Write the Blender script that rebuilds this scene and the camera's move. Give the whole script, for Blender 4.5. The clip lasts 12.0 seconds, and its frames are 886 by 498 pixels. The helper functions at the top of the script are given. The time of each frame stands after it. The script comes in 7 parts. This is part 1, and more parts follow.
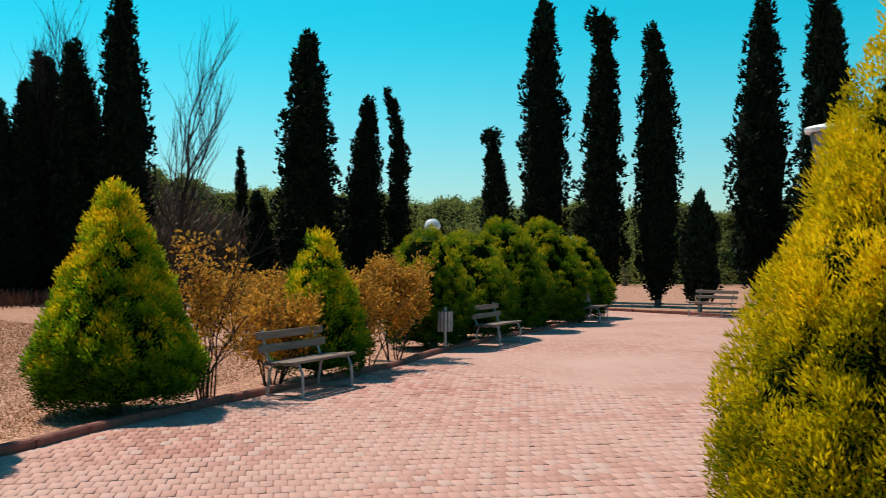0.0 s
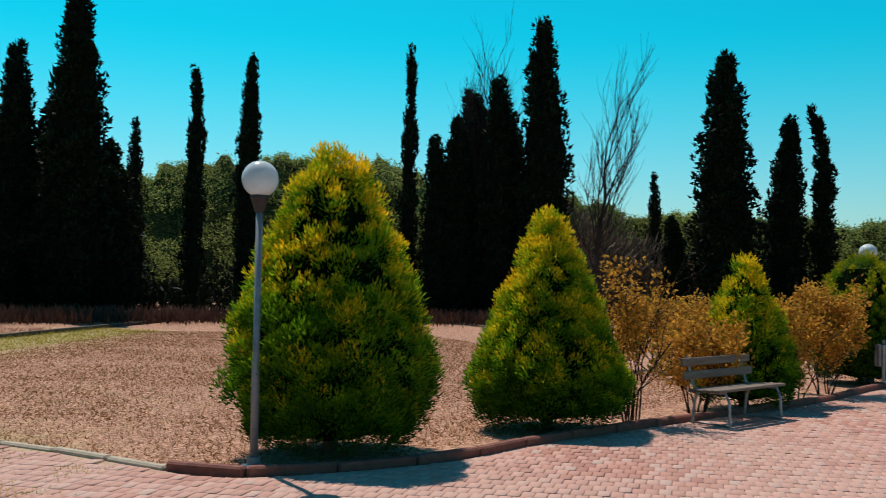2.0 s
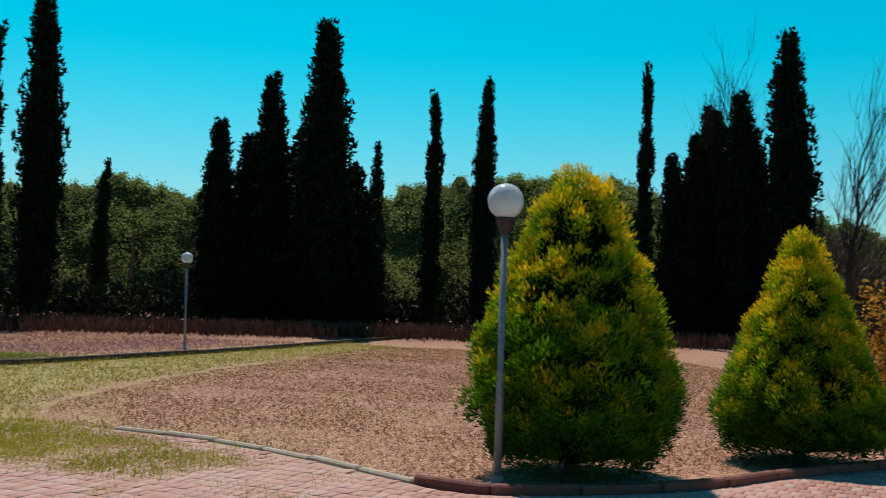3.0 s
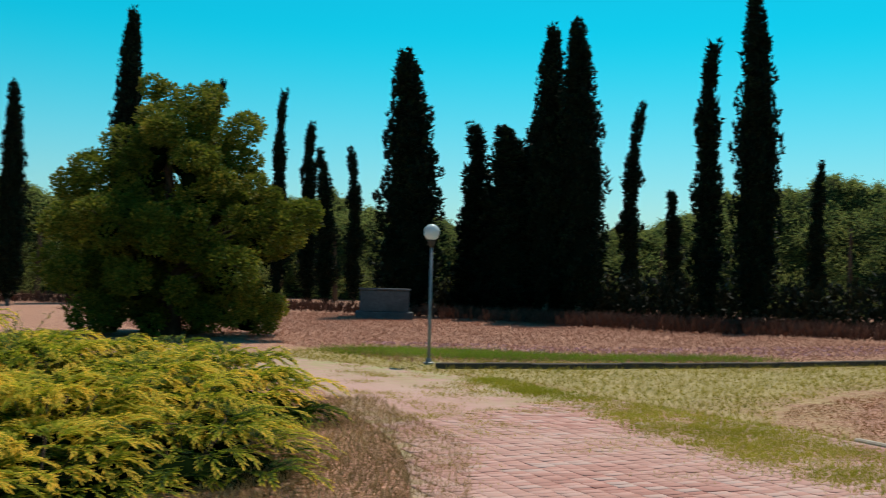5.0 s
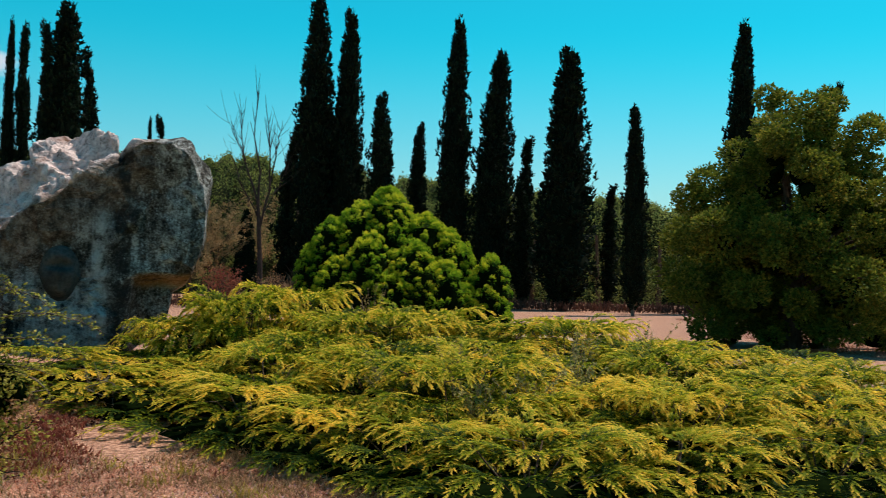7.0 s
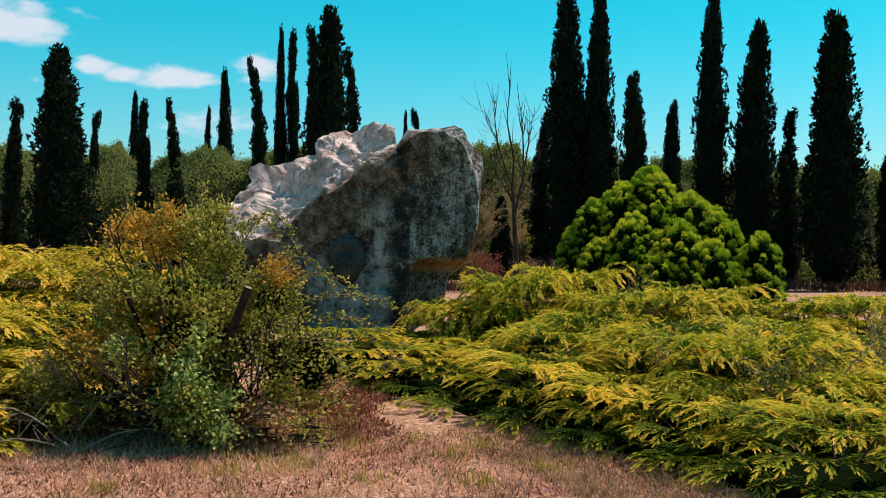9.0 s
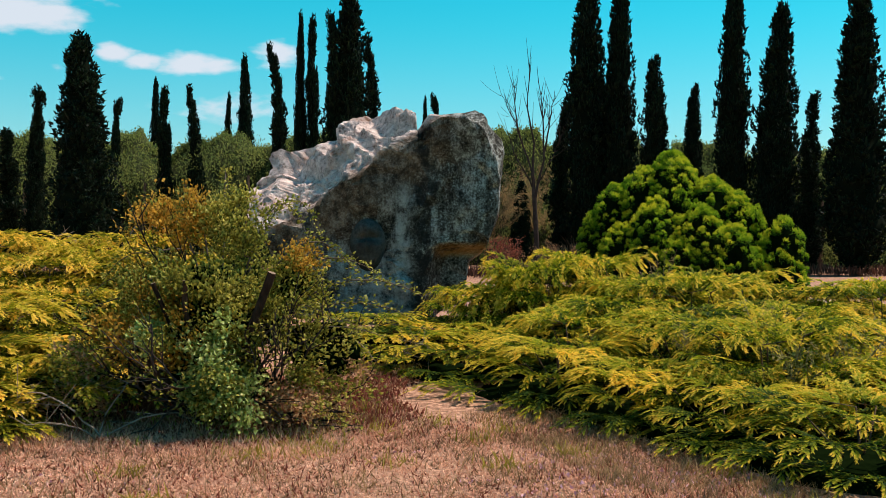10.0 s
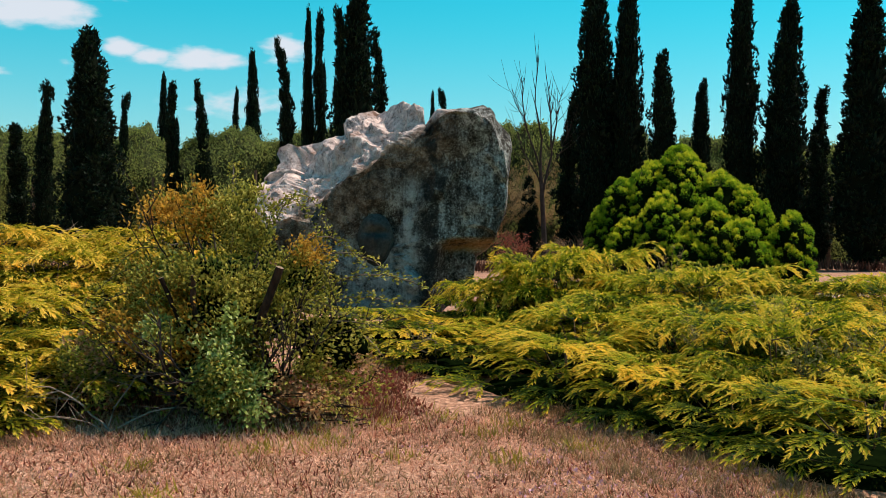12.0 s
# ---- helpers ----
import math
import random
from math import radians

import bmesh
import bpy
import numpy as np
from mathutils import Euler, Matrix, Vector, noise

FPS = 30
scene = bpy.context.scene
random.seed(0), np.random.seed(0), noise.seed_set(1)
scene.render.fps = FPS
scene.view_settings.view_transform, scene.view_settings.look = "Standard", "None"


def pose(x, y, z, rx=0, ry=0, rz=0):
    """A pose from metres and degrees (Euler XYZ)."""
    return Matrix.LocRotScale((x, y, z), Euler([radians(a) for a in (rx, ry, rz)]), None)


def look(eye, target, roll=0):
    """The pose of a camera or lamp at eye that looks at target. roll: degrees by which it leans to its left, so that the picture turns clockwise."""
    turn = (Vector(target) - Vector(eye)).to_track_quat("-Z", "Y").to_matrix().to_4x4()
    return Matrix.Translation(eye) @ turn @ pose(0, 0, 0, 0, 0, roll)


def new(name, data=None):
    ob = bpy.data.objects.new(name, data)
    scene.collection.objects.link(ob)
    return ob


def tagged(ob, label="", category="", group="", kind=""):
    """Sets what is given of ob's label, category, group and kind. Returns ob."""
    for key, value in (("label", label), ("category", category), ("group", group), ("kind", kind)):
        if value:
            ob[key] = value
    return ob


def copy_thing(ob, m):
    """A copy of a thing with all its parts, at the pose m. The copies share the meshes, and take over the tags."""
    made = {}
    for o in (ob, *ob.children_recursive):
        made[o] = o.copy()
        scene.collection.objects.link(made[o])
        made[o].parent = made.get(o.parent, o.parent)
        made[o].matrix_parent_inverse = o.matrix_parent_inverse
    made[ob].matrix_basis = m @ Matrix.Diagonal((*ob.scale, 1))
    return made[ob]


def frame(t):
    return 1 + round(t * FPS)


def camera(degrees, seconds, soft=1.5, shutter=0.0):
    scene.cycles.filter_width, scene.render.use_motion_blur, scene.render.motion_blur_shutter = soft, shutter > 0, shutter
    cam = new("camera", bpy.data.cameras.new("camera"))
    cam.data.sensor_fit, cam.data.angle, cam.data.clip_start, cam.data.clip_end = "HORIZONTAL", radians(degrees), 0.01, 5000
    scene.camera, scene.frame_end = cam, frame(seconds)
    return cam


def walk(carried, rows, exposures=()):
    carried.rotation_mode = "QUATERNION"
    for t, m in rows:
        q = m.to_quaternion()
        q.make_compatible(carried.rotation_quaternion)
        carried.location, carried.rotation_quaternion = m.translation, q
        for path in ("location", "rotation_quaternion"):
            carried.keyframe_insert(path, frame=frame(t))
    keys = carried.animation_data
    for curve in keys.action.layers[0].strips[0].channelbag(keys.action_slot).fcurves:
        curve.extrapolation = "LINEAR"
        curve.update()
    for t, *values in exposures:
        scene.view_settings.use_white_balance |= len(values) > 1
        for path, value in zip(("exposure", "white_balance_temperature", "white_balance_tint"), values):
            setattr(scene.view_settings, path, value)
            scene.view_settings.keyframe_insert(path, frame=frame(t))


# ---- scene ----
cam = camera(47.6, 12.0, soft=0.5, shutter=0.2)
PATH = [
    (0.0, pose(0.401, -0.220, 1.666, 90.76, -0.00, -124.89)),
    (0.5, pose(0.412, -0.175, 1.663, 90.77, -0.04, -119.11)),
    (1.0, pose(0.418, -0.135, 1.662, 91.00, -0.27, -113.92)),
    (1.5, pose(0.416, -0.051, 1.671, 91.36, -0.68, -107.60)),
    (2.0, pose(0.368, 0.004, 1.668, 91.98, -0.97, -101.84)),
    (2.5, pose(0.356, 0.065, 1.673, 92.40, -1.10, -95.74)),
    (2.7, pose(0.358, 0.088, 1.675, 92.60, -1.48, -93.07)),
    (4.3, pose(0.306, 0.275, 1.706, 92.38, -1.75, -64.95)),
    (4.5, pose(0.308, 0.300, 1.707, 92.20, -1.71, -60.56)),
    (5.0, pose(0.321, 0.328, 1.720, 91.79, -1.51, -49.60)),
    (5.5, pose(0.317, 0.320, 1.710, 91.92, -1.03, -39.06)),
    (6.0, pose(0.307, 0.325, 1.702, 92.13, -1.39, -29.36)),
    (6.5, pose(0.292, 0.368, 1.693, 91.66, -2.01, -21.72)),
    (7.0, pose(0.233, 0.410, 1.705, 91.63, -1.43, -15.61)),
    (7.5, pose(0.160, 0.426, 1.704, 91.73, -1.23, -10.57)),
    (7.7, pose(0.129, 0.424, 1.702, 91.67, -1.23, -8.57)),
    (9.3, pose(-0.130, 0.398, 1.637, 90.23, -0.17, -0.85)),
    (9.5, pose(-0.131, 0.399, 1.642, 89.99, -0.20, -0.57)),
    (10.0, pose(-0.134, 0.391, 1.639, 89.74, -0.06, -0.36)),
    (10.5, pose(-0.142, 0.399, 1.644, 89.74, -0.23, -0.07)),
    (11.0, pose(-0.148, 0.407, 1.640, 89.67, -0.39, 0.26)),
    (11.5, pose(-0.147, 0.404, 1.637, 89.42, -0.25, 0.25)),
    (12.0, pose(-0.138, 0.398, 1.638, 89.45, -0.10, 0.06)),
]
walk(cam, PATH, exposures=[(0, 0.02, 6650, 11), (1, -0.05, 6550, 10), (1.7, -0.10, 6500, 10), (2.5, -0.34, 6250, 9), (5.5, -0.20, 6450, 10), (7.5, 0.0, 6600, 12), (9.5, 0.12, 6800, 13), (12, 0.12, 6950, 14)])

# ---- world, sun, exposure ----
SUN_AZ = math.atan2(0.947, 0.321)      # compass turn from +y towards +x
SUN_EL = radians(60)
world = bpy.data.worlds.new("sky")
scene.world = world
world.use_nodes = True
wn, wl = world.node_tree.nodes, world.node_tree.links
wn.clear()
w_out = wn.new("ShaderNodeOutputWorld")
w_bg = wn.new("ShaderNodeBackground")
w_sky = wn.new("ShaderNodeTexSky")
w_sky.sky_type, w_sky.sun_disc = "NISHITA", False
w_sky.sun_elevation, w_sky.sun_rotation = SUN_EL, SUN_AZ
w_sky.air_density, w_sky.dust_density, w_sky.ozone_density = 1.2, 0.4, 1.0
w_tc = wn.new("ShaderNodeTexCoord")
w_sep = wn.new("ShaderNodeSeparateXYZ")
wl.new(w_tc.outputs["Generated"], w_sep.inputs["Vector"])
# a hazy pale horizon under a deep cyan sky
w_haze = wn.new("ShaderNodeValToRGB")
w_haze.color_ramp.interpolation = "EASE"
w_stops = w_haze.color_ramp.elements
w_stops[0].position, w_stops[0].color = 0.0, (0.76, 1.07, 1.24, 1)
w_stops[1].position, w_stops[1].color = 0.25, (0.03, 1.26, 1.27, 1)
w_top = w_stops.new(0.7)
w_top.color = (0.16, 0.70, 0.88, 1)
wl.new(w_sep.outputs["Z"], w_haze.inputs["Fac"])
w_tint = wn.new("ShaderNodeMix")
w_tint.data_type, w_tint.blend_type = "RGBA", "MULTIPLY"
w_tint.inputs["Factor"].default_value = 1.0
wl.new(w_sky.outputs["Color"], w_tint.inputs["A"])
wl.new(w_haze.outputs["Color"], w_tint.inputs["B"])


def w_math(op, a, b=0.0, c=0.0):
    m = wn.new("ShaderNodeMath")
    m.operation = op
    for i, v in enumerate((a, b, c)):
        if isinstance(v, float):
            m.inputs[i].default_value = v
        else:
            wl.new(v, m.inputs[i])
    return m.outputs["Value"]


# small fair-weather clouds low in the north-west: across, up, half width, half height, weight
w_y = w_math("MAXIMUM", w_sep.outputs["Y"], 0.05)
w_u, w_v = w_math("DIVIDE", w_sep.outputs["X"], w_y), w_math("DIVIDE", w_sep.outputs["Z"], w_y)
w_sum = None
for cu, cv, ca, cb, cw in [(-0.41, 0.232, 0.075, 0.024, 1.0), (-0.318, 0.190, 0.022, 0.013, 0.9), (-0.292, 0.181, 0.030, 0.009, 0.9), (-0.240, 0.180, 0.046, 0.012, 1.0), (-0.158, 0.188, 0.026, 0.016, 0.9), (-0.205, 0.135, 0.085, 0.020, 0.62), (-0.45, 0.168, 0.030, 0.009, 0.6), (-0.37, 0.178, 0.018, 0.006, 0.5)]:
    du = w_math("DIVIDE", w_math("SUBTRACT", w_u, cu), ca)
    dv = w_math("DIVIDE", w_math("SUBTRACT", w_v, cv), cb)
    r2 = w_math("ADD", w_math("MULTIPLY", du, du), w_math("MULTIPLY", dv, dv))
    puff = w_math("MULTIPLY", w_math("EXPONENT", w_math("MULTIPLY", r2, -0.7)), cw)
    w_sum = puff if w_sum is None else w_math("MAXIMUM", w_sum, puff)
w_map = wn.new("ShaderNodeMapping")
w_map.inputs["Scale"].default_value = (30.0, 30.0, 75.0)
w_noise = wn.new("ShaderNodeTexNoise")
w_noise.inputs["Scale"].default_value, w_noise.inputs["Detail"].default_value = 1.0, 6.0
wl.new(w_tc.outputs["Generated"], w_map.inputs["Vector"])
wl.new(w_map.outputs["Vector"], w_noise.inputs["Vector"])
w_soft = wn.new("ShaderNodeMapRange")
w_soft.interpolation_type = "SMOOTHSTEP"
w_soft.inputs["From Min"].default_value, w_soft.inputs["From Max"].default_value = 0.40, 0.86
wl.new(w_math("MULTIPLY_ADD", w_noise.outputs["Fac"], 1.1, w_math("SUBTRACT", w_sum, 0.55)), w_soft.inputs["Value"])
w_fac = w_math("MULTIPLY", w_soft.outputs["Result"], w_math("GREATER_THAN", w_sum, 0.02))
w_cloud = wn.new("ShaderNodeMix")
w_cloud.data_type = "RGBA"
w_cloud.inputs["B"].default_value = (7.2, 7.6, 8.6, 1)
wl.new(w_math("MULTIPLY", w_fac, 0.85), w_cloud.inputs["Factor"])
wl.new(w_tint.outputs["Result"], w_cloud.inputs["A"])
wl.new(w_cloud.outputs["Result"], w_bg.inputs["Color"])
w_bg.inputs["Strength"].default_value = 0.10
wl.new(w_bg.outputs["Background"], w_out.inputs["Surface"])

sun_data = bpy.data.lights.new("sun", "SUN")
sun_data.energy, sun_data.angle, sun_data.color = 5.0, radians(0.5), (1.0, 0.90, 0.77)
sun = new("sun", sun_data)
sun.matrix_world = look((30 * math.sin(SUN_AZ) * math.cos(SUN_EL), 30 * math.cos(SUN_AZ) * math.cos(SUN_EL), 30 * math.sin(SUN_EL)), (0, 0, 0))


# ---- materials ----
def node_mat(name, rough=0.8):
    m = bpy.data.materials.new(name)
    m.use_nodes = True
    b = m.node_tree.nodes["Principled BSDF"]
    b.inputs["Roughness"].default_value = rough
    return m, m.node_tree.nodes, m.node_tree.links, b


def ramp(n, stops):
    r = n.new("ShaderNodeValToRGB")
    e = r.color_ramp.elements
    while len(e) < len(stops):
        e.new(0.5)
    for i, (p, c) in enumerate(stops):
        e[i].position, e[i].color = p, (*c, 1)
    return r


def tex(n, l, kind, scale, vec, detail=4.0, rough=0.6):
    t = n.new(kind)
    t.inputs["Scale"].default_value = scale
    if kind == "ShaderNodeTexNoise":
        t.inputs["Detail"].default_value, t.inputs["Roughness"].default_value = detail, rough
    l.new(vec, t.inputs["Vector"])
    return t


def mix(n, l, a, b, fac, blend="MIX"):
    m = n.new("ShaderNodeMix")
    m.data_type, m.blend_type = "RGBA", blend
    for sock, v in (("A", a), ("B", b)):
        if isinstance(v, tuple):
            m.inputs[sock].default_value = (*v, 1)
        else:
            l.new(v, m.inputs[sock])
    if isinstance(fac, float):
        m.inputs["Factor"].default_value = fac
    else:
        l.new(fac, m.inputs["Factor"])
    return m.outputs["Result"]


def bump(n, l, b, height, strength, dist):
    k = n.new("ShaderNodeBump")
    k.inputs["Strength"].default_value, k.inputs["Distance"].default_value = strength, dist
    l.new(height, k.inputs["Height"])
    l.new(k.outputs["Normal"], b.inputs["Normal"])


def leaf_mat(name, deep, mid, tip, glow=0.25, tip_from=0.35, patch=1.2, least=0.6):
    """Leaf: deep green at the base of a spray, tip colour at its end, varied spray by spray and patch by patch."""
    m, n, l, b = node_mat(name, 0.62)
    b.inputs["Specular IOR Level"].default_value = 0.10
    geo = n.new("ShaderNodeNewGeometry")
    tc = n.new("ShaderNodeTexCoord")
    at = n.new("ShaderNodeAttribute")
    at.attribute_name = "tip"
    nz = tex(n, l, "ShaderNodeTexNoise", patch, tc.outputs["Object"], 3.0)
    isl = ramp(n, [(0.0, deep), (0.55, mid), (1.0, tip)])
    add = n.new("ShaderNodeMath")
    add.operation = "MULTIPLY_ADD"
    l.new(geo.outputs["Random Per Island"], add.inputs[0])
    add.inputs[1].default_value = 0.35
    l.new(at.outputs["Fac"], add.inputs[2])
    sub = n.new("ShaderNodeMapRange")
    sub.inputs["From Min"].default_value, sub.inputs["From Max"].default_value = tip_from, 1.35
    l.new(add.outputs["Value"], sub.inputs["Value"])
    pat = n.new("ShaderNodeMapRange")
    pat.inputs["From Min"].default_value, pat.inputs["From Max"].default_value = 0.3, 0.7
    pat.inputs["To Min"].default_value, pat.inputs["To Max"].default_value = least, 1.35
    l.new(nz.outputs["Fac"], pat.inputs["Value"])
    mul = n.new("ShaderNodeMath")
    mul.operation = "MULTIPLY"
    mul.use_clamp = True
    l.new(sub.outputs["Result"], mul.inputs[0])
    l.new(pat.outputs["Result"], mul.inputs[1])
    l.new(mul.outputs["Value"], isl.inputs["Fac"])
    l.new(isl.outputs["Color"], b.inputs["Base Color"])
    if glow:
        tr = n.new("ShaderNodeBsdfTranslucent")
        l.new(isl.outputs["Color"], tr.inputs["Color"])
        ms = n.new("ShaderNodeMixShader")
        ms.inputs["Fac"].default_value = glow
        l.new(b.outputs["BSDF"], ms.inputs[1])
        l.new(tr.outputs["BSDF"], ms.inputs[2])
        l.new(ms.outputs["Shader"], n["Material Output"].inputs["Surface"])
    return m


def plain_mat(name, a, c, scale, rough=0.7, metal=0.0, bump_s=0.3, bump_d=0.004, stretch=(1, 1, 1), spec=0.5):
    m, n, l, b = node_mat(name, rough)
    b.inputs["Specular IOR Level"].default_value = spec
    b.inputs["Metallic"].default_value = metal
    tc = n.new("ShaderNodeTexCoord")
    mp = n.new("ShaderNodeMapping")
    mp.inputs["Scale"].default_value = stretch
    l.new(tc.outputs["Object"], mp.inputs["Vector"])
    fine = tex(n, l, "ShaderNodeTexNoise", scale, mp.outputs["Vector"], 6.0, 0.65)
    big = tex(n, l, "ShaderNodeTexNoise", scale * 0.13, mp.outputs["Vector"], 3.0)
    r = ramp(n, [(0.3, a), (0.7, c)])
    l.new(fine.outputs["Fac"], r.inputs["Fac"])
    dark = tuple(0.72 * v for v in a)
    r2 = n.new("ShaderNodeMapRange")
    r2.inputs["From Min"].default_value, r2.inputs["From Max"].default_value = 0.45, 0.75
    l.new(big.outputs["Fac"], r2.inputs["Value"])
    l.new(mix(n, l, r.outputs["Color"], dark, r2.outputs["Result"]), b.inputs["Base Color"])
    bump(n, l, b, fine.outputs["Fac"], bump_s, bump_d)
    return m


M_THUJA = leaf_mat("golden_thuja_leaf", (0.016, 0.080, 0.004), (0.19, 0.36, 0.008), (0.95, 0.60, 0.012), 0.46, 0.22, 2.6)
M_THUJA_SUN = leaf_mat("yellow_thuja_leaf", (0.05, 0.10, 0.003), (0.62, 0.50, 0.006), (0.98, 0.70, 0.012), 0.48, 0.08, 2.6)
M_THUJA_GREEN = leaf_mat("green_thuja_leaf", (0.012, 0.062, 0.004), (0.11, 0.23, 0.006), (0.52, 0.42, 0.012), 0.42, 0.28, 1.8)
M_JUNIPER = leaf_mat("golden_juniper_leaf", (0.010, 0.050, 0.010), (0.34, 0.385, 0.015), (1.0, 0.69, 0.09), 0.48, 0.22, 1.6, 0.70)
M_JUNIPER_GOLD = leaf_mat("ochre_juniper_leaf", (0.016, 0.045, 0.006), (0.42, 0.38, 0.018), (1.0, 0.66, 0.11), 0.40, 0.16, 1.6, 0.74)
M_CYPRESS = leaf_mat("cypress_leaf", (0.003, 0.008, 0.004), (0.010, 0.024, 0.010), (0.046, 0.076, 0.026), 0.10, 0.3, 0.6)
M_WOODS = leaf_mat("pine_wood_leaf", (0.070, 0.095, 0.030), (0.28, 0.33, 0.085), (0.56, 0.58, 0.17), 0.52, 0.10, 0.12)
M_OAK = leaf_mat("oak_leaf", (0.025, 0.050, 0.006), (0.14, 0.17, 0.020), (0.40, 0.32, 0.045), 0.42, 0.13, 0.5)
M_SHRUB = leaf_mat("shrub_leaf", (0.016, 0.026, 0.005), (0.42, 0.385, 0.062), (1.0, 0.86, 0.27), 0.44, 0.16, 2.8, 0.34)
M_SHRUB_FRESH = leaf_mat("fresh_shrub_leaf", (0.014, 0.048, 0.010), (0.44, 0.54, 0.14), (1.0, 1.0, 0.50), 0.46, 0.14, 2.4, 0.6)
M_RUST_LEAF = leaf_mat("rust_leaf", (0.09, 0.048, 0.008), (0.60, 0.33, 0.045), (1.0, 0.60, 0.11), 0.48, 0.12, 2.0)
M_DRYSHRUB = leaf_mat("drying_shrub_leaf", (0.12, 0.060, 0.010), (0.58, 0.29, 0.040), (0.95, 0.50, 0.070), 0.46, 0.10, 2.0)
M_DRY = leaf_mat("dry_grass", (0.30, 0.115, 0.065), (0.88, 0.46, 0.30), (1.0, 0.72, 0.50), 0.42, 0.10, 0.5)
M_STRAW = leaf_mat("pale_straw", (0.52, 0.27, 0.18), (0.98, 0.60, 0.43), (1.0, 0.82, 0.62), 0.36, 0.06, 0.5)
M_BROWN = leaf_mat("brown_grass", (0.10, 0.055, 0.030), (0.30, 0.18, 0.10), (0.62, 0.42, 0.25), 0.30, 0.12, 0.6)
M_STALK = leaf_mat("olive_stalk", (0.14, 0.085, 0.035), (0.44, 0.29, 0.13), (0.82, 0.60, 0.32), 0.30, 0.12, 0.7)
M_GRASS = leaf_mat("green_grass", (0.22, 0.185, 0.025), (0.46, 0.365, 0.055), (0.66, 0.51, 0.11), 0.38, 0.15, 0.5)
M_FRESH_GRASS = leaf_mat("fresh_grass", (0.08, 0.14, 0.012), (0.22, 0.32, 0.028), (0.40, 0.46, 0.06), 0.42, 0.15, 0.4)
M_LIME_GRASS = leaf_mat("lime_grass", (0.16, 0.17, 0.014), (0.38, 0.36, 0.030), (0.58, 0.52, 0.07), 0.40, 0.15, 0.4)
M_RED_WEED = leaf_mat("red_weed", (0.10, 0.025, 0.016), (0.30, 0.085, 0.055), (0.58, 0.25, 0.15), 0.28, 0.16, 1.5)
M_FLOWER = plain_mat("pale_flower", (0.60, 0.30, 0.42), (0.80, 0.52, 0.64), 30)
M_BARK = plain_mat("bark", (0.045, 0.030, 0.020), (0.20, 0.14, 0.10), 22, 0.9, 0, 1.0, 0.03, (1, 1, 0.25), spec=0.05)
M_GREYBARK = plain_mat("grey_bark", (0.10, 0.08, 0.065), (0.22, 0.18, 0.15), 14, 0.9, 0, 0.8, 0.02, (1, 1, 0.25), spec=0.05)
M_TWIG = plain_mat("bare_twig", (0.030, 0.023, 0.021), (0.070, 0.054, 0.048), 9, 0.9, spec=0.05)
# near-black core colours: the shade between leaves is painted in
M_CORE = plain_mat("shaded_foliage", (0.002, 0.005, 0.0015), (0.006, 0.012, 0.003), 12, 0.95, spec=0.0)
M_CORE_DARK = plain_mat("cypress_shaded_interior", (0.003, 0.006, 0.003), (0.008, 0.014, 0.006), 6, 0.95, spec=0.05)
M_POST = plain_mat("grey_painted_steel", (0.16, 0.18, 0.20), (0.24, 0.26, 0.28), 25, 0.45, 0.2, 0.1, 0.001)
M_BLACK = plain_mat("black_plastic", (0.012, 0.012, 0.013), (0.03, 0.03, 0.03), 25, 0.5, 0, 0.1, 0.001)
M_CAP = plain_mat("white_painted_metal", (0.62, 0.63, 0.62), (0.78, 0.78, 0.76), 20, 0.45, 0, 0.1, 0.001)
M_TUBE = plain_mat("worn_steel_tube", (0.22, 0.24, 0.26), (0.36, 0.38, 0.40), 30, 0.4, 0.6, 0.1, 0.001)
M_WOOD = plain_mat("weathered_bench_wood", (0.11, 0.075, 0.055), (0.25, 0.18, 0.14), 18, 0.75, 0, 0.4, 0.003, (0.12, 1, 1))
M_CONCRETE = plain_mat("grey_concrete", (0.055, 0.062, 0.070), (0.11, 0.12, 0.13), 8, 0.9, 0, 0.4, 0.006)
M_KERB = plain_mat("red_kerb_stone", (0.13, 0.036, 0.026), (0.26, 0.092, 0.066), 9, 0.9, 0, 0.5, 0.006)
M_PALEKERB = plain_mat("pale_kerb_stone", (0.34, 0.27, 0.20), (0.50, 0.42, 0.32), 9, 0.9, 0, 0.5, 0.006)
M_DARKEDGE = plain_mat("dark_brown_edging", (0.035, 0.028, 0.02), (0.09, 0.07, 0.05), 9, 0.9, 0, 0.5, 0.006)


def globe_mat():
    m, n, l, b = node_mat("opal_globe", 0.22)
    tc = n.new("ShaderNodeTexCoord")
    z = tex(n, l, "ShaderNodeTexNoise", 6.0, tc.outputs["Object"], 4.0)
    r = ramp(n, [(0.35, (0.66, 0.72, 0.74)), (0.65, (0.80, 0.84, 0.85))])
    l.new(z.outputs["Fac"], r.inputs["Fac"])
    l.new(r.outputs["Color"], b.inputs["Base Color"])
    b.inputs["Transmission Weight"].default_value = 0.25
    b.inputs["IOR"].default_value = 1.2
    return m


M_GLOBE = globe_mat()


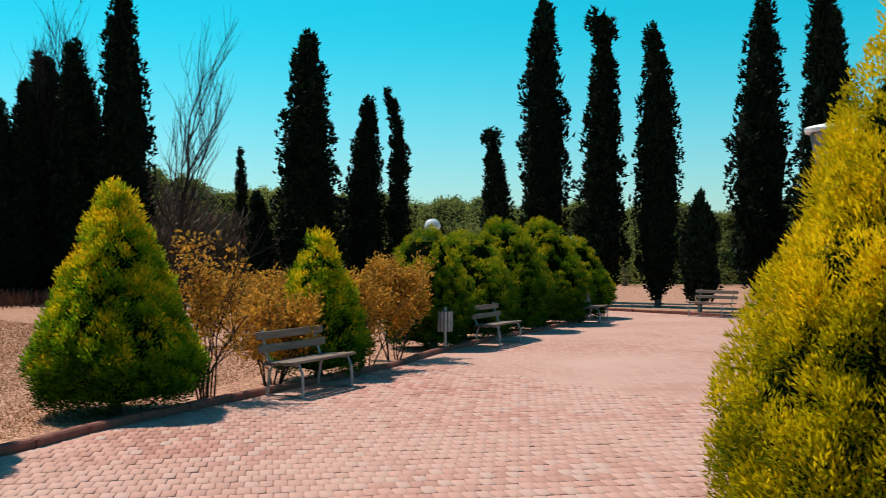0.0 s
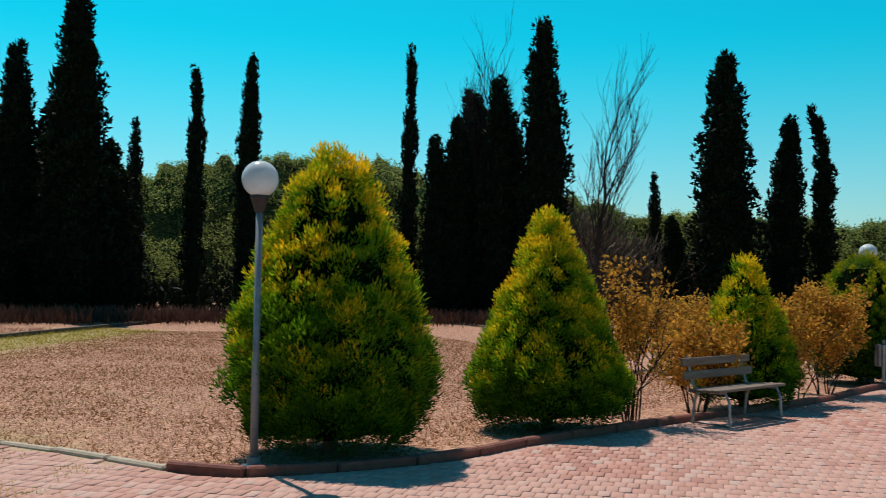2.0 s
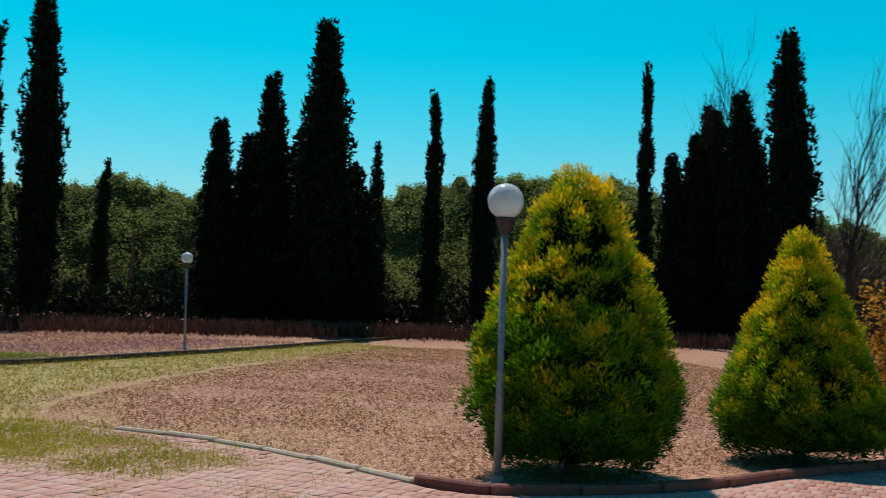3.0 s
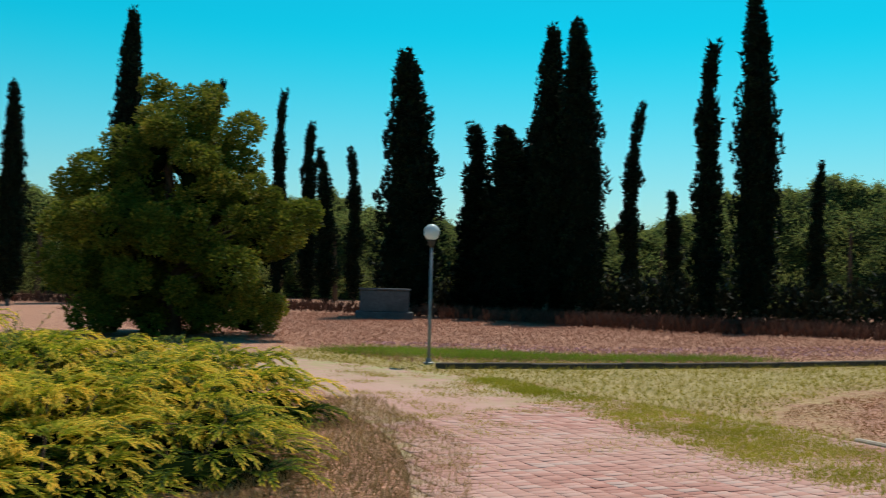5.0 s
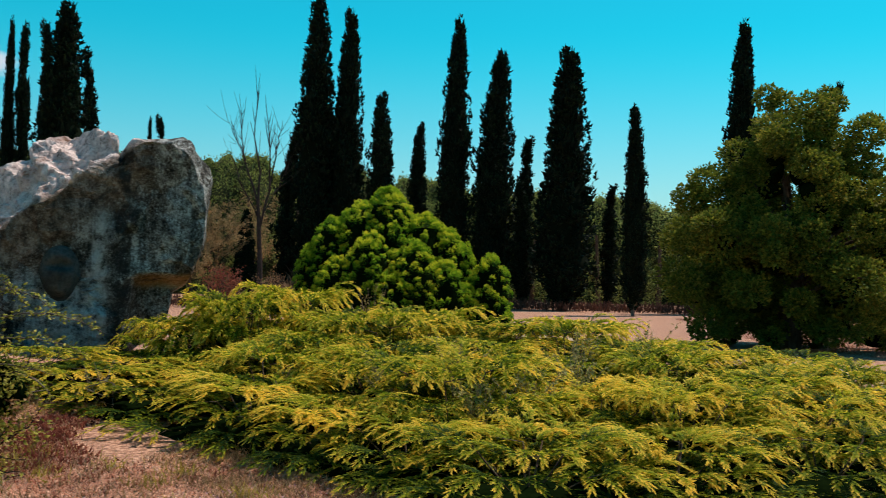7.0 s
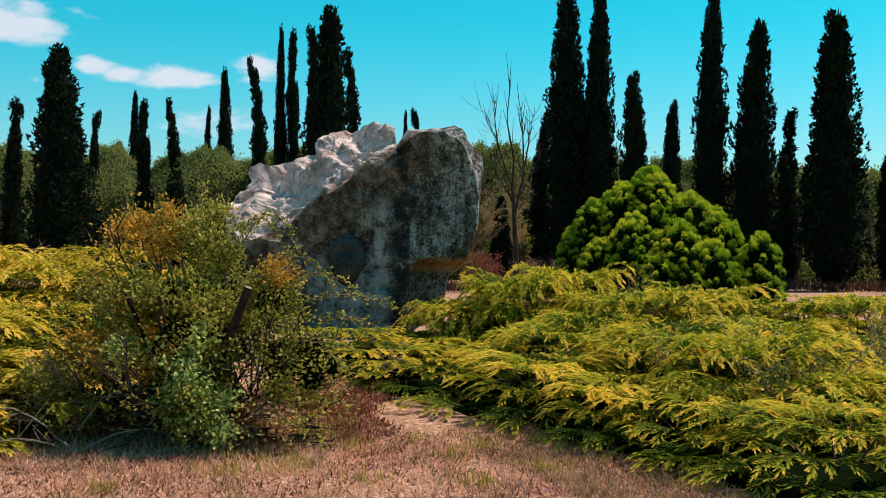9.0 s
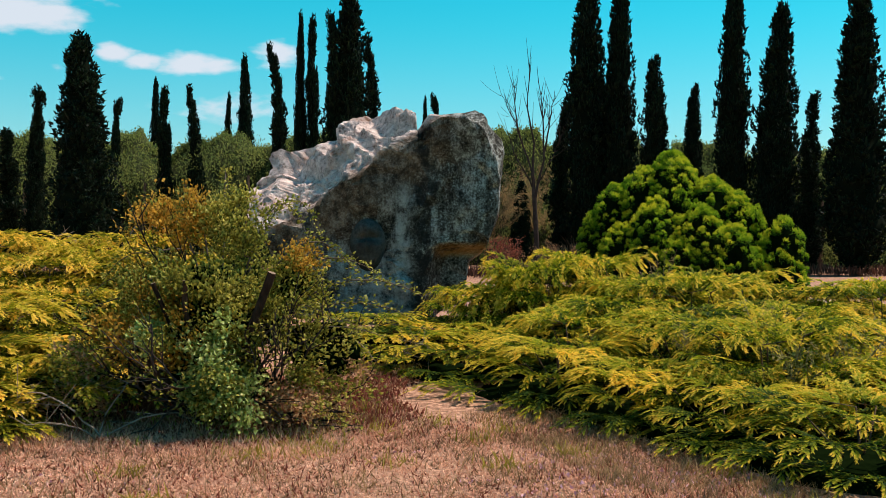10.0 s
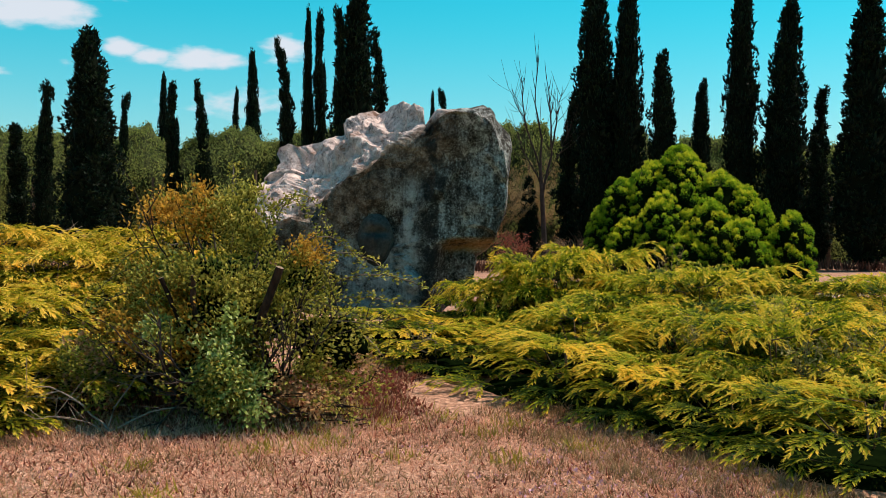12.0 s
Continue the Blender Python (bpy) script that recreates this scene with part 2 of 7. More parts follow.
def paver_mat():
    """Pink and grey concrete bricks: each block its own tint, worn pale, dirty in places."""
    m, n, l, b = node_mat("pink_paver", 0.88)
    geo = n.new("ShaderNodeNewGeometry")
    info = n.new("ShaderNodeObjectInfo")
    add = n.new("ShaderNodeMath")
    add.operation = "FRACT"
    s = n.new("ShaderNodeMath")
    l.new(geo.outputs["Random Per Island"], s.inputs[0])
    l.new(info.outputs["Random"], s.inputs[1])
    l.new(s.outputs["Value"], add.inputs[0])
    r = ramp(n, [(0.0, (0.36, 0.155, 0.115)), (0.45, (0.47, 0.225, 0.175)), (0.75, (0.53, 0.29, 0.235)), (1.0, (0.48, 0.33, 0.28))])
    l.new(add.outputs["Value"], r.inputs["Fac"])
    big = tex(n, l, "ShaderNodeTexNoise", 0.35, geo.outputs["Position"], 4.0)
    mr = n.new("ShaderNodeMapRange")
    mr.inputs["From Min"].default_value, mr.inputs["From Max"].default_value = 0.35, 0.7
    l.new(big.outputs["Fac"], mr.inputs["Value"])
    c = mix(n, l, r.outputs["Color"], (0.52, 0.315, 0.255), mr.outputs["Result"])
    fine = tex(n, l, "ShaderNodeTexNoise", 45.0, geo.outputs["Position"], 5.0)
    c = mix(n, l, c, fine.outputs["Color"], 0.12, "OVERLAY")
    l.new(c, b.inputs["Base Color"])
    bump(n, l, b, fine.outputs["Fac"], 0.4, 0.003)
    return m


M_PAVER = paver_mat()


def far_paving_mat():
    """Paving sheet: brick courses with sandy joints, pink with paler worn patches and grass in the seams near its verge."""
    m, n, l, b = node_mat("paving_sheet", 0.9)
    geo = n.new("ShaderNodeNewGeometry")
    mp = n.new("ShaderNodeMapping")
    mp.inputs["Rotation"].default_value = (0, 0, radians(-65))
    l.new(geo.outputs["Position"], mp.inputs["Vector"])
    br = n.new("ShaderNodeTexBrick")
    br.inputs["Scale"].default_value = 1.0
    br.inputs["Brick Width"].default_value, br.inputs["Row Height"].default_value = 0.11, 0.21
    br.inputs["Mortar Size"].default_value = 0.008
    br.inputs["Color1"].default_value = (0.40, 0.19, 0.145, 1)
    br.inputs["Color2"].default_value = (0.53, 0.295, 0.24, 1)
    br.inputs["Mortar"].default_value = (0.34, 0.19, 0.14, 1)
    l.new(mp.outputs["Vector"], br.inputs["Vector"])
    big = tex(n, l, "ShaderNodeTexNoise", 0.3, geo.outputs["Position"], 5.0)
    mr = n.new("ShaderNodeMapRange")
    mr.inputs["From Min"].default_value, mr.inputs["From Max"].default_value = 0.35, 0.7
    l.new(big.outputs["Fac"], mr.inputs["Value"])
    c = mix(n, l, br.outputs["Color"], (0.52, 0.32, 0.26), mr.outputs["Result"])
    at = n.new("ShaderNodeAttribute")
    at.attribute_name = "verge"
    gn = tex(n, l, "ShaderNodeTexNoise", 2.2, geo.outputs["Position"], 6.0, 0.7)
    gm = n.new("ShaderNodeMath")
    gm.operation = "MULTIPLY"
    gr = n.new("ShaderNodeMapRange")
    gr.inputs["From Min"].default_value, gr.inputs["From Max"].default_value = 0.38, 0.58
    l.new(gn.outputs["Fac"], gr.inputs["Value"])
    l.new(gr.outputs["Result"], gm.inputs[0])
    l.new(at.outputs["Fac"], gm.inputs[1])
    c = mix(n, l, c, (0.34, 0.32, 0.12), gm.outputs["Value"])
    l.new(c, b.inputs["Base Color"])
    bump(n, l, b, br.outputs["Fac"], -0.4, 0.006)
    return m


M_PAVING = far_paving_mat()


def ground_mat():
    """Dry trodden soil with straw, a greener strip of grass where the mesh says so, pebbles and stains."""
    m, n, l, b = node_mat("dry_ground", 0.95)
    geo = n.new("ShaderNodeNewGeometry")
    p = geo.outputs["Position"]
    fine = tex(n, l, "ShaderNodeTexNoise", 22.0, p, 6.0, 0.7)
    midn = tex(n, l, "ShaderNodeTexNoise", 1.6, p, 5.0, 0.6)
    big = tex(n, l, "ShaderNodeTexNoise", 0.12, p, 4.0, 0.55)
    r = ramp(n, [(0.38, (0.060, 0.021, 0.012)), (0.5, (0.40, 0.175, 0.108)), (0.60, (0.80, 0.46, 0.31))])
    l.new(fine.outputs["Fac"], r.inputs["Fac"])
    r2 = ramp(n, [(0.35, (0.20, 0.090, 0.052)), (0.65, (0.38, 0.21, 0.125))])
    l.new(midn.outputs["Fac"], r2.inputs["Fac"])
    c = mix(n, l, r.outputs["Color"], r2.outputs["Color"], 0.22)
    r3 = ramp(n, [(0.4, (0.29, 0.145, 0.085)), (0.6, (0.35, 0.20, 0.11))])
    l.new(big.outputs["Fac"], r3.inputs["Fac"])
    c = mix(n, l, c, r3.outputs["Color"], 0.2)
    at = n.new("ShaderNodeAttribute")
    at.attribute_name = "green"
    g = ramp(n, [(0.3, (0.25, 0.20, 0.055)), (0.7, (0.45, 0.34, 0.15))])
    l.new(midn.outputs["Fac"], g.inputs["Fac"])
    add = n.new("ShaderNodeMath")
    l.new(at.outputs["Fac"], add.inputs[0])
    sh = n.new("ShaderNodeMapRange")
    sh.inputs["To Min"].default_value, sh.inputs["To Max"].default_value = -0.45, 0.45
    l.new(midn.outputs["Fac"], sh.inputs["Value"])
    l.new(sh.outputs["Result"], add.inputs[1])
    sm = n.new("ShaderNodeMapRange")
    sm.inputs["From Min"].default_value, sm.inputs["From Max"].default_value = 0.25, 0.75
    l.new(add.outputs["Value"], sm.inputs["Value"])
    c = mix(n, l, c, g.outputs["Color"], sm.outputs["Result"])
    l.new(c, b.inputs["Base Color"])
    bump(n, l, b, fine.outputs["Fac"], 0.7, 0.022)
    return m


M_GROUND = ground_mat()


def rock_mat():
    """Pale limestone where it broke afresh; the old front grey, darkened to stand for its shade, with brown, black and
    whitish streaks running down and lichen specks.
    """
    m, n, l, b = node_mat("limestone", 0.9)
    b.inputs["Specular IOR Level"].default_value = 0.2
    tc = n.new("ShaderNodeTexCoord")
    o = tc.outputs["Object"]

    def calc(op, a, c=0.0, d=0.0, clamp=False):
        k = n.new("ShaderNodeMath")
        k.operation, k.use_clamp = op, clamp
        for i, v in enumerate((a, c, d)):
            if isinstance(v, (int, float)):
                k.inputs[i].default_value = v
            else:
                l.new(v, k.inputs[i])
        return k.outputs["Value"]

    def span(v, lo, hi):
        k = n.new("ShaderNodeMapRange")
        k.interpolation_type = "SMOOTHSTEP"
        k.inputs["From Min"].default_value, k.inputs["From Max"].default_value = lo, hi
        l.new(v, k.inputs["Value"])
        return k.outputs["Result"]

    def stretched(scale, at, detail, rough):
        mp = n.new("ShaderNodeMapping")
        mp.inputs["Scale"].default_value, mp.inputs["Location"].default_value = scale, at
        l.new(o, mp.inputs["Vector"])
        return tex(n, l, "ShaderNodeTexNoise", 1.0, mp.outputs["Vector"], detail, rough).outputs["Fac"]

    sep = n.new("ShaderNodeSeparateXYZ")
    l.new(o, sep.inputs["Vector"])
    x, z = sep.outputs["X"], sep.outputs["Z"]
    fine = tex(n, l, "ShaderNodeTexNoise", 9.0, o, 8.0, 0.72).outputs["Fac"]
    speck = tex(n, l, "ShaderNodeTexNoise", 30.0, o, 6.0, 0.8).outputs["Fac"]
    big = tex(n, l, "ShaderNodeTexNoise", 1.3, o, 5.0).outputs["Fac"]
    # the fresh break
    r = ramp(n, [(0.33, (0.10, 0.065, 0.055)), (0.45, (0.54, 0.41, 0.375)), (0.63, (0.92, 0.75, 0.70))])
    l.new(fine, r.inputs["Fac"])
    c = mix(n, l, r.outputs["Color"], (0.26, 0.13, 0.085), calc("MULTIPLY", span(big, 0.52, 0.64), span(fine, 0.40, 0.60)))
    c = mix(n, l, c, (0.16, 0.12, 0.11), span(speck, 0.60, 0.74))
    # the old front: streaked and stained stone, its grey darkened as shade
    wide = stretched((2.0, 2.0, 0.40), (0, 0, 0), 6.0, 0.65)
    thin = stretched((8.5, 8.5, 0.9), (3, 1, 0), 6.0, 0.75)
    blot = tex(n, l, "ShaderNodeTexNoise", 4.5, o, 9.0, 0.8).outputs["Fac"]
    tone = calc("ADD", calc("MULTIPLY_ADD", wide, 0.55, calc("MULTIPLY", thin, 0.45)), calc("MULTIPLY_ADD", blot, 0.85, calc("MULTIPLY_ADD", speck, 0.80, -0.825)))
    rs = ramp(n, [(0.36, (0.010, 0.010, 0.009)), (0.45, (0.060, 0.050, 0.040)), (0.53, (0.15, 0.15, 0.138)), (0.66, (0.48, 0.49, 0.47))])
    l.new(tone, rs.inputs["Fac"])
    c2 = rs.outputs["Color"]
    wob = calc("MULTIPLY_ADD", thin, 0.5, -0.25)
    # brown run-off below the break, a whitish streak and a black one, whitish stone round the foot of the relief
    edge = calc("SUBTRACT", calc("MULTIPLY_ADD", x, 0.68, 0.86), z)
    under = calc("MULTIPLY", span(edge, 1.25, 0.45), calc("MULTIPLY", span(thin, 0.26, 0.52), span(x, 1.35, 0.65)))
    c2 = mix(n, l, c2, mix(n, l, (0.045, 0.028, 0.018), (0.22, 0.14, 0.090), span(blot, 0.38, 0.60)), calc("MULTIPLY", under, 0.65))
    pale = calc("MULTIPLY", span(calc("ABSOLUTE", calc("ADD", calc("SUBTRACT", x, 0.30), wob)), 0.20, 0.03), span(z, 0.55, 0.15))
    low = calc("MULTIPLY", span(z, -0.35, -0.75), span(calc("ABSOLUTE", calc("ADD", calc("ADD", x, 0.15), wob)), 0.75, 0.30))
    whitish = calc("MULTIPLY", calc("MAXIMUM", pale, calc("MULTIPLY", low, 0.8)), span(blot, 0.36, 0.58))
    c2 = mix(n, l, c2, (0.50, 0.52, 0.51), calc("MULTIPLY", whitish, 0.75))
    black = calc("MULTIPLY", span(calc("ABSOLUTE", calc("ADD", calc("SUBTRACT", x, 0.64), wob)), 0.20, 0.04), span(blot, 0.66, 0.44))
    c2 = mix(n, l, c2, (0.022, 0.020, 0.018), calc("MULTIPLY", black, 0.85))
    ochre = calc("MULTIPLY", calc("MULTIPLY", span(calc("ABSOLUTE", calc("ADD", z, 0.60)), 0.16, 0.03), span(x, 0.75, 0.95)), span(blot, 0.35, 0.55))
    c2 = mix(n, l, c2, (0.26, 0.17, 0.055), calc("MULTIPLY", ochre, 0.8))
    shaded_front = calc("MULTIPLY", span(calc("MULTIPLY_ADD", big, 0.5, edge), 0.12, 0.30), span(sep.outputs["Y"], 0.3, -0.1))
    c = mix(n, l, c, c2, shaded_front)
    l.new(c, b.inputs["Base Color"])
    pits = tex(n, l, "ShaderNodeTexVoronoi", 11.0, o).outputs["Distance"]
    bump(n, l, b, calc("ADD", calc("MULTIPLY_ADD", pits, 0.35, fine), speck), 0.8, 0.03)
    return m


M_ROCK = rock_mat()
M_RELIEF = plain_mat("dark_weathered_stone", (0.030, 0.031, 0.029), (0.135, 0.132, 0.12), 14, 0.8, 0.0, 0.8, 0.02, spec=0.1)

# ---- mesh helpers ----
RNG = np.random.default_rng(7)


def link_mesh(name, verts, faces, material, parent=None, label="", tip=None, smooth=False):
    """One mesh object out of arrays of vertices and faces (a (n, k) array, or a list of them)."""
    me = bpy.data.meshes.new(name)
    if isinstance(faces, np.ndarray):
        faces = [faces]
    me.vertices.add(len(verts))
    me.vertices.foreach_set("co", np.asarray(verts, np.float32).ravel())
    loops = np.concatenate([f.ravel() for f in faces])
    sizes = np.concatenate([np.full(len(f), f.shape[1]) for f in faces])
    starts = np.concatenate([[0], np.cumsum(sizes)[:-1]])
    me.loops.add(len(loops))
    me.loops.foreach_set("vertex_index", loops.astype(np.int32))
    me.polygons.add(len(sizes))
    me.polygons.foreach_set("loop_start", starts.astype(np.int32))
    if smooth:
        me.polygons.foreach_set("use_smooth", np.ones(len(sizes), bool))
    if tip is not None:
        a = me.attributes.new("tip", "FLOAT", "POINT")
        a.data.foreach_set("value", np.asarray(tip, np.float32))
    me.update()
    me.validate()
    me.materials.append(material)
    ob = new(name, me)
    if parent:
        ob.parent = parent
    if label:
        ob["label"] = label
    return ob


def part(name, bm, material, parent, label="", smooth=False):
    me = bpy.data.meshes.new(name)
    bm.to_mesh(me)
    bm.free()
    if smooth:
        for p in me.polygons:
            p.use_smooth = True
    me.materials.append(material)
    ob = new(name, me)
    if parent:
        ob.parent = parent
    if label:
        ob["label"] = label
    return ob


def thing(name, x, y, z, label, category, group="", rz=0.0, kind=""):
    e = new(name)
    e.matrix_basis = pose(x, y, z, 0, 0, rz)
    return tagged(e, label, category, group, kind)


def unit(v):
    return v / np.maximum(np.linalg.norm(v, axis=1, keepdims=True), 1e-9)


def blades(pos, way, length, width, rng, wide=0.55, cup=0.0, flat=0.0):
    """Kite-shaped leaves or sprays, one quad each: base, flank, tip, flank. flat: how far they lie level."""
    n = len(pos)
    way = unit(way)
    side = unit(np.cross(way, rng.normal(size=(n, 3)) + np.array([0, 0, flat])))
    up = np.cross(side, way)
    length = np.broadcast_to(length, n)[:, None]
    width = np.broadcast_to(width, n)[:, None]
    mid = pos + way * length * wide + up * length * cup
    v = np.stack([pos, mid + side * width / 2, pos + way * length, mid - side * width / 2], 1).reshape(-1, 3)
    return v, np.arange(4 * n).reshape(n, 4), np.tile([0.0, 0.6, 1.0, 0.6], n)


def spikes(pos, way, length, width, rng, flat=0.0):
    """Narrow leaves of one triangle each, broad at the base. flat: how far they lie level."""
    n = len(pos)
    way = unit(way)
    side = unit(np.cross(way, rng.normal(size=(n, 3)) + np.array([0, 0, flat])))
    length = np.broadcast_to(length, n)[:, None]
    width = np.broadcast_to(width, n)[:, None]
    v = np.stack([pos - side * width / 2, pos + side * width / 2, pos + way * length], 1).reshape(-1, 3)
    return v, np.arange(3 * n).reshape(n, 3), np.tile([0.0, 0.0, 1.0], n)


def tube(points, radii, sides=6):
    """A tapered tube along points; returns vertices and faces."""
    pts = np.asarray(points, float)
    d = unit(np.gradient(pts, axis=0))
    ref = np.where(abs(d[:, 2:3]) < 0.9, [[0, 0, 1.0]], [[1.0, 0, 0]])
    a = unit(np.cross(d, ref))
    b = np.cross(d, a)
    ang = np.linspace(0, 2 * math.pi, sides, endpoint=False)
    ring = (a[:, None] * np.cos(ang)[None, :, None] + b[:, None] * np.sin(ang)[None, :, None]) * np.asarray(radii)[:, None, None] + pts[:, None]
    v = ring.reshape(-1, 3)
    k = len(pts)
    i, j = np.meshgrid(np.arange(k - 1), np.arange(sides), indexing="ij")
    q = np.stack([i * sides + j, i * sides + (j + 1) % sides, (i + 1) * sides + (j + 1) % sides, (i + 1) * sides + j], -1).reshape(-1, 4)
    return v, q


def merge(pieces):
    """Several (vertices, faces) into one."""
    vs, fs, off = [], [], 0
    for v, f in pieces:
        vs.append(v)
        fs.append(f + off)
        off += len(v)
    return np.concatenate(vs), np.concatenate(fs)


def lump(u, v, seed):
    """Smooth lumps on a crown by angle and height, -1 to 1."""
    r = np.random.default_rng(seed)
    out = np.zeros_like(u)
    for k in range(7):
        a, b, p, q = r.integers(1, 6), r.uniform(2, 13), r.uniform(0, 6.28), r.uniform(0, 6.28)
        out += np.sin(a * u + p + 2 * np.sin(b * v + q)) * np.cos(b * v + q) / (1 + 0.25 * k)
    return out / 3


def lathe(profile, sides=20):
    """A turned body from (radius, height) pairs, closed at both ends."""
    bm = bmesh.new()
    rings = []
    for r, z in profile:
        rings.append([bm.verts.new((r * math.cos(2 * math.pi * k / sides), r * math.sin(2 * math.pi * k / sides), z)) for k in range(sides)])
    for a, b in zip(rings, rings[1:]):
        for k in range(sides):
            bm.faces.new((a[k], a[(k + 1) % sides], b[(k + 1) % sides], b[k]))
    bm.faces.new(rings[0][::-1])
    bm.faces.new(rings[-1])
    return bm


def box(sx, sy, sz, at=(0, 0, 0), bevel=0.006, turn=None):
    bm = bmesh.new()
    bmesh.ops.create_cube(bm, size=1)
    for v in bm.verts:
        v.co = Vector((v.co.x * sx, v.co.y * sy, v.co.z * sz))
    if bevel:
        bmesh.ops.bevel(bm, geom=bm.edges[:], offset=bevel, segments=1, affect="EDGES")
    if turn is not None:
        bmesh.ops.transform(bm, matrix=turn, verts=bm.verts)
    bmesh.ops.translate(bm, vec=at, verts=bm.verts)
    return bm


def bent_tube(points, radius, sides=8):
    v, f = tube(points, [radius] * len(points), sides)
    bm = bmesh.new()
    vs = [bm.verts.new(p) for p in v]
    for q in f:
        bm.faces.new([vs[i] for i in q])
    bm.faces.new([vs[i] for i in range(sides)][::-1])
    bm.faces.new([vs[len(v) - sides + i] for i in range(sides)])
    return bm

# ---- ground, paving, kerbs ----
def mound(x, y):
    """The low planted rise round the boulder."""
    return 1.0 * np.exp(-((x + 6.5) / 6) ** 2 - ((y - 15.5) / 4.5) ** 2) + 0.40 * np.exp(-((x - 4.8) / 3.8) ** 2 - ((y - 14.5) / 3.5) ** 2)


def ground_z(x, y):
    return float(mound(np.float64(x), np.float64(y))) - 0.02


def polyline(points, per=6):
    """A smooth line through points."""
    p = np.array(points, float)
    q = np.concatenate([[2 * p[0] - p[1]], p, [2 * p[-1] - p[-2]]])
    out = []
    for i in range(1, len(q) - 2):
        for t in np.arange(per) / per:
            out.append(0.5 * (2 * q[i] + (q[i + 1] - q[i - 1]) * t + (2 * q[i - 1] - 5 * q[i] + 4 * q[i + 1] - q[i + 2]) * t ** 2
                              + (3 * q[i] - q[i - 1] - 3 * q[i + 1] + q[i + 2]) * t ** 3))
    return np.array(out + [p[-1]])


EDGE = polyline([(26.38, -24.74), (21.05, -19.07), (17.72, -13.93), (15.46, -10.60), (13.99, -8.78), (12.32, -6.06), (10.56, -3.23), (9.63, -2.02), (9.14, -0.61),
                 (9.15, 0.19), (9.71, 0.78), (11.1, 2.3), (12.2, 4.2), (13.2, 7.2), (14.4, 11.4), (14.6, 15.2), (14.6, 18), (13.5, 24), (11, 32)])
INNER = polyline([(2, -25), (-6, -19), (-8, -13.5), (-8, -10), (-8, -8), (-8, -6), (-8, -3), (-8, -1.5), (-8, -0.3),
                  (-8, 0.5), (-6, 1.2), (0.5, 2.0), (4.2, 4.0), (7.8, 7.2), (10.1, 10.8), (12.4, 15.4), (13.0, 18.0), (12.2, 24), (9.6, 31.5)])


def steps(lo, hi, fine_lo, fine_hi, fine, ratio=1.35):
    a = list(np.arange(fine_lo, fine_hi + fine / 2, fine))
    d = fine
    while a[-1] < hi:
        d *= ratio
        a.append(a[-1] + d)
    d = fine
    while a[0] > lo:
        d *= ratio
        a.insert(0, a[0] - d)
    return np.array(a)


def inside(px, py, poly):
    """Signed distance to a polygon's outline, positive inside."""
    poly = np.array(poly, float)
    a, b = poly, np.roll(poly, -1, 0)
    best = np.full(px.shape, 1e9)
    odd = np.zeros(px.shape, bool)
    for (x0, y0), (x1, y1) in zip(a, b):
        dx, dy = x1 - x0, y1 - y0
        t = np.clip(((px - x0) * dx + (py - y0) * dy) / (dx * dx + dy * dy), 0, 1)
        best = np.minimum(best, np.hypot(px - x0 - t * dx, py - y0 - t * dy))
        cross = (y0 > py) != (y1 > py)
        odd ^= cross & (px < dx * (py - y0) / (dy if dy else 1e-9) + x0)
    return np.where(odd, best, -best)


LAWN = [(9.9, 2.2), (12.4, 5.0), (13.4, 9), (14.3, 13), (14.3, 18), (16.8, 18.5), (17.6, 14.0), (22, 9.6), (36, 4.6), (34, 2.2), (24, 5.2), (18, 6.2), (14.6, 6.1), (12.9, 5.4), (12.0, 4.2), (11.2, 2.4)]


def build_ground():
    xs = steps(-900, 900, -14, 40, 0.4)
    ys = steps(-900, 900, -10, 26, 0.4)
    X, Y = np.meshgrid(xs, ys)
    rough = np.zeros_like(X)
    for k, (a, b, c) in enumerate([(0.9, 0.4, 0), (1.7, 1.1, 2), (0.5, 1.9, 4), (3.1, 2.3, 1)]):
        rough += np.sin(a * X + b * Y + c) * np.cos(b * X - a * Y + 2 * c) * 0.012 / (1 + 0.4 * k)
    Z = mound(X, Y) - 0.022 + rough * 0.6
    v = np.stack([X, Y, Z], -1).reshape(-1, 3)
    w = len(xs)
    i, j = np.meshgrid(np.arange(len(ys) - 1), np.arange(w - 1), indexing="ij")
    q = np.stack([i * w + j, i * w + j + 1, (i + 1) * w + j + 1, (i + 1) * w + j], -1).reshape(-1, 4)
    ob = link_mesh("ground", v, q, M_GROUND, smooth=True)
    g = np.clip(inside(X, Y, LAWN) / 2.4 * 0.5 + 0.5, 0, 1)
    g = np.maximum(g, 0.25 * np.clip(inside(X, Y, [(9.6, 1.0), (13.5, 5.0), (20, 2.0), (14, -0.5)]) / 2 + 0.5, 0, 1))
    at = ob.data.attributes.new("green", "FLOAT", "POINT")
    at.data.foreach_set("value", g.ravel().astype(np.float32))
    tagged(ob, "dry pinkish-brown soil with straw and a strip of yellow-green grass", "ground", kind="structure")


build_ground()


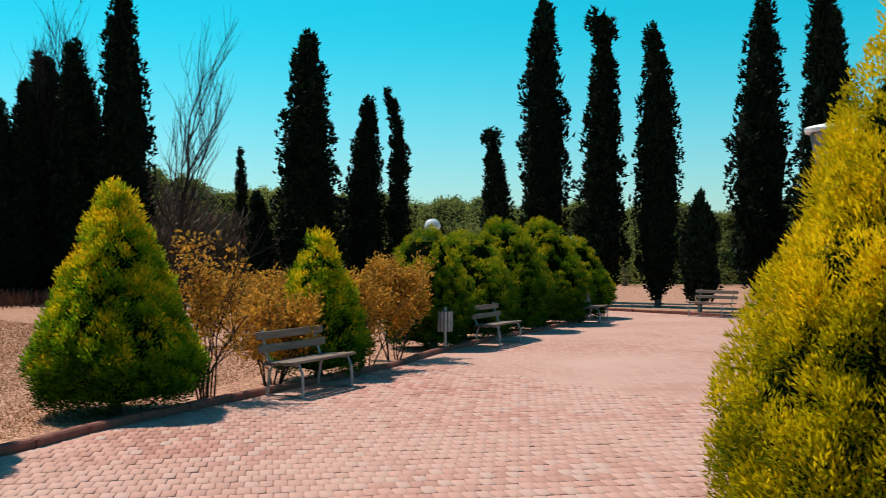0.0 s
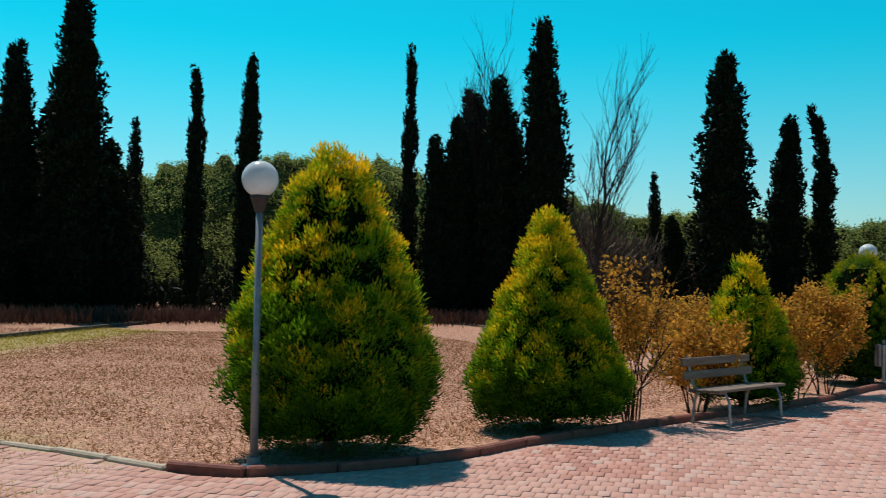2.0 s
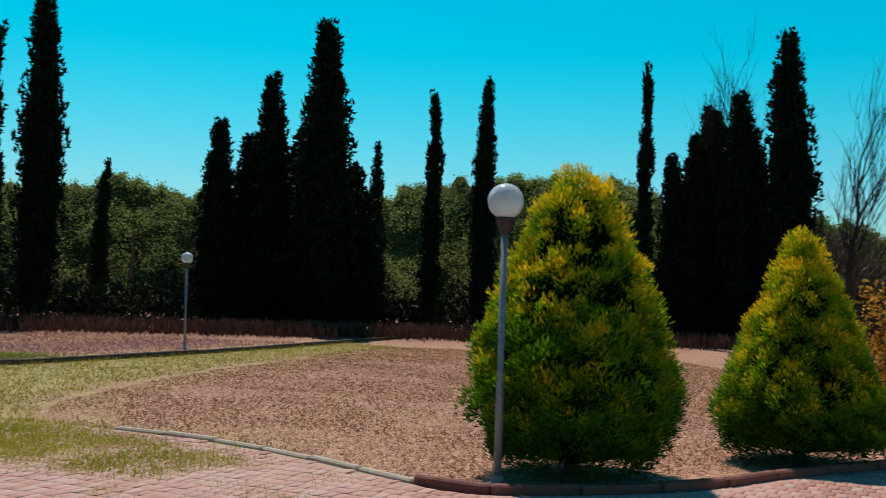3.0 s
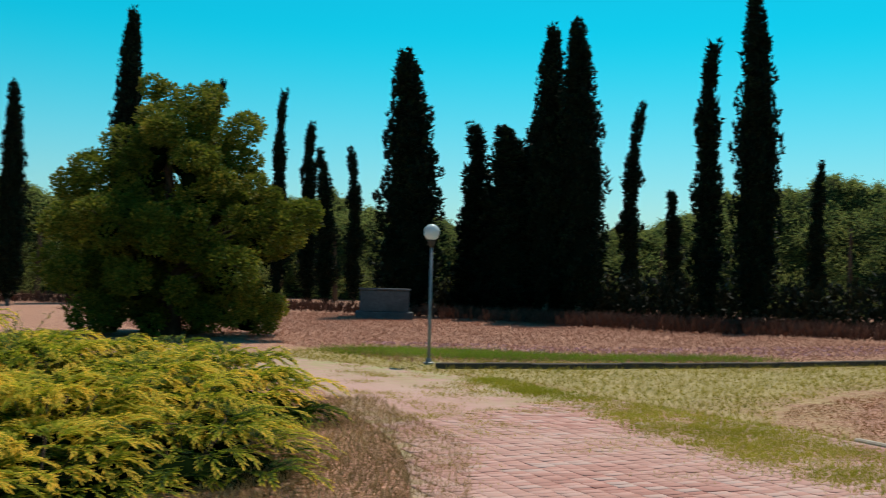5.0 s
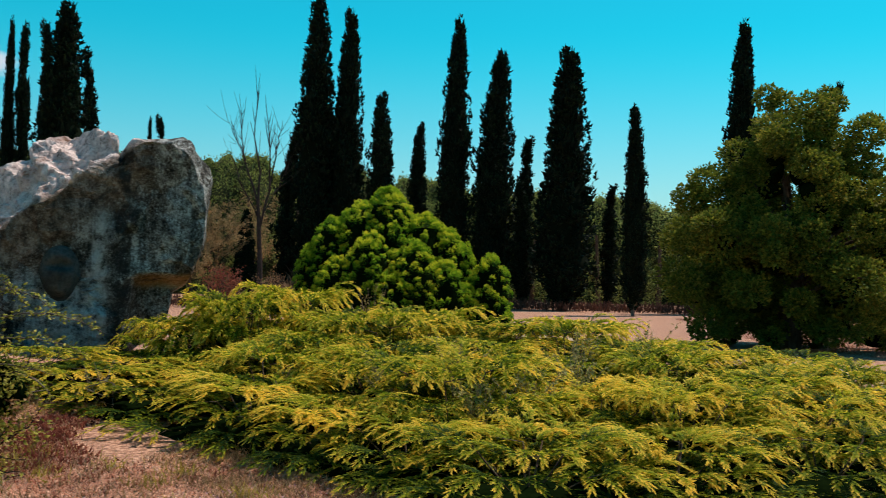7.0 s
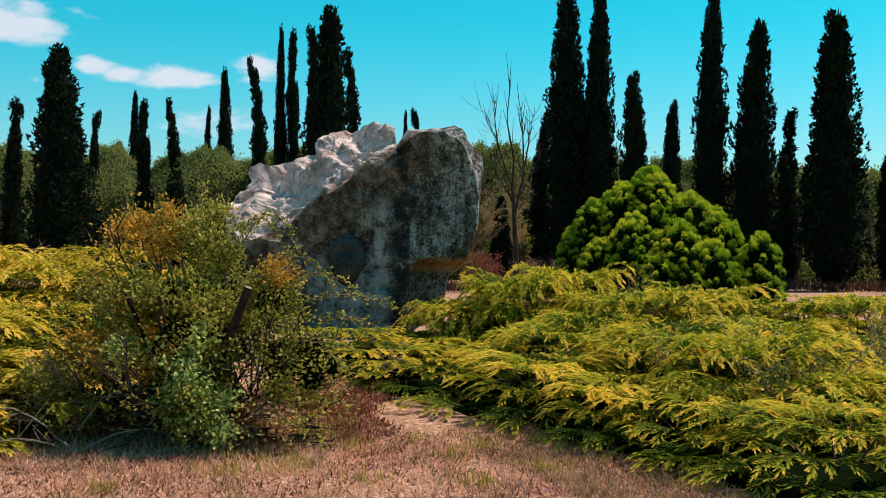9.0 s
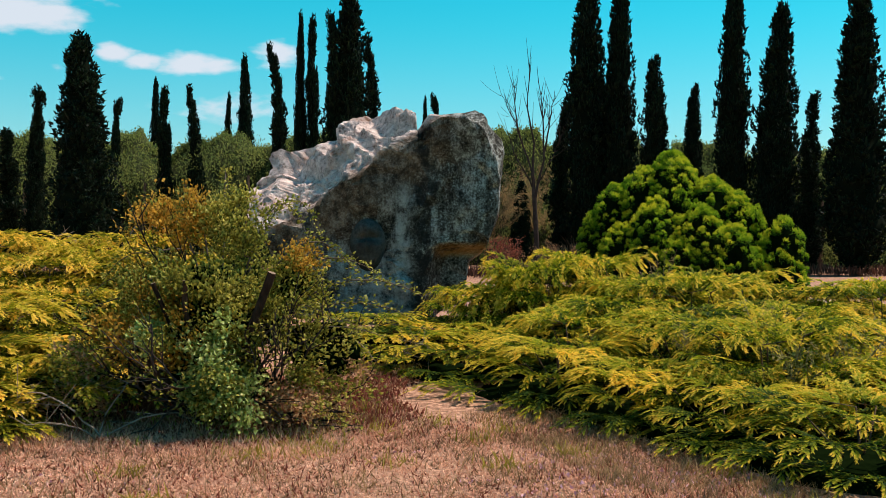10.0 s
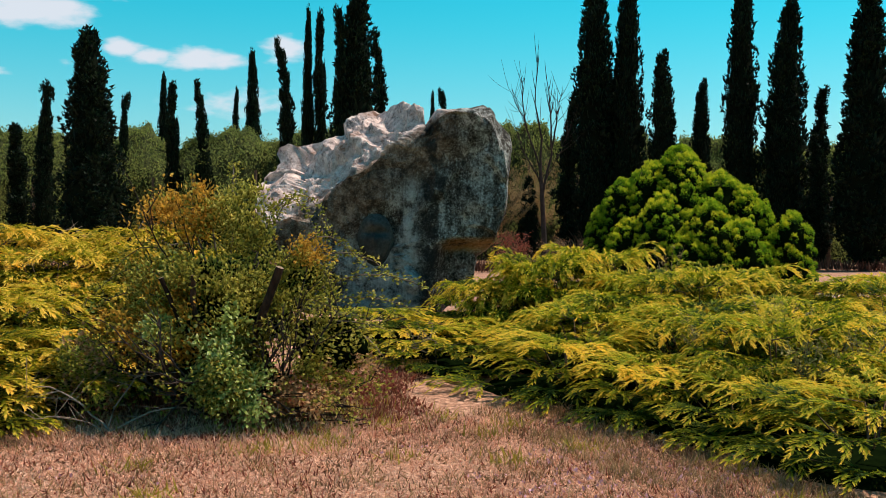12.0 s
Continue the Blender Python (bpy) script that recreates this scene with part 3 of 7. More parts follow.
def build_pavement():
    n, k = len(EDGE), 28
    t = np.linspace(0, 1, k)
    P = EDGE[:, None] * (1 - t)[None, :, None] + INNER[:, None] * t[None, :, None]
    v = np.concatenate([P, np.zeros((n, k, 1))], -1).reshape(-1, 3)
    i, j = np.meshgrid(np.arange(n - 1), np.arange(k - 1), indexing="ij")
    q = np.stack([i * k + j, (i + 1) * k + j, (i + 1) * k + j + 1, i * k + j + 1], -1).reshape(-1, 4)
    ob = link_mesh("pavement", v, q[:, ::-1], M_PAVING)
    d = np.linalg.norm(P - EDGE[:, None], axis=-1)
    d2 = np.linalg.norm(P - INNER[:, None], axis=-1)
    g = np.clip(1 - d / 3.0, 0, 1) * np.clip((P[..., 1] - 0.2) / 2.0, 0, 1)
    g = np.maximum(g, 0.8 * np.clip(1 - d2 / 1.0, 0, 1) * np.clip((P[..., 1] - 4) / 3, 0, 1))
    at = ob.data.attributes.new("verge", "FLOAT", "POINT")
    at.data.foreach_set("value", g.ravel().astype(np.float32))
    return tagged(ob, "plaza of worn pink concrete brick pavers narrowing to a path", "pavement", kind="structure")


PAVEMENT = build_pavement()


def build_kerb(name, line, material, label, high=0.085, wide=0.11, length=0.8):
    """A row of kerb stones set end to end along a line."""
    root = thing(name, 0, 0, 0, label, "kerb", kind="structure")
    seg = np.linalg.norm(np.diff(line, axis=0), axis=1)
    s = np.concatenate([[0], np.cumsum(seg)])
    rng = random.Random(3)
    stone = None
    count = max(1, round(s[-1] / length))
    length = s[-1] / count
    for a in np.arange(count) * length:
        p0 = np.array([np.interp(a, s, line[:, c]) for c in (0, 1)])
        p1 = np.array([np.interp(a + length, s, line[:, c]) for c in (0, 1)])
        m, d = (p0 + p1) / 2, p1 - p0
        ln = np.linalg.norm(d)
        if stone is None:
            stone = part("kerb_stone", box(length - 0.012, wide, high + 0.1, (0, 0, high / 2 - 0.05), 0.018), material, root)
            ob = stone
        else:
            ob = new("kerb_stone", stone.data)
            ob.parent = root
        ob.matrix_basis = pose(m[0], m[1], rng.uniform(-0.012, 0.008), rng.uniform(-1.5, 1.5), 0, math.degrees(math.atan2(d[1], d[0])) + rng.uniform(-1, 1)) @ Matrix.Diagonal((ln / length, 1, 1, 1))
    return root


i_end = int(np.argmin(np.hypot(EDGE[:, 0] - 12.2, EDGE[:, 1] - 4.2)))
i_mid = int(np.argmin(np.hypot(EDGE[:, 0] - 9.4, EDGE[:, 1] - 0.6)))
build_kerb("kerb", EDGE[: i_mid + 1] + np.array([0.07, 0.0]), M_KERB, "low red-brown stone kerb along the paved plaza")
build_kerb("kerb", EDGE[i_mid : i_end + 1] + np.array([0.07, 0.0]), M_PALEKERB, "sunken pale kerb between paving and dry grass", 0.045, 0.10)
build_kerb("kerb", polyline([(26.28, -24.94), (22.37, -25.19), (19.18, -24.85), (9.68, -24.92), (1.67, -25.22)], 3), M_KERB, "low dark red kerb closing the far side of the plaza")
build_kerb("kerb", polyline([(15.4, 13.3), (18.5, 11.2), (22, 9.3), (28, 6.7), (36, 4.2), (46, 1.2)], 3), M_DARKEDGE, "narrow dark edging strip in the dry grass", 0.10, 0.12, 1.0)

# ---- trees ----
def cypress_mesh(seed, H, W, style):
    """Columnar cypress: tapered trunk, dark inner body, thousands of upright sprays. style 0 column, 1 broad spindle, 2 thin ragged, 3 gapped with a tuft on top, 4 egg on a stem."""
    rng = np.random.default_rng(seed)
    foot = {0: 0.045, 1: 0.035, 2: 0.05, 3: 0.05, 4: 0.16}[style]

    def radius(h, a):
        if style == 0:
            r = np.minimum(1, (h / 0.10) ** 0.6) * np.where(h < 0.5, 0.86 + 0.28 * h, np.clip((1.02 - h) / 0.52, 0, 1) ** 0.72)
        elif style == 1:
            r = np.minimum(1, (h / 0.14) ** 0.7) * np.clip(1.02 - h, 0, 1) ** 0.62 * 1.12
        elif style == 2:
            r = np.minimum(1, (h / 0.2) ** 0.7) * np.clip(1.03 - h, 0, 1) ** 0.7 * (0.92 + 0.30 * np.sin(23 * h + seed) + 0.12 * np.sin(57 * h + 2 * seed))
        elif style == 3:
            r = np.where(h < 0.84, np.minimum(1, (h / 0.15) ** 0.6) * np.clip((0.90 - h) / 0.85, 0.02, 1) ** 0.55, np.where(h > 0.88, 0.42 * np.clip(1 - ((h - 0.945) / 0.06) ** 2, 0, 1) ** 0.5, 0.12))
        else:
            r = np.sqrt(np.clip(1 - ((h - 0.42) / 0.50) ** 2, 0, 1)) * np.where(h > 0.75, 0.8, 1)
        return np.maximum(r, 0.02) * (1 + 0.34 * lump(a, h * 3.2, seed) + 0.14 * np.sin(5 * a + 5 * np.sin(6 * h + seed)) + 0.10 * np.sin(3 * a + 31 * h + seed) + 0.07 * np.sin(11 * a + 47 * h)) * W / 2

    n = {0: 7200, 1: 7800, 2: 4000, 3: 6000, 4: 5000}[style]
    k = 13
    h = np.repeat(rng.beta(1.05, 1.25, n // k), k)
    a = np.repeat(rng.uniform(0, 2 * math.pi, n // k), k)
    n = len(h)
    r = radius(h, a) * np.repeat(rng.uniform(0.76, 1.0, n // k), k)
    lean = np.stack([np.sin(h * 2.4 + seed) * (0.025 * h ** 3 + 0.045 * h ** 9) * H * (1 if style in (2, 3) else 0.35), np.cos(h * 1.7 + seed) * 0.02 * H * h ** 3], 1)
    zb = foot * H + h * (1 - foot) * H
    ball = unit(rng.normal(0, 1, (n, 3)) + np.stack([np.cos(a), np.sin(a), np.full(n, 0.3)], 1) * 0.7)
    pos = np.stack([r * np.cos(a) + lean[:, 0], r * np.sin(a) + lean[:, 1], zb - 0.15], 1) + ball * [0.13, 0.13, 0.26] * np.repeat(rng.uniform(0.7, 1.3, n // k), k)[:, None]
    way = ball * 0.5 + [0, 0, 0.8] + rng.normal(0, 0.35, (n, 3))
    v, f, tip = spikes(pos, way, rng.uniform(0.12, 0.24, n), rng.uniform(0.09, 0.15, n), rng)
    plumes = int(110 + 40 * W)
    hs = rng.uniform(0.25, 1.0, plumes) ** 0.6 if style != 4 else rng.uniform(0.85, 1.0, plumes)
    as_ = rng.uniform(0, 6.28, plumes)
    rs = radius(hs, as_) * rng.uniform(0.75, 1.0, plumes)
    ps = np.stack([rs * np.cos(as_), rs * np.sin(as_), foot * H + hs * (1 - foot) * H - 0.3], 1)
    ls = np.stack([np.sin(hs * 2.4 + seed) * (0.025 * hs ** 3 + 0.045 * hs ** 9) * H * (1 if style in (2, 3) else 0.35), np.cos(hs * 1.7 + seed) * 0.02 * H * hs ** 3], 1)
    ps[:, :2] += ls
    v2, f2, t2 = spikes(ps, np.stack([np.cos(as_) * 0.22, np.sin(as_) * 0.22, np.ones(plumes)], 1) + rng.normal(0, 0.14, (plumes, 3)), rng.uniform(0.22, 0.55, plumes), rng.uniform(0.12, 0.22, plumes), rng)
    V, Fc = merge([(v, f), (v2, f2)])
    return V, Fc, np.concatenate([tip, t2]), radius, foot, lean


CYPRESS_DIM = {0: (14.0, 1.7), 1: (12.0, 2.1), 2: (11.0, 1.15), 3: (12.0, 1.6), 4: (4.0, 1.05)}
CYPRESS_KIND = {0: ("tall narrow dark green Italian cypress, dense column", "cypress tree"), 1: ("broad spindle-shaped dark green Italian cypress", "cypress tree"),
                2: ("thin ragged dark cypress with gaps in its crown", "cypress tree"), 3: ("dark cypress with a bare neck and a tufted top", "cypress tree"),
                4: ("small egg-shaped clipped cypress on a short pale stem", "cypress tree")}


def build_cypress(style, seed):
    H, W = CYPRESS_DIM[style]
    V, Fc, tip, radius, foot, lean = cypress_mesh(seed, H, W, style)
    root = thing("cypress_tree", 0, 0, 0, CYPRESS_KIND[style][0], CYPRESS_KIND[style][1], "cypresses round the park")
    crown = link_mesh("crown", V, Fc, M_CYPRESS, root, tip=tip)
    # near-black column behind the sprays; the crown's inner shade is its colour
    hs = np.linspace(0.0, 0.97, 26)
    ang = np.linspace(0, 2 * math.pi, 14, endpoint=False)
    hh, aa = np.meshgrid(hs, ang, indexing="ij")
    rr = radius(hh, aa) * 0.76
    lx = np.sin(hh * 2.4 + seed) * (0.025 * hh ** 3 + 0.045 * hh ** 9) * H * (1 if style in (2, 3) else 0.35)
    ly = np.cos(hh * 1.7 + seed) * 0.02 * H * hh ** 3
    cv = np.stack([rr * np.cos(aa) + lx, rr * np.sin(aa) + ly, foot * H + hh * (1 - foot) * H], -1).reshape(-1, 3)
    i, j = np.meshgrid(np.arange(25), np.arange(14), indexing="ij")
    cf = np.stack([i * 14 + j, i * 14 + (j + 1) % 14, (i + 1) * 14 + (j + 1) % 14, (i + 1) * 14 + j], -1).reshape(-1, 4)
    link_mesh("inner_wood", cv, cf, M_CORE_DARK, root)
    tv, tf = tube([(0, 0, -0.3), (0.02, 0, foot * H * 0.5), (0, 0.02, foot * H + 0.6), (0, 0, H * 0.5)], [W * 0.10, W * 0.075, W * 0.065, 0.03], 9)
    link_mesh("trunk", tv, tf, M_GREYBARK if style in (0, 4) else M_BARK, root)
    return root


CYPRESS_STOCK = {s: [build_cypress(s, 11 * s + k) for k in range({0: 3, 1: 3, 2: 3, 3: 1, 4: 1}[s])] for s in range(5)}
CYPRESS_USED = set()
CYPRESS_PLAZA = [
    (33.8, -28.9, 13.3, 1.74, 0), (29.2, -27.9, 11.5, 1.80, 3), (27.0, -28.7, 10.7, 1.44, 0), (23.5, -27.0, 4.0, 0.88, 4), (26.0, -33.5, 12.4, 1.87, 0), (22.8, -33.3, 11.9, 2.21, 1),
    (39.6, -20.4, 11.9, 2.36, 1), (40.1, -23.5, 9.3, 1.67, 1), (39.2, -24.8, 9.5, 1.10, 2), (28.8, -22.4, 6.6, 1.23, 3), (57.1, -24.9, 8.5, 0.96, 2), (40.6, -18.6, 4.8, 1.14, 1),
]
CYPRESS_FIELD = [
    (42.4, -13.3, 13.6, 1.86, 0), (45.8, -7.8, 12.5, 0.86, 2), (45.5, -9.2, 8.5, 1.58, 1), (46.1, -11.1, 10.7, 2.36, 1), (43.9, -11.8, 11.1, 1.87, 1), (46.6, -0.6, 12.1, 1.06, 0),
    (46.5, 1.8, 11.3, 0.98, 2), (60.3, 5.6, 10.9, 1.13, 2), (44.1, 6.5, 13.7, 2.52, 1), (45.8, 9.1, 11.8, 1.90, 1), (45.3, 11.4, 9.5, 1.77, 1),
]
CYPRESS_MEADOW = [
    (36.0, 32.9, 12.9, 2.61, 1), (39.5, 31.8, 9.7, 1.74, 2), (39.1, 29.1, 9.2, 2.8, 1), (39.2, 27.1, 14.0, 1.65, 0), (39.3, 25.4, 14.0, 1.83, 0), (52.5, 30.4, 12.4, 1.22, 2),
    (57.3, 30.0, 7.8, 1.23, 2), (42.9, 20.8, 13.2, 1.33, 2), (42.8, 18.5, 15.0, 1.66, 0), (62.5, 23.0, 9.7, 1.10, 2), (46.8, 47.6, 10.4, 1.15, 2),
]
CYPRESS_EAST = [
    (40.6, 45.2, 11.1, 1.16, 2), (39.5, 42.5, 9.0, 1.18, 2), (37.9, 44.8, 12.6, 0.93, 2), (23.4, 47.2, 10.9, 1.09, 0), (32.2, 51.5, 17.1, 1.69, 0), (36.0, 49.0, 13.1, 1.02, 2),
]
CYPRESS_NORTH = [
    (8.7, 59.9, 18.4, 2.05, 0), (10.6, 59.7, 17.5, 1.87, 1), (12.3, 57.4, 12.4, 1.68, 1), (17.2, 68.5, 12.5, 1.49, 1), (16.9, 58.2, 17.5, 1.64, 0), (19.2, 57.5, 15.5, 2.29, 1),
    (22.3, 60.6, 10.9, 1.28, 2), (22.4, 54.2, 15.0, 2.77, 1), (25.9, 55.5, 7.6, 0.99, 2), (9.6, 80.1, 13.1, 1.26, 2), (-1.2, 90.6, 15.1, 0.65, 0), (0.0, 85.6, 14.5, 1.04, 3),
]
CYPRESS_WEST = [
    (-23.6, 55.8, 8.1, 1.31, 2), (-21.7, 54.5, 10.1, 1.16, 3), (-17.4, 49.6, 12.1, 2.44, 1), (-24.5, 76.8, 12.9, 1.03, 3), (-25.7, 92.1, 16.8, 0.93, 0), (-19.7, 73.0, 13.2, 1.23, 2),
    (-17.6, 73.5, 13.1, 1.15, 2), (-19.5, 93.6, 15.7, 0.80, 0), (-16.1, 84.1, 17.5, 1.21, 0), (-10.4, 65.8, 14.5, 1.13, 2), (-8.5, 62.0, 16.0, 0.67, 0), (-7.7, 62.1, 15.9, 0.94, 2),
    (-5.3, 58.3, 16.1, 2.72, 1), (-6.0, 57.9, 15.1, 1.06, 2), (-3.9, 60.5, 14.1, 1.06, 2),
]
# young dark trees that thicken the clumps
CYPRESS_CLUMP = [
    (46.8, 10.2, 9.0, 2.4, 1), (46.4, 7.8, 10.0, 2.6, 1), (46.6, 5.2, 7.8, 2.2, 1), (45.2, -10.0, 9.4, 1.7, 1), (44.6, -12.4, 9.6, 1.8, 1), (45.0, 5.0, 6.5, 1.8, 1),
    (41.0, 30.6, 8.6, 2.8, 1), (40.6, 28.4, 9.8, 2.6, 1), (40.5, 26.4, 10.0, 2.4, 1), (41.5, 32.8, 6.4, 2.2, 1), (10.4, 61.4, 11.5, 1.9, 1), (20.8, 56.6, 7.5, 1.2, 2), (4.82, 59.8, 5.4, 1.15, 1), (7.34, 61.5, 10.6, 1.25, 2),
]

pick = random.Random(5)
for row in (CYPRESS_PLAZA, CYPRESS_FIELD, CYPRESS_MEADOW, CYPRESS_EAST, CYPRESS_NORTH, CYPRESS_WEST, CYPRESS_CLUMP):
    for x, y, top, wide, style in row:
        stock = pick.choice(CYPRESS_STOCK[style])
        H, W = CYPRESS_DIM[style]
        m = pose(x, y, ground_z(x, y), 0, 0, pick.uniform(0, 360))
        if stock.name in CYPRESS_USED:
            ob = copy_thing(stock, m)
        else:
            ob = stock
            CYPRESS_USED.add(stock.name)
        fat = 1.20 if style == 1 else 1.12
        ob.matrix_basis = m @ Matrix.Diagonal((fat * wide / W, fat * wide / W, (top + 0.02) / H, 1))
for stocks in CYPRESS_STOCK.values():
    for ob in stocks:
        if ob.name not in CYPRESS_USED:
            for o in (*ob.children, ob):
                bpy.data.objects.remove(o)


def build_thuja(seed, H, W, belly, taper, material, label, clumps=620, leaves=38, spray=0.068, point=1.0):
    """Golden thuja: a trunk, a core coloured near-black for shade and a shell of upright leaf clumps. belly: height of
    the widest place.
    """
    rng = np.random.default_rng(seed)

    def radius(h, a):
        low = np.sqrt(np.clip(1 - ((belly - h) / (belly + 0.05)) ** 2, 0.0, 1))
        high = np.clip((1 - h) / (1 - belly), 0, 1) ** taper
        return np.where(h < belly, np.maximum(low, 0.74), high) * (1 + 0.15 * lump(a, h * 1.6, seed)) * W / 2

    root = thing("golden_thuja", 0, 0, 0, label, "shrub", "thujas by the plaza")
    h = 1 - np.sqrt(rng.uniform(0.0, 1, clumps)) * 0.97
    h = np.concatenate([h, rng.uniform(0.9, 0.99, 14)])
    a = rng.uniform(0, 2 * math.pi, len(h))
    r = radius(h, a) * rng.uniform(0.80, 0.98, len(h))
    c = np.stack([r * np.cos(a), r * np.sin(a), 0.05 + h * (H - 0.17)], 1)
    out = np.stack([np.cos(a), np.sin(a), 0.25 + 0.9 * h], 1)
    k = leaves
    cc = np.repeat(c, k, 0)
    oo = np.repeat(unit(out), k, 0)
    n = len(cc)
    size = np.repeat(rng.uniform(0.75, 1.5, len(c)), k)[:, None]
    ball = unit(rng.normal(0, 1, (n, 3)) + oo * 0.6 + [0, 0, 0.35])
    pos = cc + ball * [0.115, 0.115, 0.15] * size * rng.uniform(0.5, 1.0, (n, 1))
    way = ball * 0.75 + oo * 0.35 + np.array([0, 0, 0.6]) * point + rng.normal(0, 0.32, (n, 3))
    v, f, tip = blades(pos, way, rng.uniform(0.6, 1.3, n) * spray * size[:, 0], rng.uniform(0.22, 0.40, n) * spray, rng, 0.5)
    # gold tips, plus tuft shade put into colour: darker undersides and insides
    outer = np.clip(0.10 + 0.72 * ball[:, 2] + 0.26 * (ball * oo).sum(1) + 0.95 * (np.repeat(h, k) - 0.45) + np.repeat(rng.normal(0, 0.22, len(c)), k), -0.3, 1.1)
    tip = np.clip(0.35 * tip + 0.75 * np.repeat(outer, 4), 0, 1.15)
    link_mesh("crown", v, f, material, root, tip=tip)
    hs, ang = np.linspace(0.02, 0.93, 22), np.linspace(0, 2 * math.pi, 24, endpoint=False)
    hh, aa = np.meshgrid(hs, ang, indexing="ij")
    rr = radius(hh, aa) * 0.82
    rr[0] *= 0.2
    cv = np.stack([rr * np.cos(aa), rr * np.sin(aa), 0.06 + hh * (H - 0.18)], -1).reshape(-1, 3)
    i, j = np.meshgrid(np.arange(21), np.arange(24), indexing="ij")
    cf = np.stack([i * 24 + j, i * 24 + (j + 1) % 24, (i + 1) * 24 + (j + 1) % 24, (i + 1) * 24 + j], -1).reshape(-1, 4)
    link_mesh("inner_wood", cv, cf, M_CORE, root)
    tv, tf = tube([(0, 0, -0.2), (0.01, 0, 0.1), (0, 0.01, 0.4)], [0.09, 0.07, 0.05], 8)
    link_mesh("trunk", tv, tf, M_BARK, root)
    return root


thuja_fat = build_thuja(21, 3.0, 2.0, 0.30, 0.62, M_THUJA, "large egg-shaped golden-green thuja bush beside a globe lamp", 820, 120, 0.050)
thuja_fat.matrix_basis = pose(10.34, -0.98, 0, 0, 0, 40)
thuja_cone = build_thuja(22, 2.55, 1.78, 0.22, 0.85, M_THUJA, "conical golden-green thuja bush at the kerb", 680, 120, 0.050)
thuja_cone.matrix_basis = pose(11.70, -3.65, 0, 0, 0, 10)
thuja_near = build_thuja(23, 3.1, 2.12, 0.20, 0.80, M_THUJA_SUN, "sunlit yellow thuja bush on the paved plaza", 860, 210, 0.033)
thuja_near.matrix_basis = pose(2.89, -4.78, 0, 0, 0, 0)
thuja_small = build_thuja(24, 2.1, 1.35, 0.25, 0.75, M_THUJA, "small pointed golden thuja behind a bench", 330, 100, 0.052)
thuja_small.matrix_basis = pose(13.46, -7.12, 0, 0, 0, 0)
hedge_thuja = build_thuja(25, 2.5, 2.5, 0.40, 0.50, M_THUJA_GREEN, "full green thuja in a hedge row by the benches", 520, 90, 0.062)
for k, (x, y, s, w) in enumerate([(16.76, -11.22, 0.93, 0.75), (18.23, -13.23, 0.93, 0.95), (19.80, -15.56, 1.08, 1.0), (21.37, -18.08, 1.12, 1.1), (22.93, -20.60, 0.95, 1.0)]):
    m = pose(x, y, 0, 0, 0, 70 * k)
    ob = hedge_thuja if k == 0 else copy_thing(hedge_thuja, m)
    ob.matrix_basis = m @ Matrix.Diagonal((w, w, s, 1))


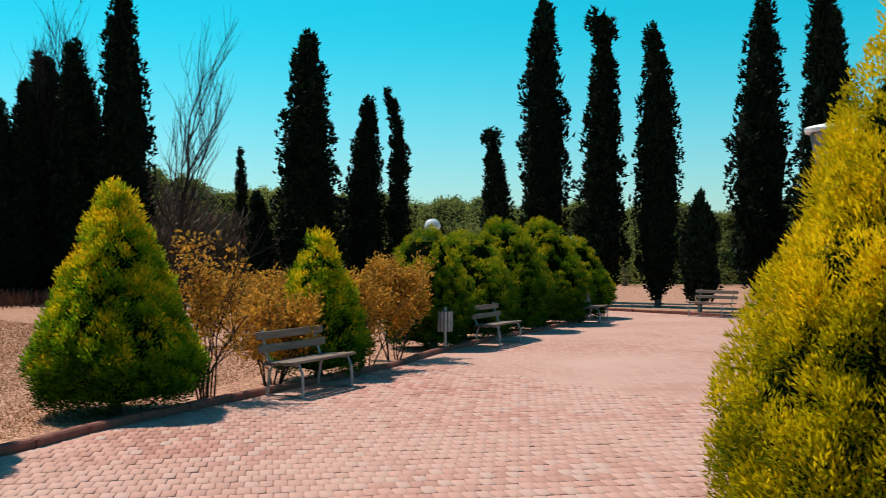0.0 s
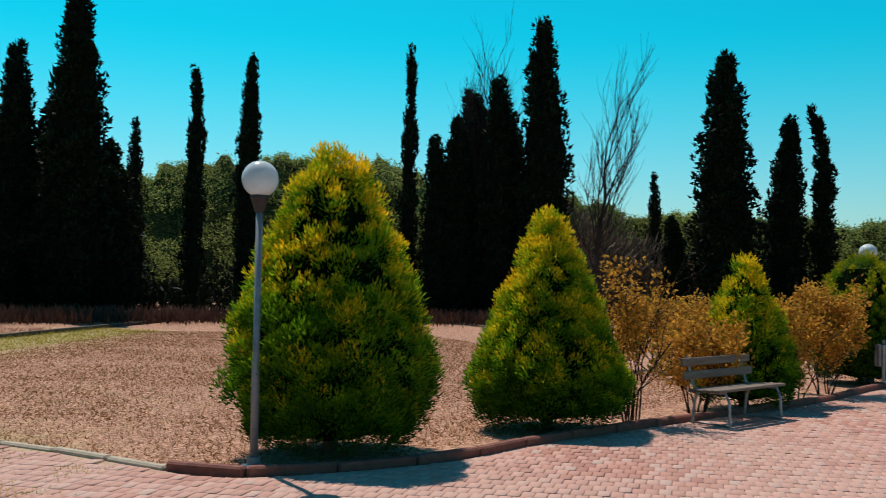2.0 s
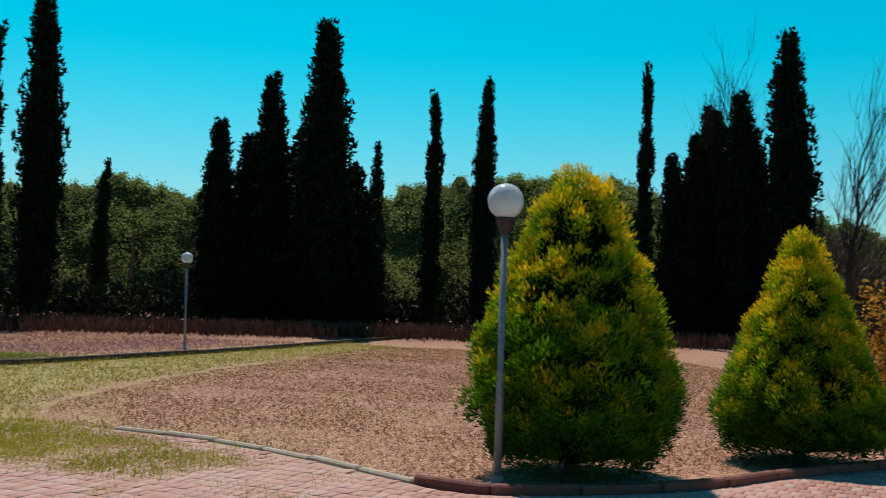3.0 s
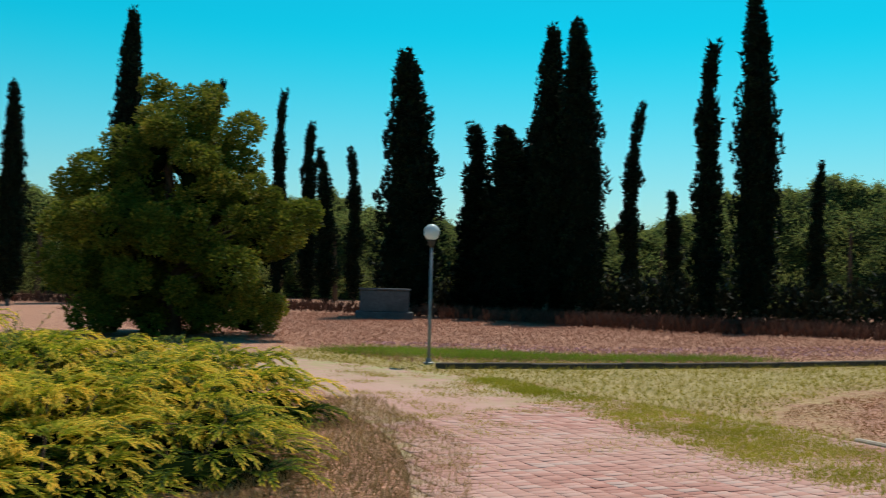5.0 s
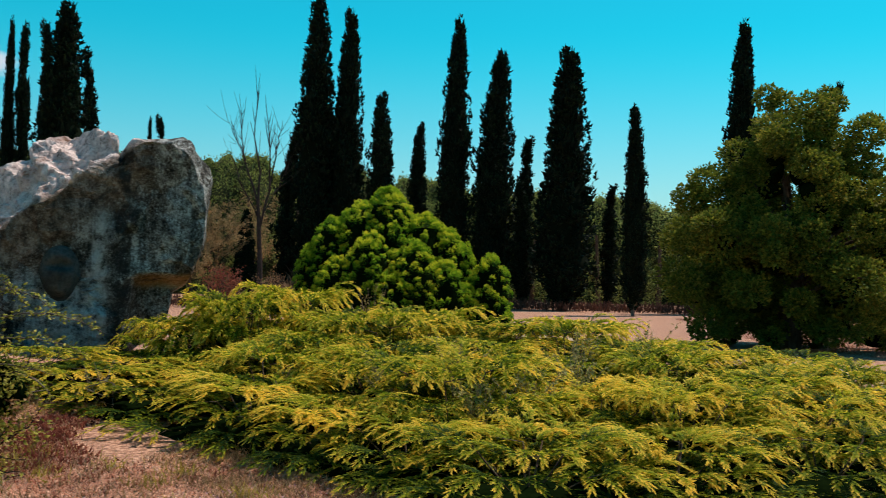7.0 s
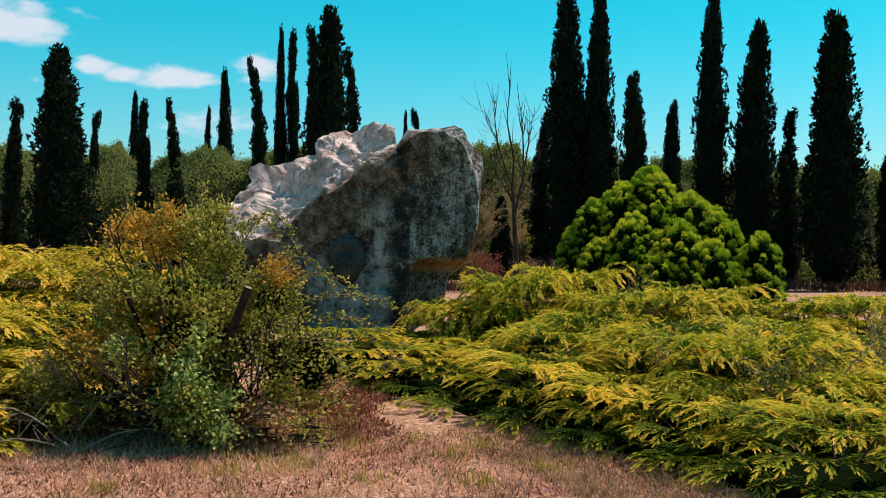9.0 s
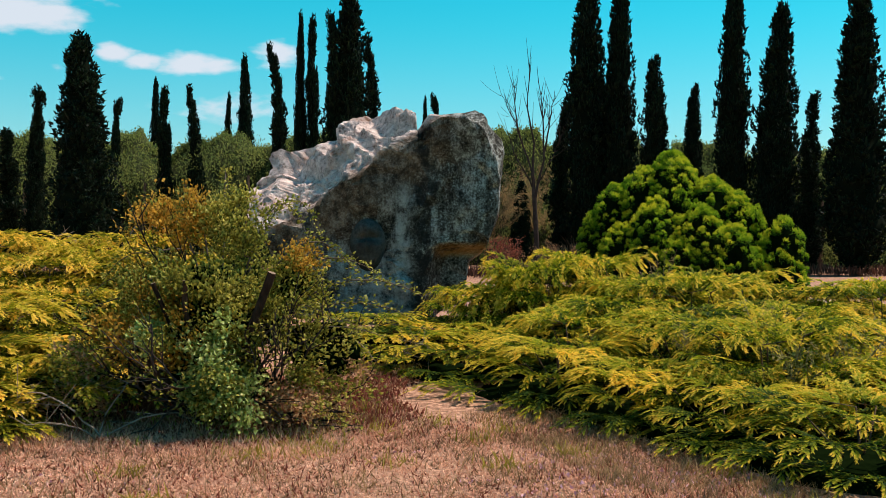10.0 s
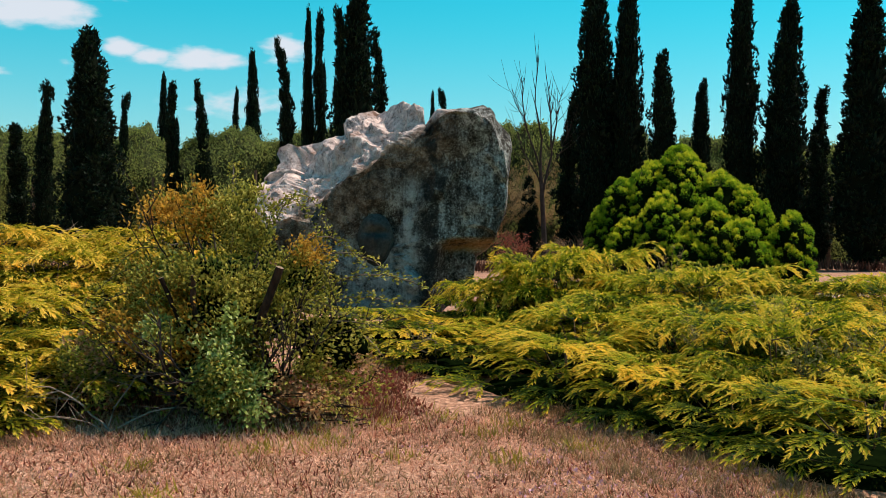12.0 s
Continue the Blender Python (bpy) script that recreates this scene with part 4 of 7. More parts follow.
def build_bush_group():
    """Rounded golden cypress bush of several domes."""
    rng = np.random.default_rng(31)
    root = thing("golden_cypress_bush", 6.3, 25.4, ground_z(6.3, 25.4), "broad rounded golden-green bush of several domes behind the junipers", "shrub")
    right = unit(np.array([[0.97, -0.24, 0.0]]))[0]
    back = np.array([0.24, 0.97, 0])
    domes = [(-0.55, 0.2, 0.92, 3.95), (-1.25, 0.1, 0.85, 3.55), (-2.00, 0.0, 0.62, 3.15), (-2.50, -0.1, 0.42, 2.45), (0.35, 0.1, 0.85, 3.30), (0.98, -0.1, 0.62, 2.90), (1.40, -0.2, 0.34, 2.55), (2.06, -0.4, 0.56, 2.25),
             (-0.95, -0.85, 0.72, 2.75), (0.10, -0.95, 0.75, 2.55), (-1.75, -0.7, 0.66, 2.1), (0.85, -0.95, 0.62, 2.1), (1.45, -0.7, 0.36, 1.5), (-0.4, -1.3, 0.62, 1.8), (2.25, -0.75, 0.36, 1.2)]
    for u, w, r, h in domes:
        n = int(88 * r * h) + 14
        hh = rng.uniform(0.02, 1, n) ** 0.8
        a = rng.uniform(0, 6.28, n)
        shape = lambda q: np.where(q < 0.42, 0.85 + 0.15 * q / 0.42, np.clip(1 - ((q - 0.42) / 0.59) ** 2, 0, 1) ** 0.68)
        rad = r * shape(hh) * (1 + 0.12 * lump(a, hh * 1.5, int(100 * r))) * rng.uniform(0.84, 1.08, n)
        c = np.stack([rad * np.cos(a), rad * np.sin(a), hh * h], 1)
        out = unit(np.stack([np.cos(a), np.sin(a), 0.2 + 1.2 * hh], 1))
        k = 90
        size = np.repeat(rng.uniform(0.65, 1.35, n), k)[:, None]
        cc, oo = np.repeat(c, k, 0), np.repeat(out, k, 0)
        m = len(cc)
        ball = unit(rng.normal(0, 1, (m, 3)) + oo * 0.5 + [0, 0, 0.3])
        pos = cc + ball * [0.075, 0.075, 0.12] * size * rng.uniform(0.55, 1.0, (m, 1))
        v, f, tip = blades(pos, ball * 0.9 + oo * 0.3 + [0, 0, 0.25] + rng.normal(0, 0.35, (m, 3)), rng.uniform(0.03, 0.065, m), rng.uniform(0.016, 0.030, m), rng, 0.5)
        # yellow tuft tops; lower sides coloured darker to paint their shade
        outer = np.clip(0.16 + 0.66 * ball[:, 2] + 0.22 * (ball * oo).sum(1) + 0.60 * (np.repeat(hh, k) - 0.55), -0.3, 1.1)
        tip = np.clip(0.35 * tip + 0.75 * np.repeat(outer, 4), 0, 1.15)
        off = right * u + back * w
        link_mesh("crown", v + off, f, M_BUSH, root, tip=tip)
        # near-black dome under the tufts, its colour standing for shade in the gaps
        hs, ang = np.linspace(0.0, 0.90, 14), np.linspace(0, 2 * math.pi, 18, endpoint=False)
        H2, A2 = np.meshgrid(hs, ang, indexing="ij")
        R2 = 0.86 * r * shape(H2) * (1 + 0.12 * lump(A2, H2 * 1.5, int(100 * r)))
        cv = np.stack([R2 * np.cos(A2), R2 * np.sin(A2), H2 * h], -1).reshape(-1, 3) + off
        i, j = np.meshgrid(np.arange(13), np.arange(18), indexing="ij")
        cf = np.stack([i * 18 + j, i * 18 + (j + 1) % 18, (i + 1) * 18 + (j + 1) % 18, (i + 1) * 18 + j], -1).reshape(-1, 4)
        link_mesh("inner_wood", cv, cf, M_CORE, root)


M_BUSH = leaf_mat("golden_cypress_leaf", (0.008, 0.060, 0.006), (0.20, 0.40, 0.018), (0.76, 0.72, 0.05), 0.40, 0.17, 1.0)
build_bush_group()


def grow(rng, start, way, length, radius, depth, out, ends, spread=0.6, kids=4, up=0.15, wob=0.12):
    """Branches by halves: adds tubes to out and twig ends to ends."""
    n = 5
    p = [np.array(start, float)]
    d = np.array(way, float)
    d /= np.linalg.norm(d)
    for k in range(n):
        d = d + rng.normal(0, wob, 3) + np.array([0, 0, up * 0.3])
        d /= np.linalg.norm(d)
        p.append(p[-1] + d * length / n)
    out.append(tube(p, np.linspace(radius, radius * 0.45, n + 1), 6 if radius > 0.03 else 4))
    if depth == 0:
        ends.extend((p[i], d) for i in range(2, n + 1))
        return
    for k in range(kids):
        i = rng.integers(2, n + 1)
        side = rng.normal(0, 1, 3)
        side -= d * side.dot(d)
        side /= np.linalg.norm(side)
        grow(rng, p[i], d * (1 - spread * 0.5) + side * spread + np.array([0, 0, up]), length * rng.uniform(0.5, 0.75), radius * 0.5, depth - 1, out, ends, spread, kids, up, wob)


def build_bare_tree(x, y, H, seed, label, spread=0.5, bend=(0, 0)):
    rng = np.random.default_rng(seed)
    root = thing("bare_tree", x, y, ground_z(x, y), label, "bare tree", "leafless trees")
    trunk, limbs, ends = [], [], []
    p = [np.array([0, 0, -0.2])]
    for k in range(6):
        p.append(p[-1] + np.array([rng.normal(0, 0.1), rng.normal(0, 0.1), H * 0.11]))
    link_mesh("trunk", *tube(p, np.linspace(0.13, 0.05, 7), 8), M_TWIG, root)
    for i in range(2, 7):
        for k in range(3):
            a = rng.uniform(0, 6.28)
            limbs = []
            grow(rng, p[i], (math.cos(a) * spread, math.sin(a) * spread, 1), H * rng.uniform(0.18, 0.30), 0.032, 2, limbs, ends, 0.45, 5, 0.35, 0.10)
            link_mesh("limb", *merge(limbs), M_TWIG, root)
    for ob in root.children:
        for v in ob.data.vertices:
            v.co.x += bend[0] * v.co.z ** 2
            v.co.y += bend[1] * v.co.z ** 2
    return root


build_bare_tree(37.4, -13.9, 9.6, 41, "leafless grey tree with fine upswept twigs among the cypresses", 0.42, (0, -0.003))
build_bare_tree(45.3, -10.4, 11.4, 42, "leafless tree behind dark cypresses, fine vertical twigs", 0.14)
build_bare_tree(44.9, -11.9, 11.8, 43, "leafless tree behind dark cypresses, fine vertical twigs", 0.14)


def build_forked_tree(x, y):
    """A leafless tree that forks low into a few long upright limbs with thin whips."""
    rng = np.random.default_rng(44)
    root = thing("bare_tree", x, y, ground_z(x, y), "leafless grey tree with a few forked upright limbs behind the boulder", "bare tree", "leafless trees")
    link_mesh("trunk", *tube([(0.15, 0, -0.2), (0.1, 0, 2.0), (0.0, 0.05, 4.0), (-0.1, 0, 5.4)], [0.15, 0.13, 0.11, 0.08], 8), M_TWIG, root)
    for line, r in [([(-0.1, 5.3), (-0.05, 6.8), (-0.35, 8.6), (-0.25, 10.7)], 0.070), ([(0.0, 4.0), (0.5, 6.0), (0.42, 8.0), (0.2, 9.9)], 0.075), ([(0.48, 6.4), (0.75, 8.2), (1.0, 9.5)], 0.050),
                    ([(-0.1, 5.2), (-0.8, 7.4), (-1.05, 8.9), (-0.9, 10.0)], 0.055), ([(-0.8, 7.4), (-1.3, 8.6), (-1.7, 9.4)], 0.032), ([(0.05, 4.4), (0.9, 6.0), (1.35, 7.2)], 0.045), ([(-0.05, 4.6), (-1.0, 6.2), (-1.3, 7.3)], 0.045)]:
        k = np.linspace(0, len(line) - 1, 10)
        pts = np.stack([np.interp(k, np.arange(len(line)), [q[0] for q in line]) + rng.normal(0, 0.03, 10), np.cumsum(rng.normal(0, 0.06, 10)), np.interp(k, np.arange(len(line)), [q[1] for q in line])], 1)
        pieces = [tube(pts, np.linspace(r, r * 0.22, 10), 6)]
        for j in rng.integers(3, 10, 11):
            way = unit((pts[j] - pts[j - 1])[None] * 2 + rng.normal(0, 0.28, (1, 3)))[0]
            reach = rng.uniform(0.5, 1.5)
            whip = pts[j] + np.linspace(0, 1, 5)[:, None] * way * reach + [0, 0, 1] * (np.linspace(0, 1, 5)[:, None] ** 2) * 0.25 * reach
            pieces.append(tube(whip, np.linspace(r * 0.3, 0.006, 5), 4))
        link_mesh("limb", *merge(pieces), M_TWIG, root)


build_forked_tree(4.87, 51.8)


def build_oak():
    """The broad evergreen tree by the path, foliage almost to the ground."""
    rng = np.random.default_rng(51)
    x, y = 17.0, 24.6
    root = thing("evergreen_oak", x, y, ground_z(x, y), "broad dark evergreen oak with foliage down to the grass", "tree")
    link_mesh("trunk", *tube([(0, 0, -0.3), (0.05, 0.02, 0.8), (0.1, -0.05, 1.8), (0, 0, 3.2), (-0.1, 0.1, 4.8)], [0.32, 0.26, 0.21, 0.14, 0.05], 10), M_BARK, root)
    right = np.array([0.83, -0.56, 0])
    back = np.array([0.56, 0.83, 0])
    clumps = []
    for k in range(235):
        while True:
            u, w, z = rng.uniform(-3.7, 3.7), rng.uniform(-3.0, 3.0), rng.uniform(0.3, 7.4)
            lim = np.interp(z, [0.3, 1.0, 2.4, 3.3, 4.2, 5.2, 6.4, 7.4], [2.5, 2.9, 3.7, 3.6, 2.8, 2.3, 1.9, 0.7]) * (1 + 0.16 * math.sin(3 * math.atan2(w, u) + 2.2 * z))
            cu = np.interp(z, [0, 3, 6.3], [0.2, 0.0, 0.15])
            q = math.hypot(u - cu, w * 1.1) / lim
            if 0.25 < q < 1.0:
                break
        clumps.append((right * u + back * w + np.array([0, 0, z]), rng.uniform(0.30, 0.66)))
    limbs = []
    for c, r in clumps[::6]:
        s = np.array([0, 0, max(0.5, c[2] * 0.55)])
        pts = [s + (c - s) * t + np.array([0, 0, 0.3 * math.sin(t * 3.1)]) for t in np.linspace(0, 1, 5)]
        link_mesh("limb", *tube(pts, np.linspace(0.09, 0.025, 5), 6), M_BARK, root)
    P, Wy, L = [], [], []
    for c, r in clumps:
        n = int(1250 * r)
        d = unit(rng.normal(0, 1, (n, 3)))
        P.append(c + d * r * rng.uniform(0.35, 1.05, (n, 1)) ** 0.6 * [1, 1, 0.8])
        Wy.append(d + [0, 0, 0.3] + rng.normal(0, 0.6, (n, 3)))
    P, Wy = np.concatenate(P), np.concatenate(Wy)
    v, f, tip = blades(P, Wy, rng.uniform(0.08, 0.16, len(P)), rng.uniform(0.05, 0.085, len(P)), rng, 0.5)
    link_mesh("crown", v, f, M_OAK, root, tip=tip)
    # near-black balls that darken the crown's inside as shade would
    cores = []
    bm = bmesh.new()
    for c, r in clumps[::2]:
        bmesh.ops.create_icosphere(bm, subdivisions=2, radius=r * 0.42, matrix=Matrix.Translation(c * 0.86))
    for vtx in bm.verts:
        vtx.co += Vector(noise.noise_vector(vtx.co * 2.2)) * 0.16
    tagged(part("inner_wood", bm, M_CORE, root), kind="stuff")


build_oak()


WOOD_AZ = [-150, -126, -113, -101, -97, -93, -85, -74, -69, -63, -60, -49, -43, -28, -10, -4, 11, 17, 42]
WOOD_TALL = [5.6, 6.8, 7.7, 10.7, 11.9, 12.2, 10.4, 10.2, 10.4, 7.9, 6.0, 6.7, 8.4, 8.0, 10.2, 11.2, 10.3, 10.2, 9.7]


def wood_top(az):
    """Height of the wood at a compass turn in degrees: crowns that rise and sink."""
    return float(np.interp(az, WOOD_AZ, WOOD_TALL)) * (1 + 0.040 * math.sin(az * 1.13) + 0.030 * math.sin(az * 2.31 + 1) + 0.025 * math.sin(az * 5.7 + 2))


def build_woods():
    """The far pine wood that closes the view, one mass of crowns over trunks in the shade."""
    rng = np.random.default_rng(61)
    P, Wy, S, trunks = [], [], [], []
    for ring, (dist, extra) in enumerate([(76, 0.0), (88, 1.4)]):
        for az in np.arange(-150, 42, 2.6 - 0.3 * ring):
            az_r = radians(az + rng.uniform(-0.8, 0.8))
            d = dist + rng.uniform(-4, 4)
            tall = wood_top(az) + 0.7 * extra + rng.uniform(-0.6, 0.6)
            c = np.array([-math.sin(-az_r) * d, math.cos(az_r) * d, 0])
            c[0] = -math.sin(az_r) * d
            for k in range(11):
                z = tall * (rng.uniform(0.30, 0.78) if k < 6 else rng.uniform(0.02, 0.30))
                o = np.array([rng.normal(0, 1.5), rng.normal(0, 1.5), z])
                r = rng.uniform(1.0, 1.9)
                n = 230
                dd = unit(rng.normal(0, 1, (n, 3)))
                P.append(c + o + dd * r * rng.uniform(0.45, 0.95, (n, 1)) * [1, 1, 0.75])
                Wy.append(dd + [0, 0, 0.6] + rng.normal(0, 0.5, (n, 3)))
                S.append(rng.uniform(0.10, 0.20, n))
            trunks.append(tube([c + [0, 0, -0.3], c + [rng.normal(0, 0.2), 0, tall * 0.6]], [0.22, 0.1], 5))
    P, Wy, S = np.concatenate(P), np.concatenate(Wy), np.concatenate(S)
    v, f, tip = spikes(P, Wy, S, S * 0.6, rng)
    root = thing("far_woods", 0, 0, 0, "far grey-green pine wood behind the cypresses", "woods", kind="stuff")
    tagged(link_mesh("foliage", v, f, M_WOODS, root, tip=tip), kind="stuff")
    tagged(link_mesh("trunks", *merge(trunks), M_BARK, root), kind="stuff")
    # the dense middle of the wood
    azs = np.radians(np.arange(-152, 44, 0.4))
    prof = np.array([(-3, 0.0), (-2.8, 0.30), (-2.4, 0.66), (-1.4, 0.90), (0, 0.98), (2, 0.86), (3, 0.0)])
    V = np.zeros((len(azs), len(prof), 3))
    for i, az in enumerate(azs):
        tall = wood_top(math.degrees(az))
        for j, (o, hgt) in enumerate(prof):
            w = noise.noise(Vector((az * 26, hgt * 3, 0.7 * j))) * 0.09 + noise.noise(Vector((az * 90, hgt * 7, j))) * 0.06
            d = 84 + o + 3 * noise.noise(Vector((az * 30, hgt * 4, 5)))
            V[i, j] = (-math.sin(az) * d, math.cos(az) * d, max(-0.3, tall * hgt * (1 + w)) if hgt else -0.3)
    a, b = V.shape[:2]
    i, j = np.meshgrid(np.arange(a - 1), np.arange(b - 1), indexing="ij")
    q = np.stack([i * b + j, (i + 1) * b + j, (i + 1) * b + j + 1, i * b + j + 1], -1).reshape(-1, 4)
    ii, jj = rng.integers(0, a - 1, 270000), rng.integers(0, 4, 270000)
    fu, fv = rng.uniform(0, 1, (270000, 1)), rng.uniform(0, 1, (270000, 1)) ** 0.8
    spot = (V[ii, jj] * (1 - fu) + V[ii + 1, jj] * fu) * (1 - fv) + (V[ii, jj + 1] * (1 - fu) + V[ii + 1, jj + 1] * fu) * fv
    face = unit(spot * [-1, -1, 0])
    spot += face * rng.uniform(-0.2, 0.8, (270000, 1)) + rng.normal(0, 0.16, (270000, 3))
    size = rng.uniform(0.10, 0.24, 270000)
    v, f, tip = spikes(spot, face * 0.7 + [0, 0, 0.7] + rng.normal(0, 0.6, (270000, 3)), size, size * 0.7, rng)
    tagged(link_mesh("leaf_cover", v, f, M_WOODS, root, tip=tip), kind="stuff")
    tagged(link_mesh("thick_growth", V.reshape(-1, 3), q, M_CORE_WOODS, root), kind="stuff")


M_CORE_WOODS = plain_mat("wood_interior", (0.020, 0.028, 0.012), (0.105, 0.115, 0.045), 4.5, 0.95, 0, 1.0, 0.2, spec=0.05)
build_woods()

# ---- the boulder ----
def build_boulder():
    """A limestone boulder standing on its narrow end: a flat front in the shade, broken blocks on its sunlit shoulder, a ledge low on one side."""
    # corners of its outline seen from the front, across and up
    corners = [(-2.12, -0.02), (-2.12, 0.53), (-1.80, 0.78), (-1.64, 1.02), (-1.30, 1.20), (-0.82, 1.27), (-0.70, 1.46), (-0.50, 1.64), (-0.28, 1.70), (0.28, 1.62), (0.50, 1.52), (0.60, 1.40), (0.74, 1.54),
               (1.50, 1.67), (1.60, 1.52), (1.90, 1.16), (1.93, 0.94), (1.84, 0.45), (1.80, -0.08), (1.56, -0.61), (1.36, -0.74), (1.32, -0.98), (1.20, -1.44), (0.80, -1.72), (-0.30, -1.75), (-1.25, -1.70), (-1.60, -1.15), (-1.78, -0.55)]
    ring = np.array(corners)
    fine_ring = np.concatenate([ring[k] + (ring[(k + 1) % len(ring)] - ring[k]) * np.linspace(0, 1, 12, endpoint=False)[:, None] for k in range(len(ring))])
    turn = np.degrees(np.arctan2(fine_ring[:, 1], fine_ring[:, 0]))
    order = np.argsort(turn)
    turn, far = turn[order], np.hypot(fine_ring[:, 0], fine_ring[:, 1])[order]

    def soft(v, width):
        return 1 / (1 + math.exp(-max(-40.0, min(40.0, v / width))))

    bm = bmesh.new()
    bmesh.ops.create_icosphere(bm, subdivisions=7, radius=1.0)
    faces = [((0.06, -0.985, -0.16), 0.86), ((-0.4905, -0.5231, 0.6964), 1.133), ((0.05, -0.30, 0.95), 1.72), ((0.35, -0.55, 0.75), 2.03), ((0.72, -0.55, 0.42), 2.13), ((-0.80, -0.45, 0.30), 1.80), ((0, 1, 0.1), 1.0)]
    cut = [(Vector(n).normalized(), d) for n, d in faces]
    rng = np.random.default_rng(87)
    body = []
    for v in bm.verts:
        d = v.co.normalized()
        r = float(np.interp(math.degrees(math.atan2(d.z, d.x)), turn, far, period=360))
        rho = max(math.hypot(d.x, d.z), 1e-4)
        fat = r * rho ** 0.35 / rho
        p = Vector((d.x * fat, math.copysign(abs(d.y) ** 0.75, d.y) * 1.45, d.z * fat))
        for n, k in cut:
            over = p.dot(n) - k - 0.10 * noise.noise(p * 2.1 + n * 5) - 0.04 * noise.noise(p * 6 + n * 3)
            if over > 0:
                p -= n * over * 0.98
        body.append(p)
    # flat chips broken out of the shoulder and, shallower, out of the front
    shape = np.array([tuple(p) for p in body])
    for k in range(132):
        shoulder = k < 90
        x, z = (rng.uniform(-2.1, 0.55), rng.uniform(0.0, 1.7)) if shoulder else (rng.uniform(-1.4, 1.9), rng.uniform(-1.5, 1.5))
        y = (-0.4905 * x + 0.6964 * z - 1.133) / 0.5231 if shoulder else (0.06 * x - 0.16 * z - 0.86) / 0.985
        if shoulder and not -1.15 < y < 0.9:
            continue
        n = unit(np.array([[-0.4905, -0.5231, 0.6964]] if shoulder else [[0.06, -0.985, -0.16]]) + rng.normal(0, 0.46 if shoulder else 0.14, (1, 3)))[0]
        size = rng.uniform(0.22, 0.62)
        rel = shape - [x, y, z]
        over = rel @ n + rng.uniform(-0.02, 0.055 if shoulder else 0.04)
        hold = np.clip((size - np.linalg.norm(rel, axis=1)) / (0.12 * size), 0, 1)
        shape -= n * (np.maximum(over, 0) * hold)[:, None]
    for v, row in zip(bm.verts, shape):
        d, p = v.co.normalized(), Vector(row)
        front = soft(-p.y - 0.25, 0.12)
        raw = max(0.0, min(1.0, (p.z - 0.70 * p.x - 0.80) * 5)) * soft(0.62 - p.x, 0.05)
        # the broken shoulder: three blocks that stand off from one another along open cracks
        bend = 0.05 * noise.noise(p * 2.4)
        c1 = p.x + 0.24 * p.z + 1.36 + bend
        c2 = p.x + 0.62 * p.z - 0.02 + 0.35 * bend
        lift = 0.10 * soft(c2, 0.02) - 0.07 * soft(c1, 0.02)
        gap = -0.16 * math.exp(-(c1 / 0.035) ** 2) - 0.05 * math.exp(-(c2 / 0.03) ** 2)
        notch = -0.20 * math.exp(-((p.x - 0.60 + 0.15 * (p.z - 1.4)) / 0.055) ** 2) * soft(p.z - 1.02, 0.06)
        warp = p + noise.noise_vector(p * 1.6) * 0.12 + noise.noise_vector(p * 7) * 0.02
        near, cells = noise.voronoi(warp * 1.9 + Vector((2, 5, 1)))
        facet = noise.noise_vector(cells[0] * 17.3).dot(warp - (cells[0] - Vector((2, 5, 1))) / 1.9) * 0.16 - 0.02 * math.exp(-((near[1] - near[0]) / 0.04) ** 2)
        near2, cells2 = noise.voronoi(warp * 5.5)
        facet += noise.noise_vector(cells2[0] * 11.7).dot(warp - cells2[0] / 5.5) * 0.08
        rough = noise.fractal(p * 5, 0.8, 2.1, 6) * 0.022 + noise.ridged_multi_fractal(p * 4.0, 0.9, 2.2, 5, 1.0, 2.0) * 0.010
        swell = noise.noise(Vector((p.x * 1.7, p.y, p.z * 0.8))) * 0.09 + noise.noise(Vector((p.x * 4.2, p.y, p.z * 1.3 + 4))) * 0.035
        out = swell * (1 - 0.5 * raw) + facet * (0.20 + 0.80 * raw) + rough * (0.7 + 0.6 * raw) + (lift + gap) * raw + notch
        out += raw * (noise.fractal(p * 8.5, 0.75, 2.2, 5) * 0.034 + noise.ridged_multi_fractal(p * 9.0 + Vector((3, 1, 7)), 0.8, 2.2, 4, 1.0, 2.0) * 0.015 - 0.012)
        q = p + d * out
        # under the ledge the stone draws back
        q.y += 0.42 * front * soft(-0.56 - p.z + 0.10 * (p.x - 1.2) + 0.04 * noise.noise(p * 5), 0.025) * soft(p.x - 0.82 + 0.05 * noise.noise(p * 4), 0.05)
        # the sunk oval that holds the relief
        oval = soft(1.0 - math.hypot((p.x + 0.18) / 0.36, (p.z + 0.46) / 0.50), 0.03) * front
        q.y += oval * (-0.68 - q.y)
        # a slanting dent high on the front
        q.y += 0.07 * front * math.exp(-((p.x - 1.28 + 0.35 * (p.z - 0.35)) / 0.09) ** 2 - ((p.z - 0.42) / 0.22) ** 2)
        v.co = q
    bmesh.ops.smooth_vert(bm, verts=bm.verts, factor=0.08, use_axis_x=True, use_axis_y=True, use_axis_z=True)
    me = bpy.data.meshes.new("boulder")
    bm.to_mesh(me)
    bm.free()
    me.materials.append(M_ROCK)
    ob = new("boulder", me)
    ob.matrix_basis = pose(-1.01, 16.6, 2.14, 0, 0, 3)
    tagged(ob, "large pale limestone boulder standing on end, front in shade", "boulder")


build_boulder()


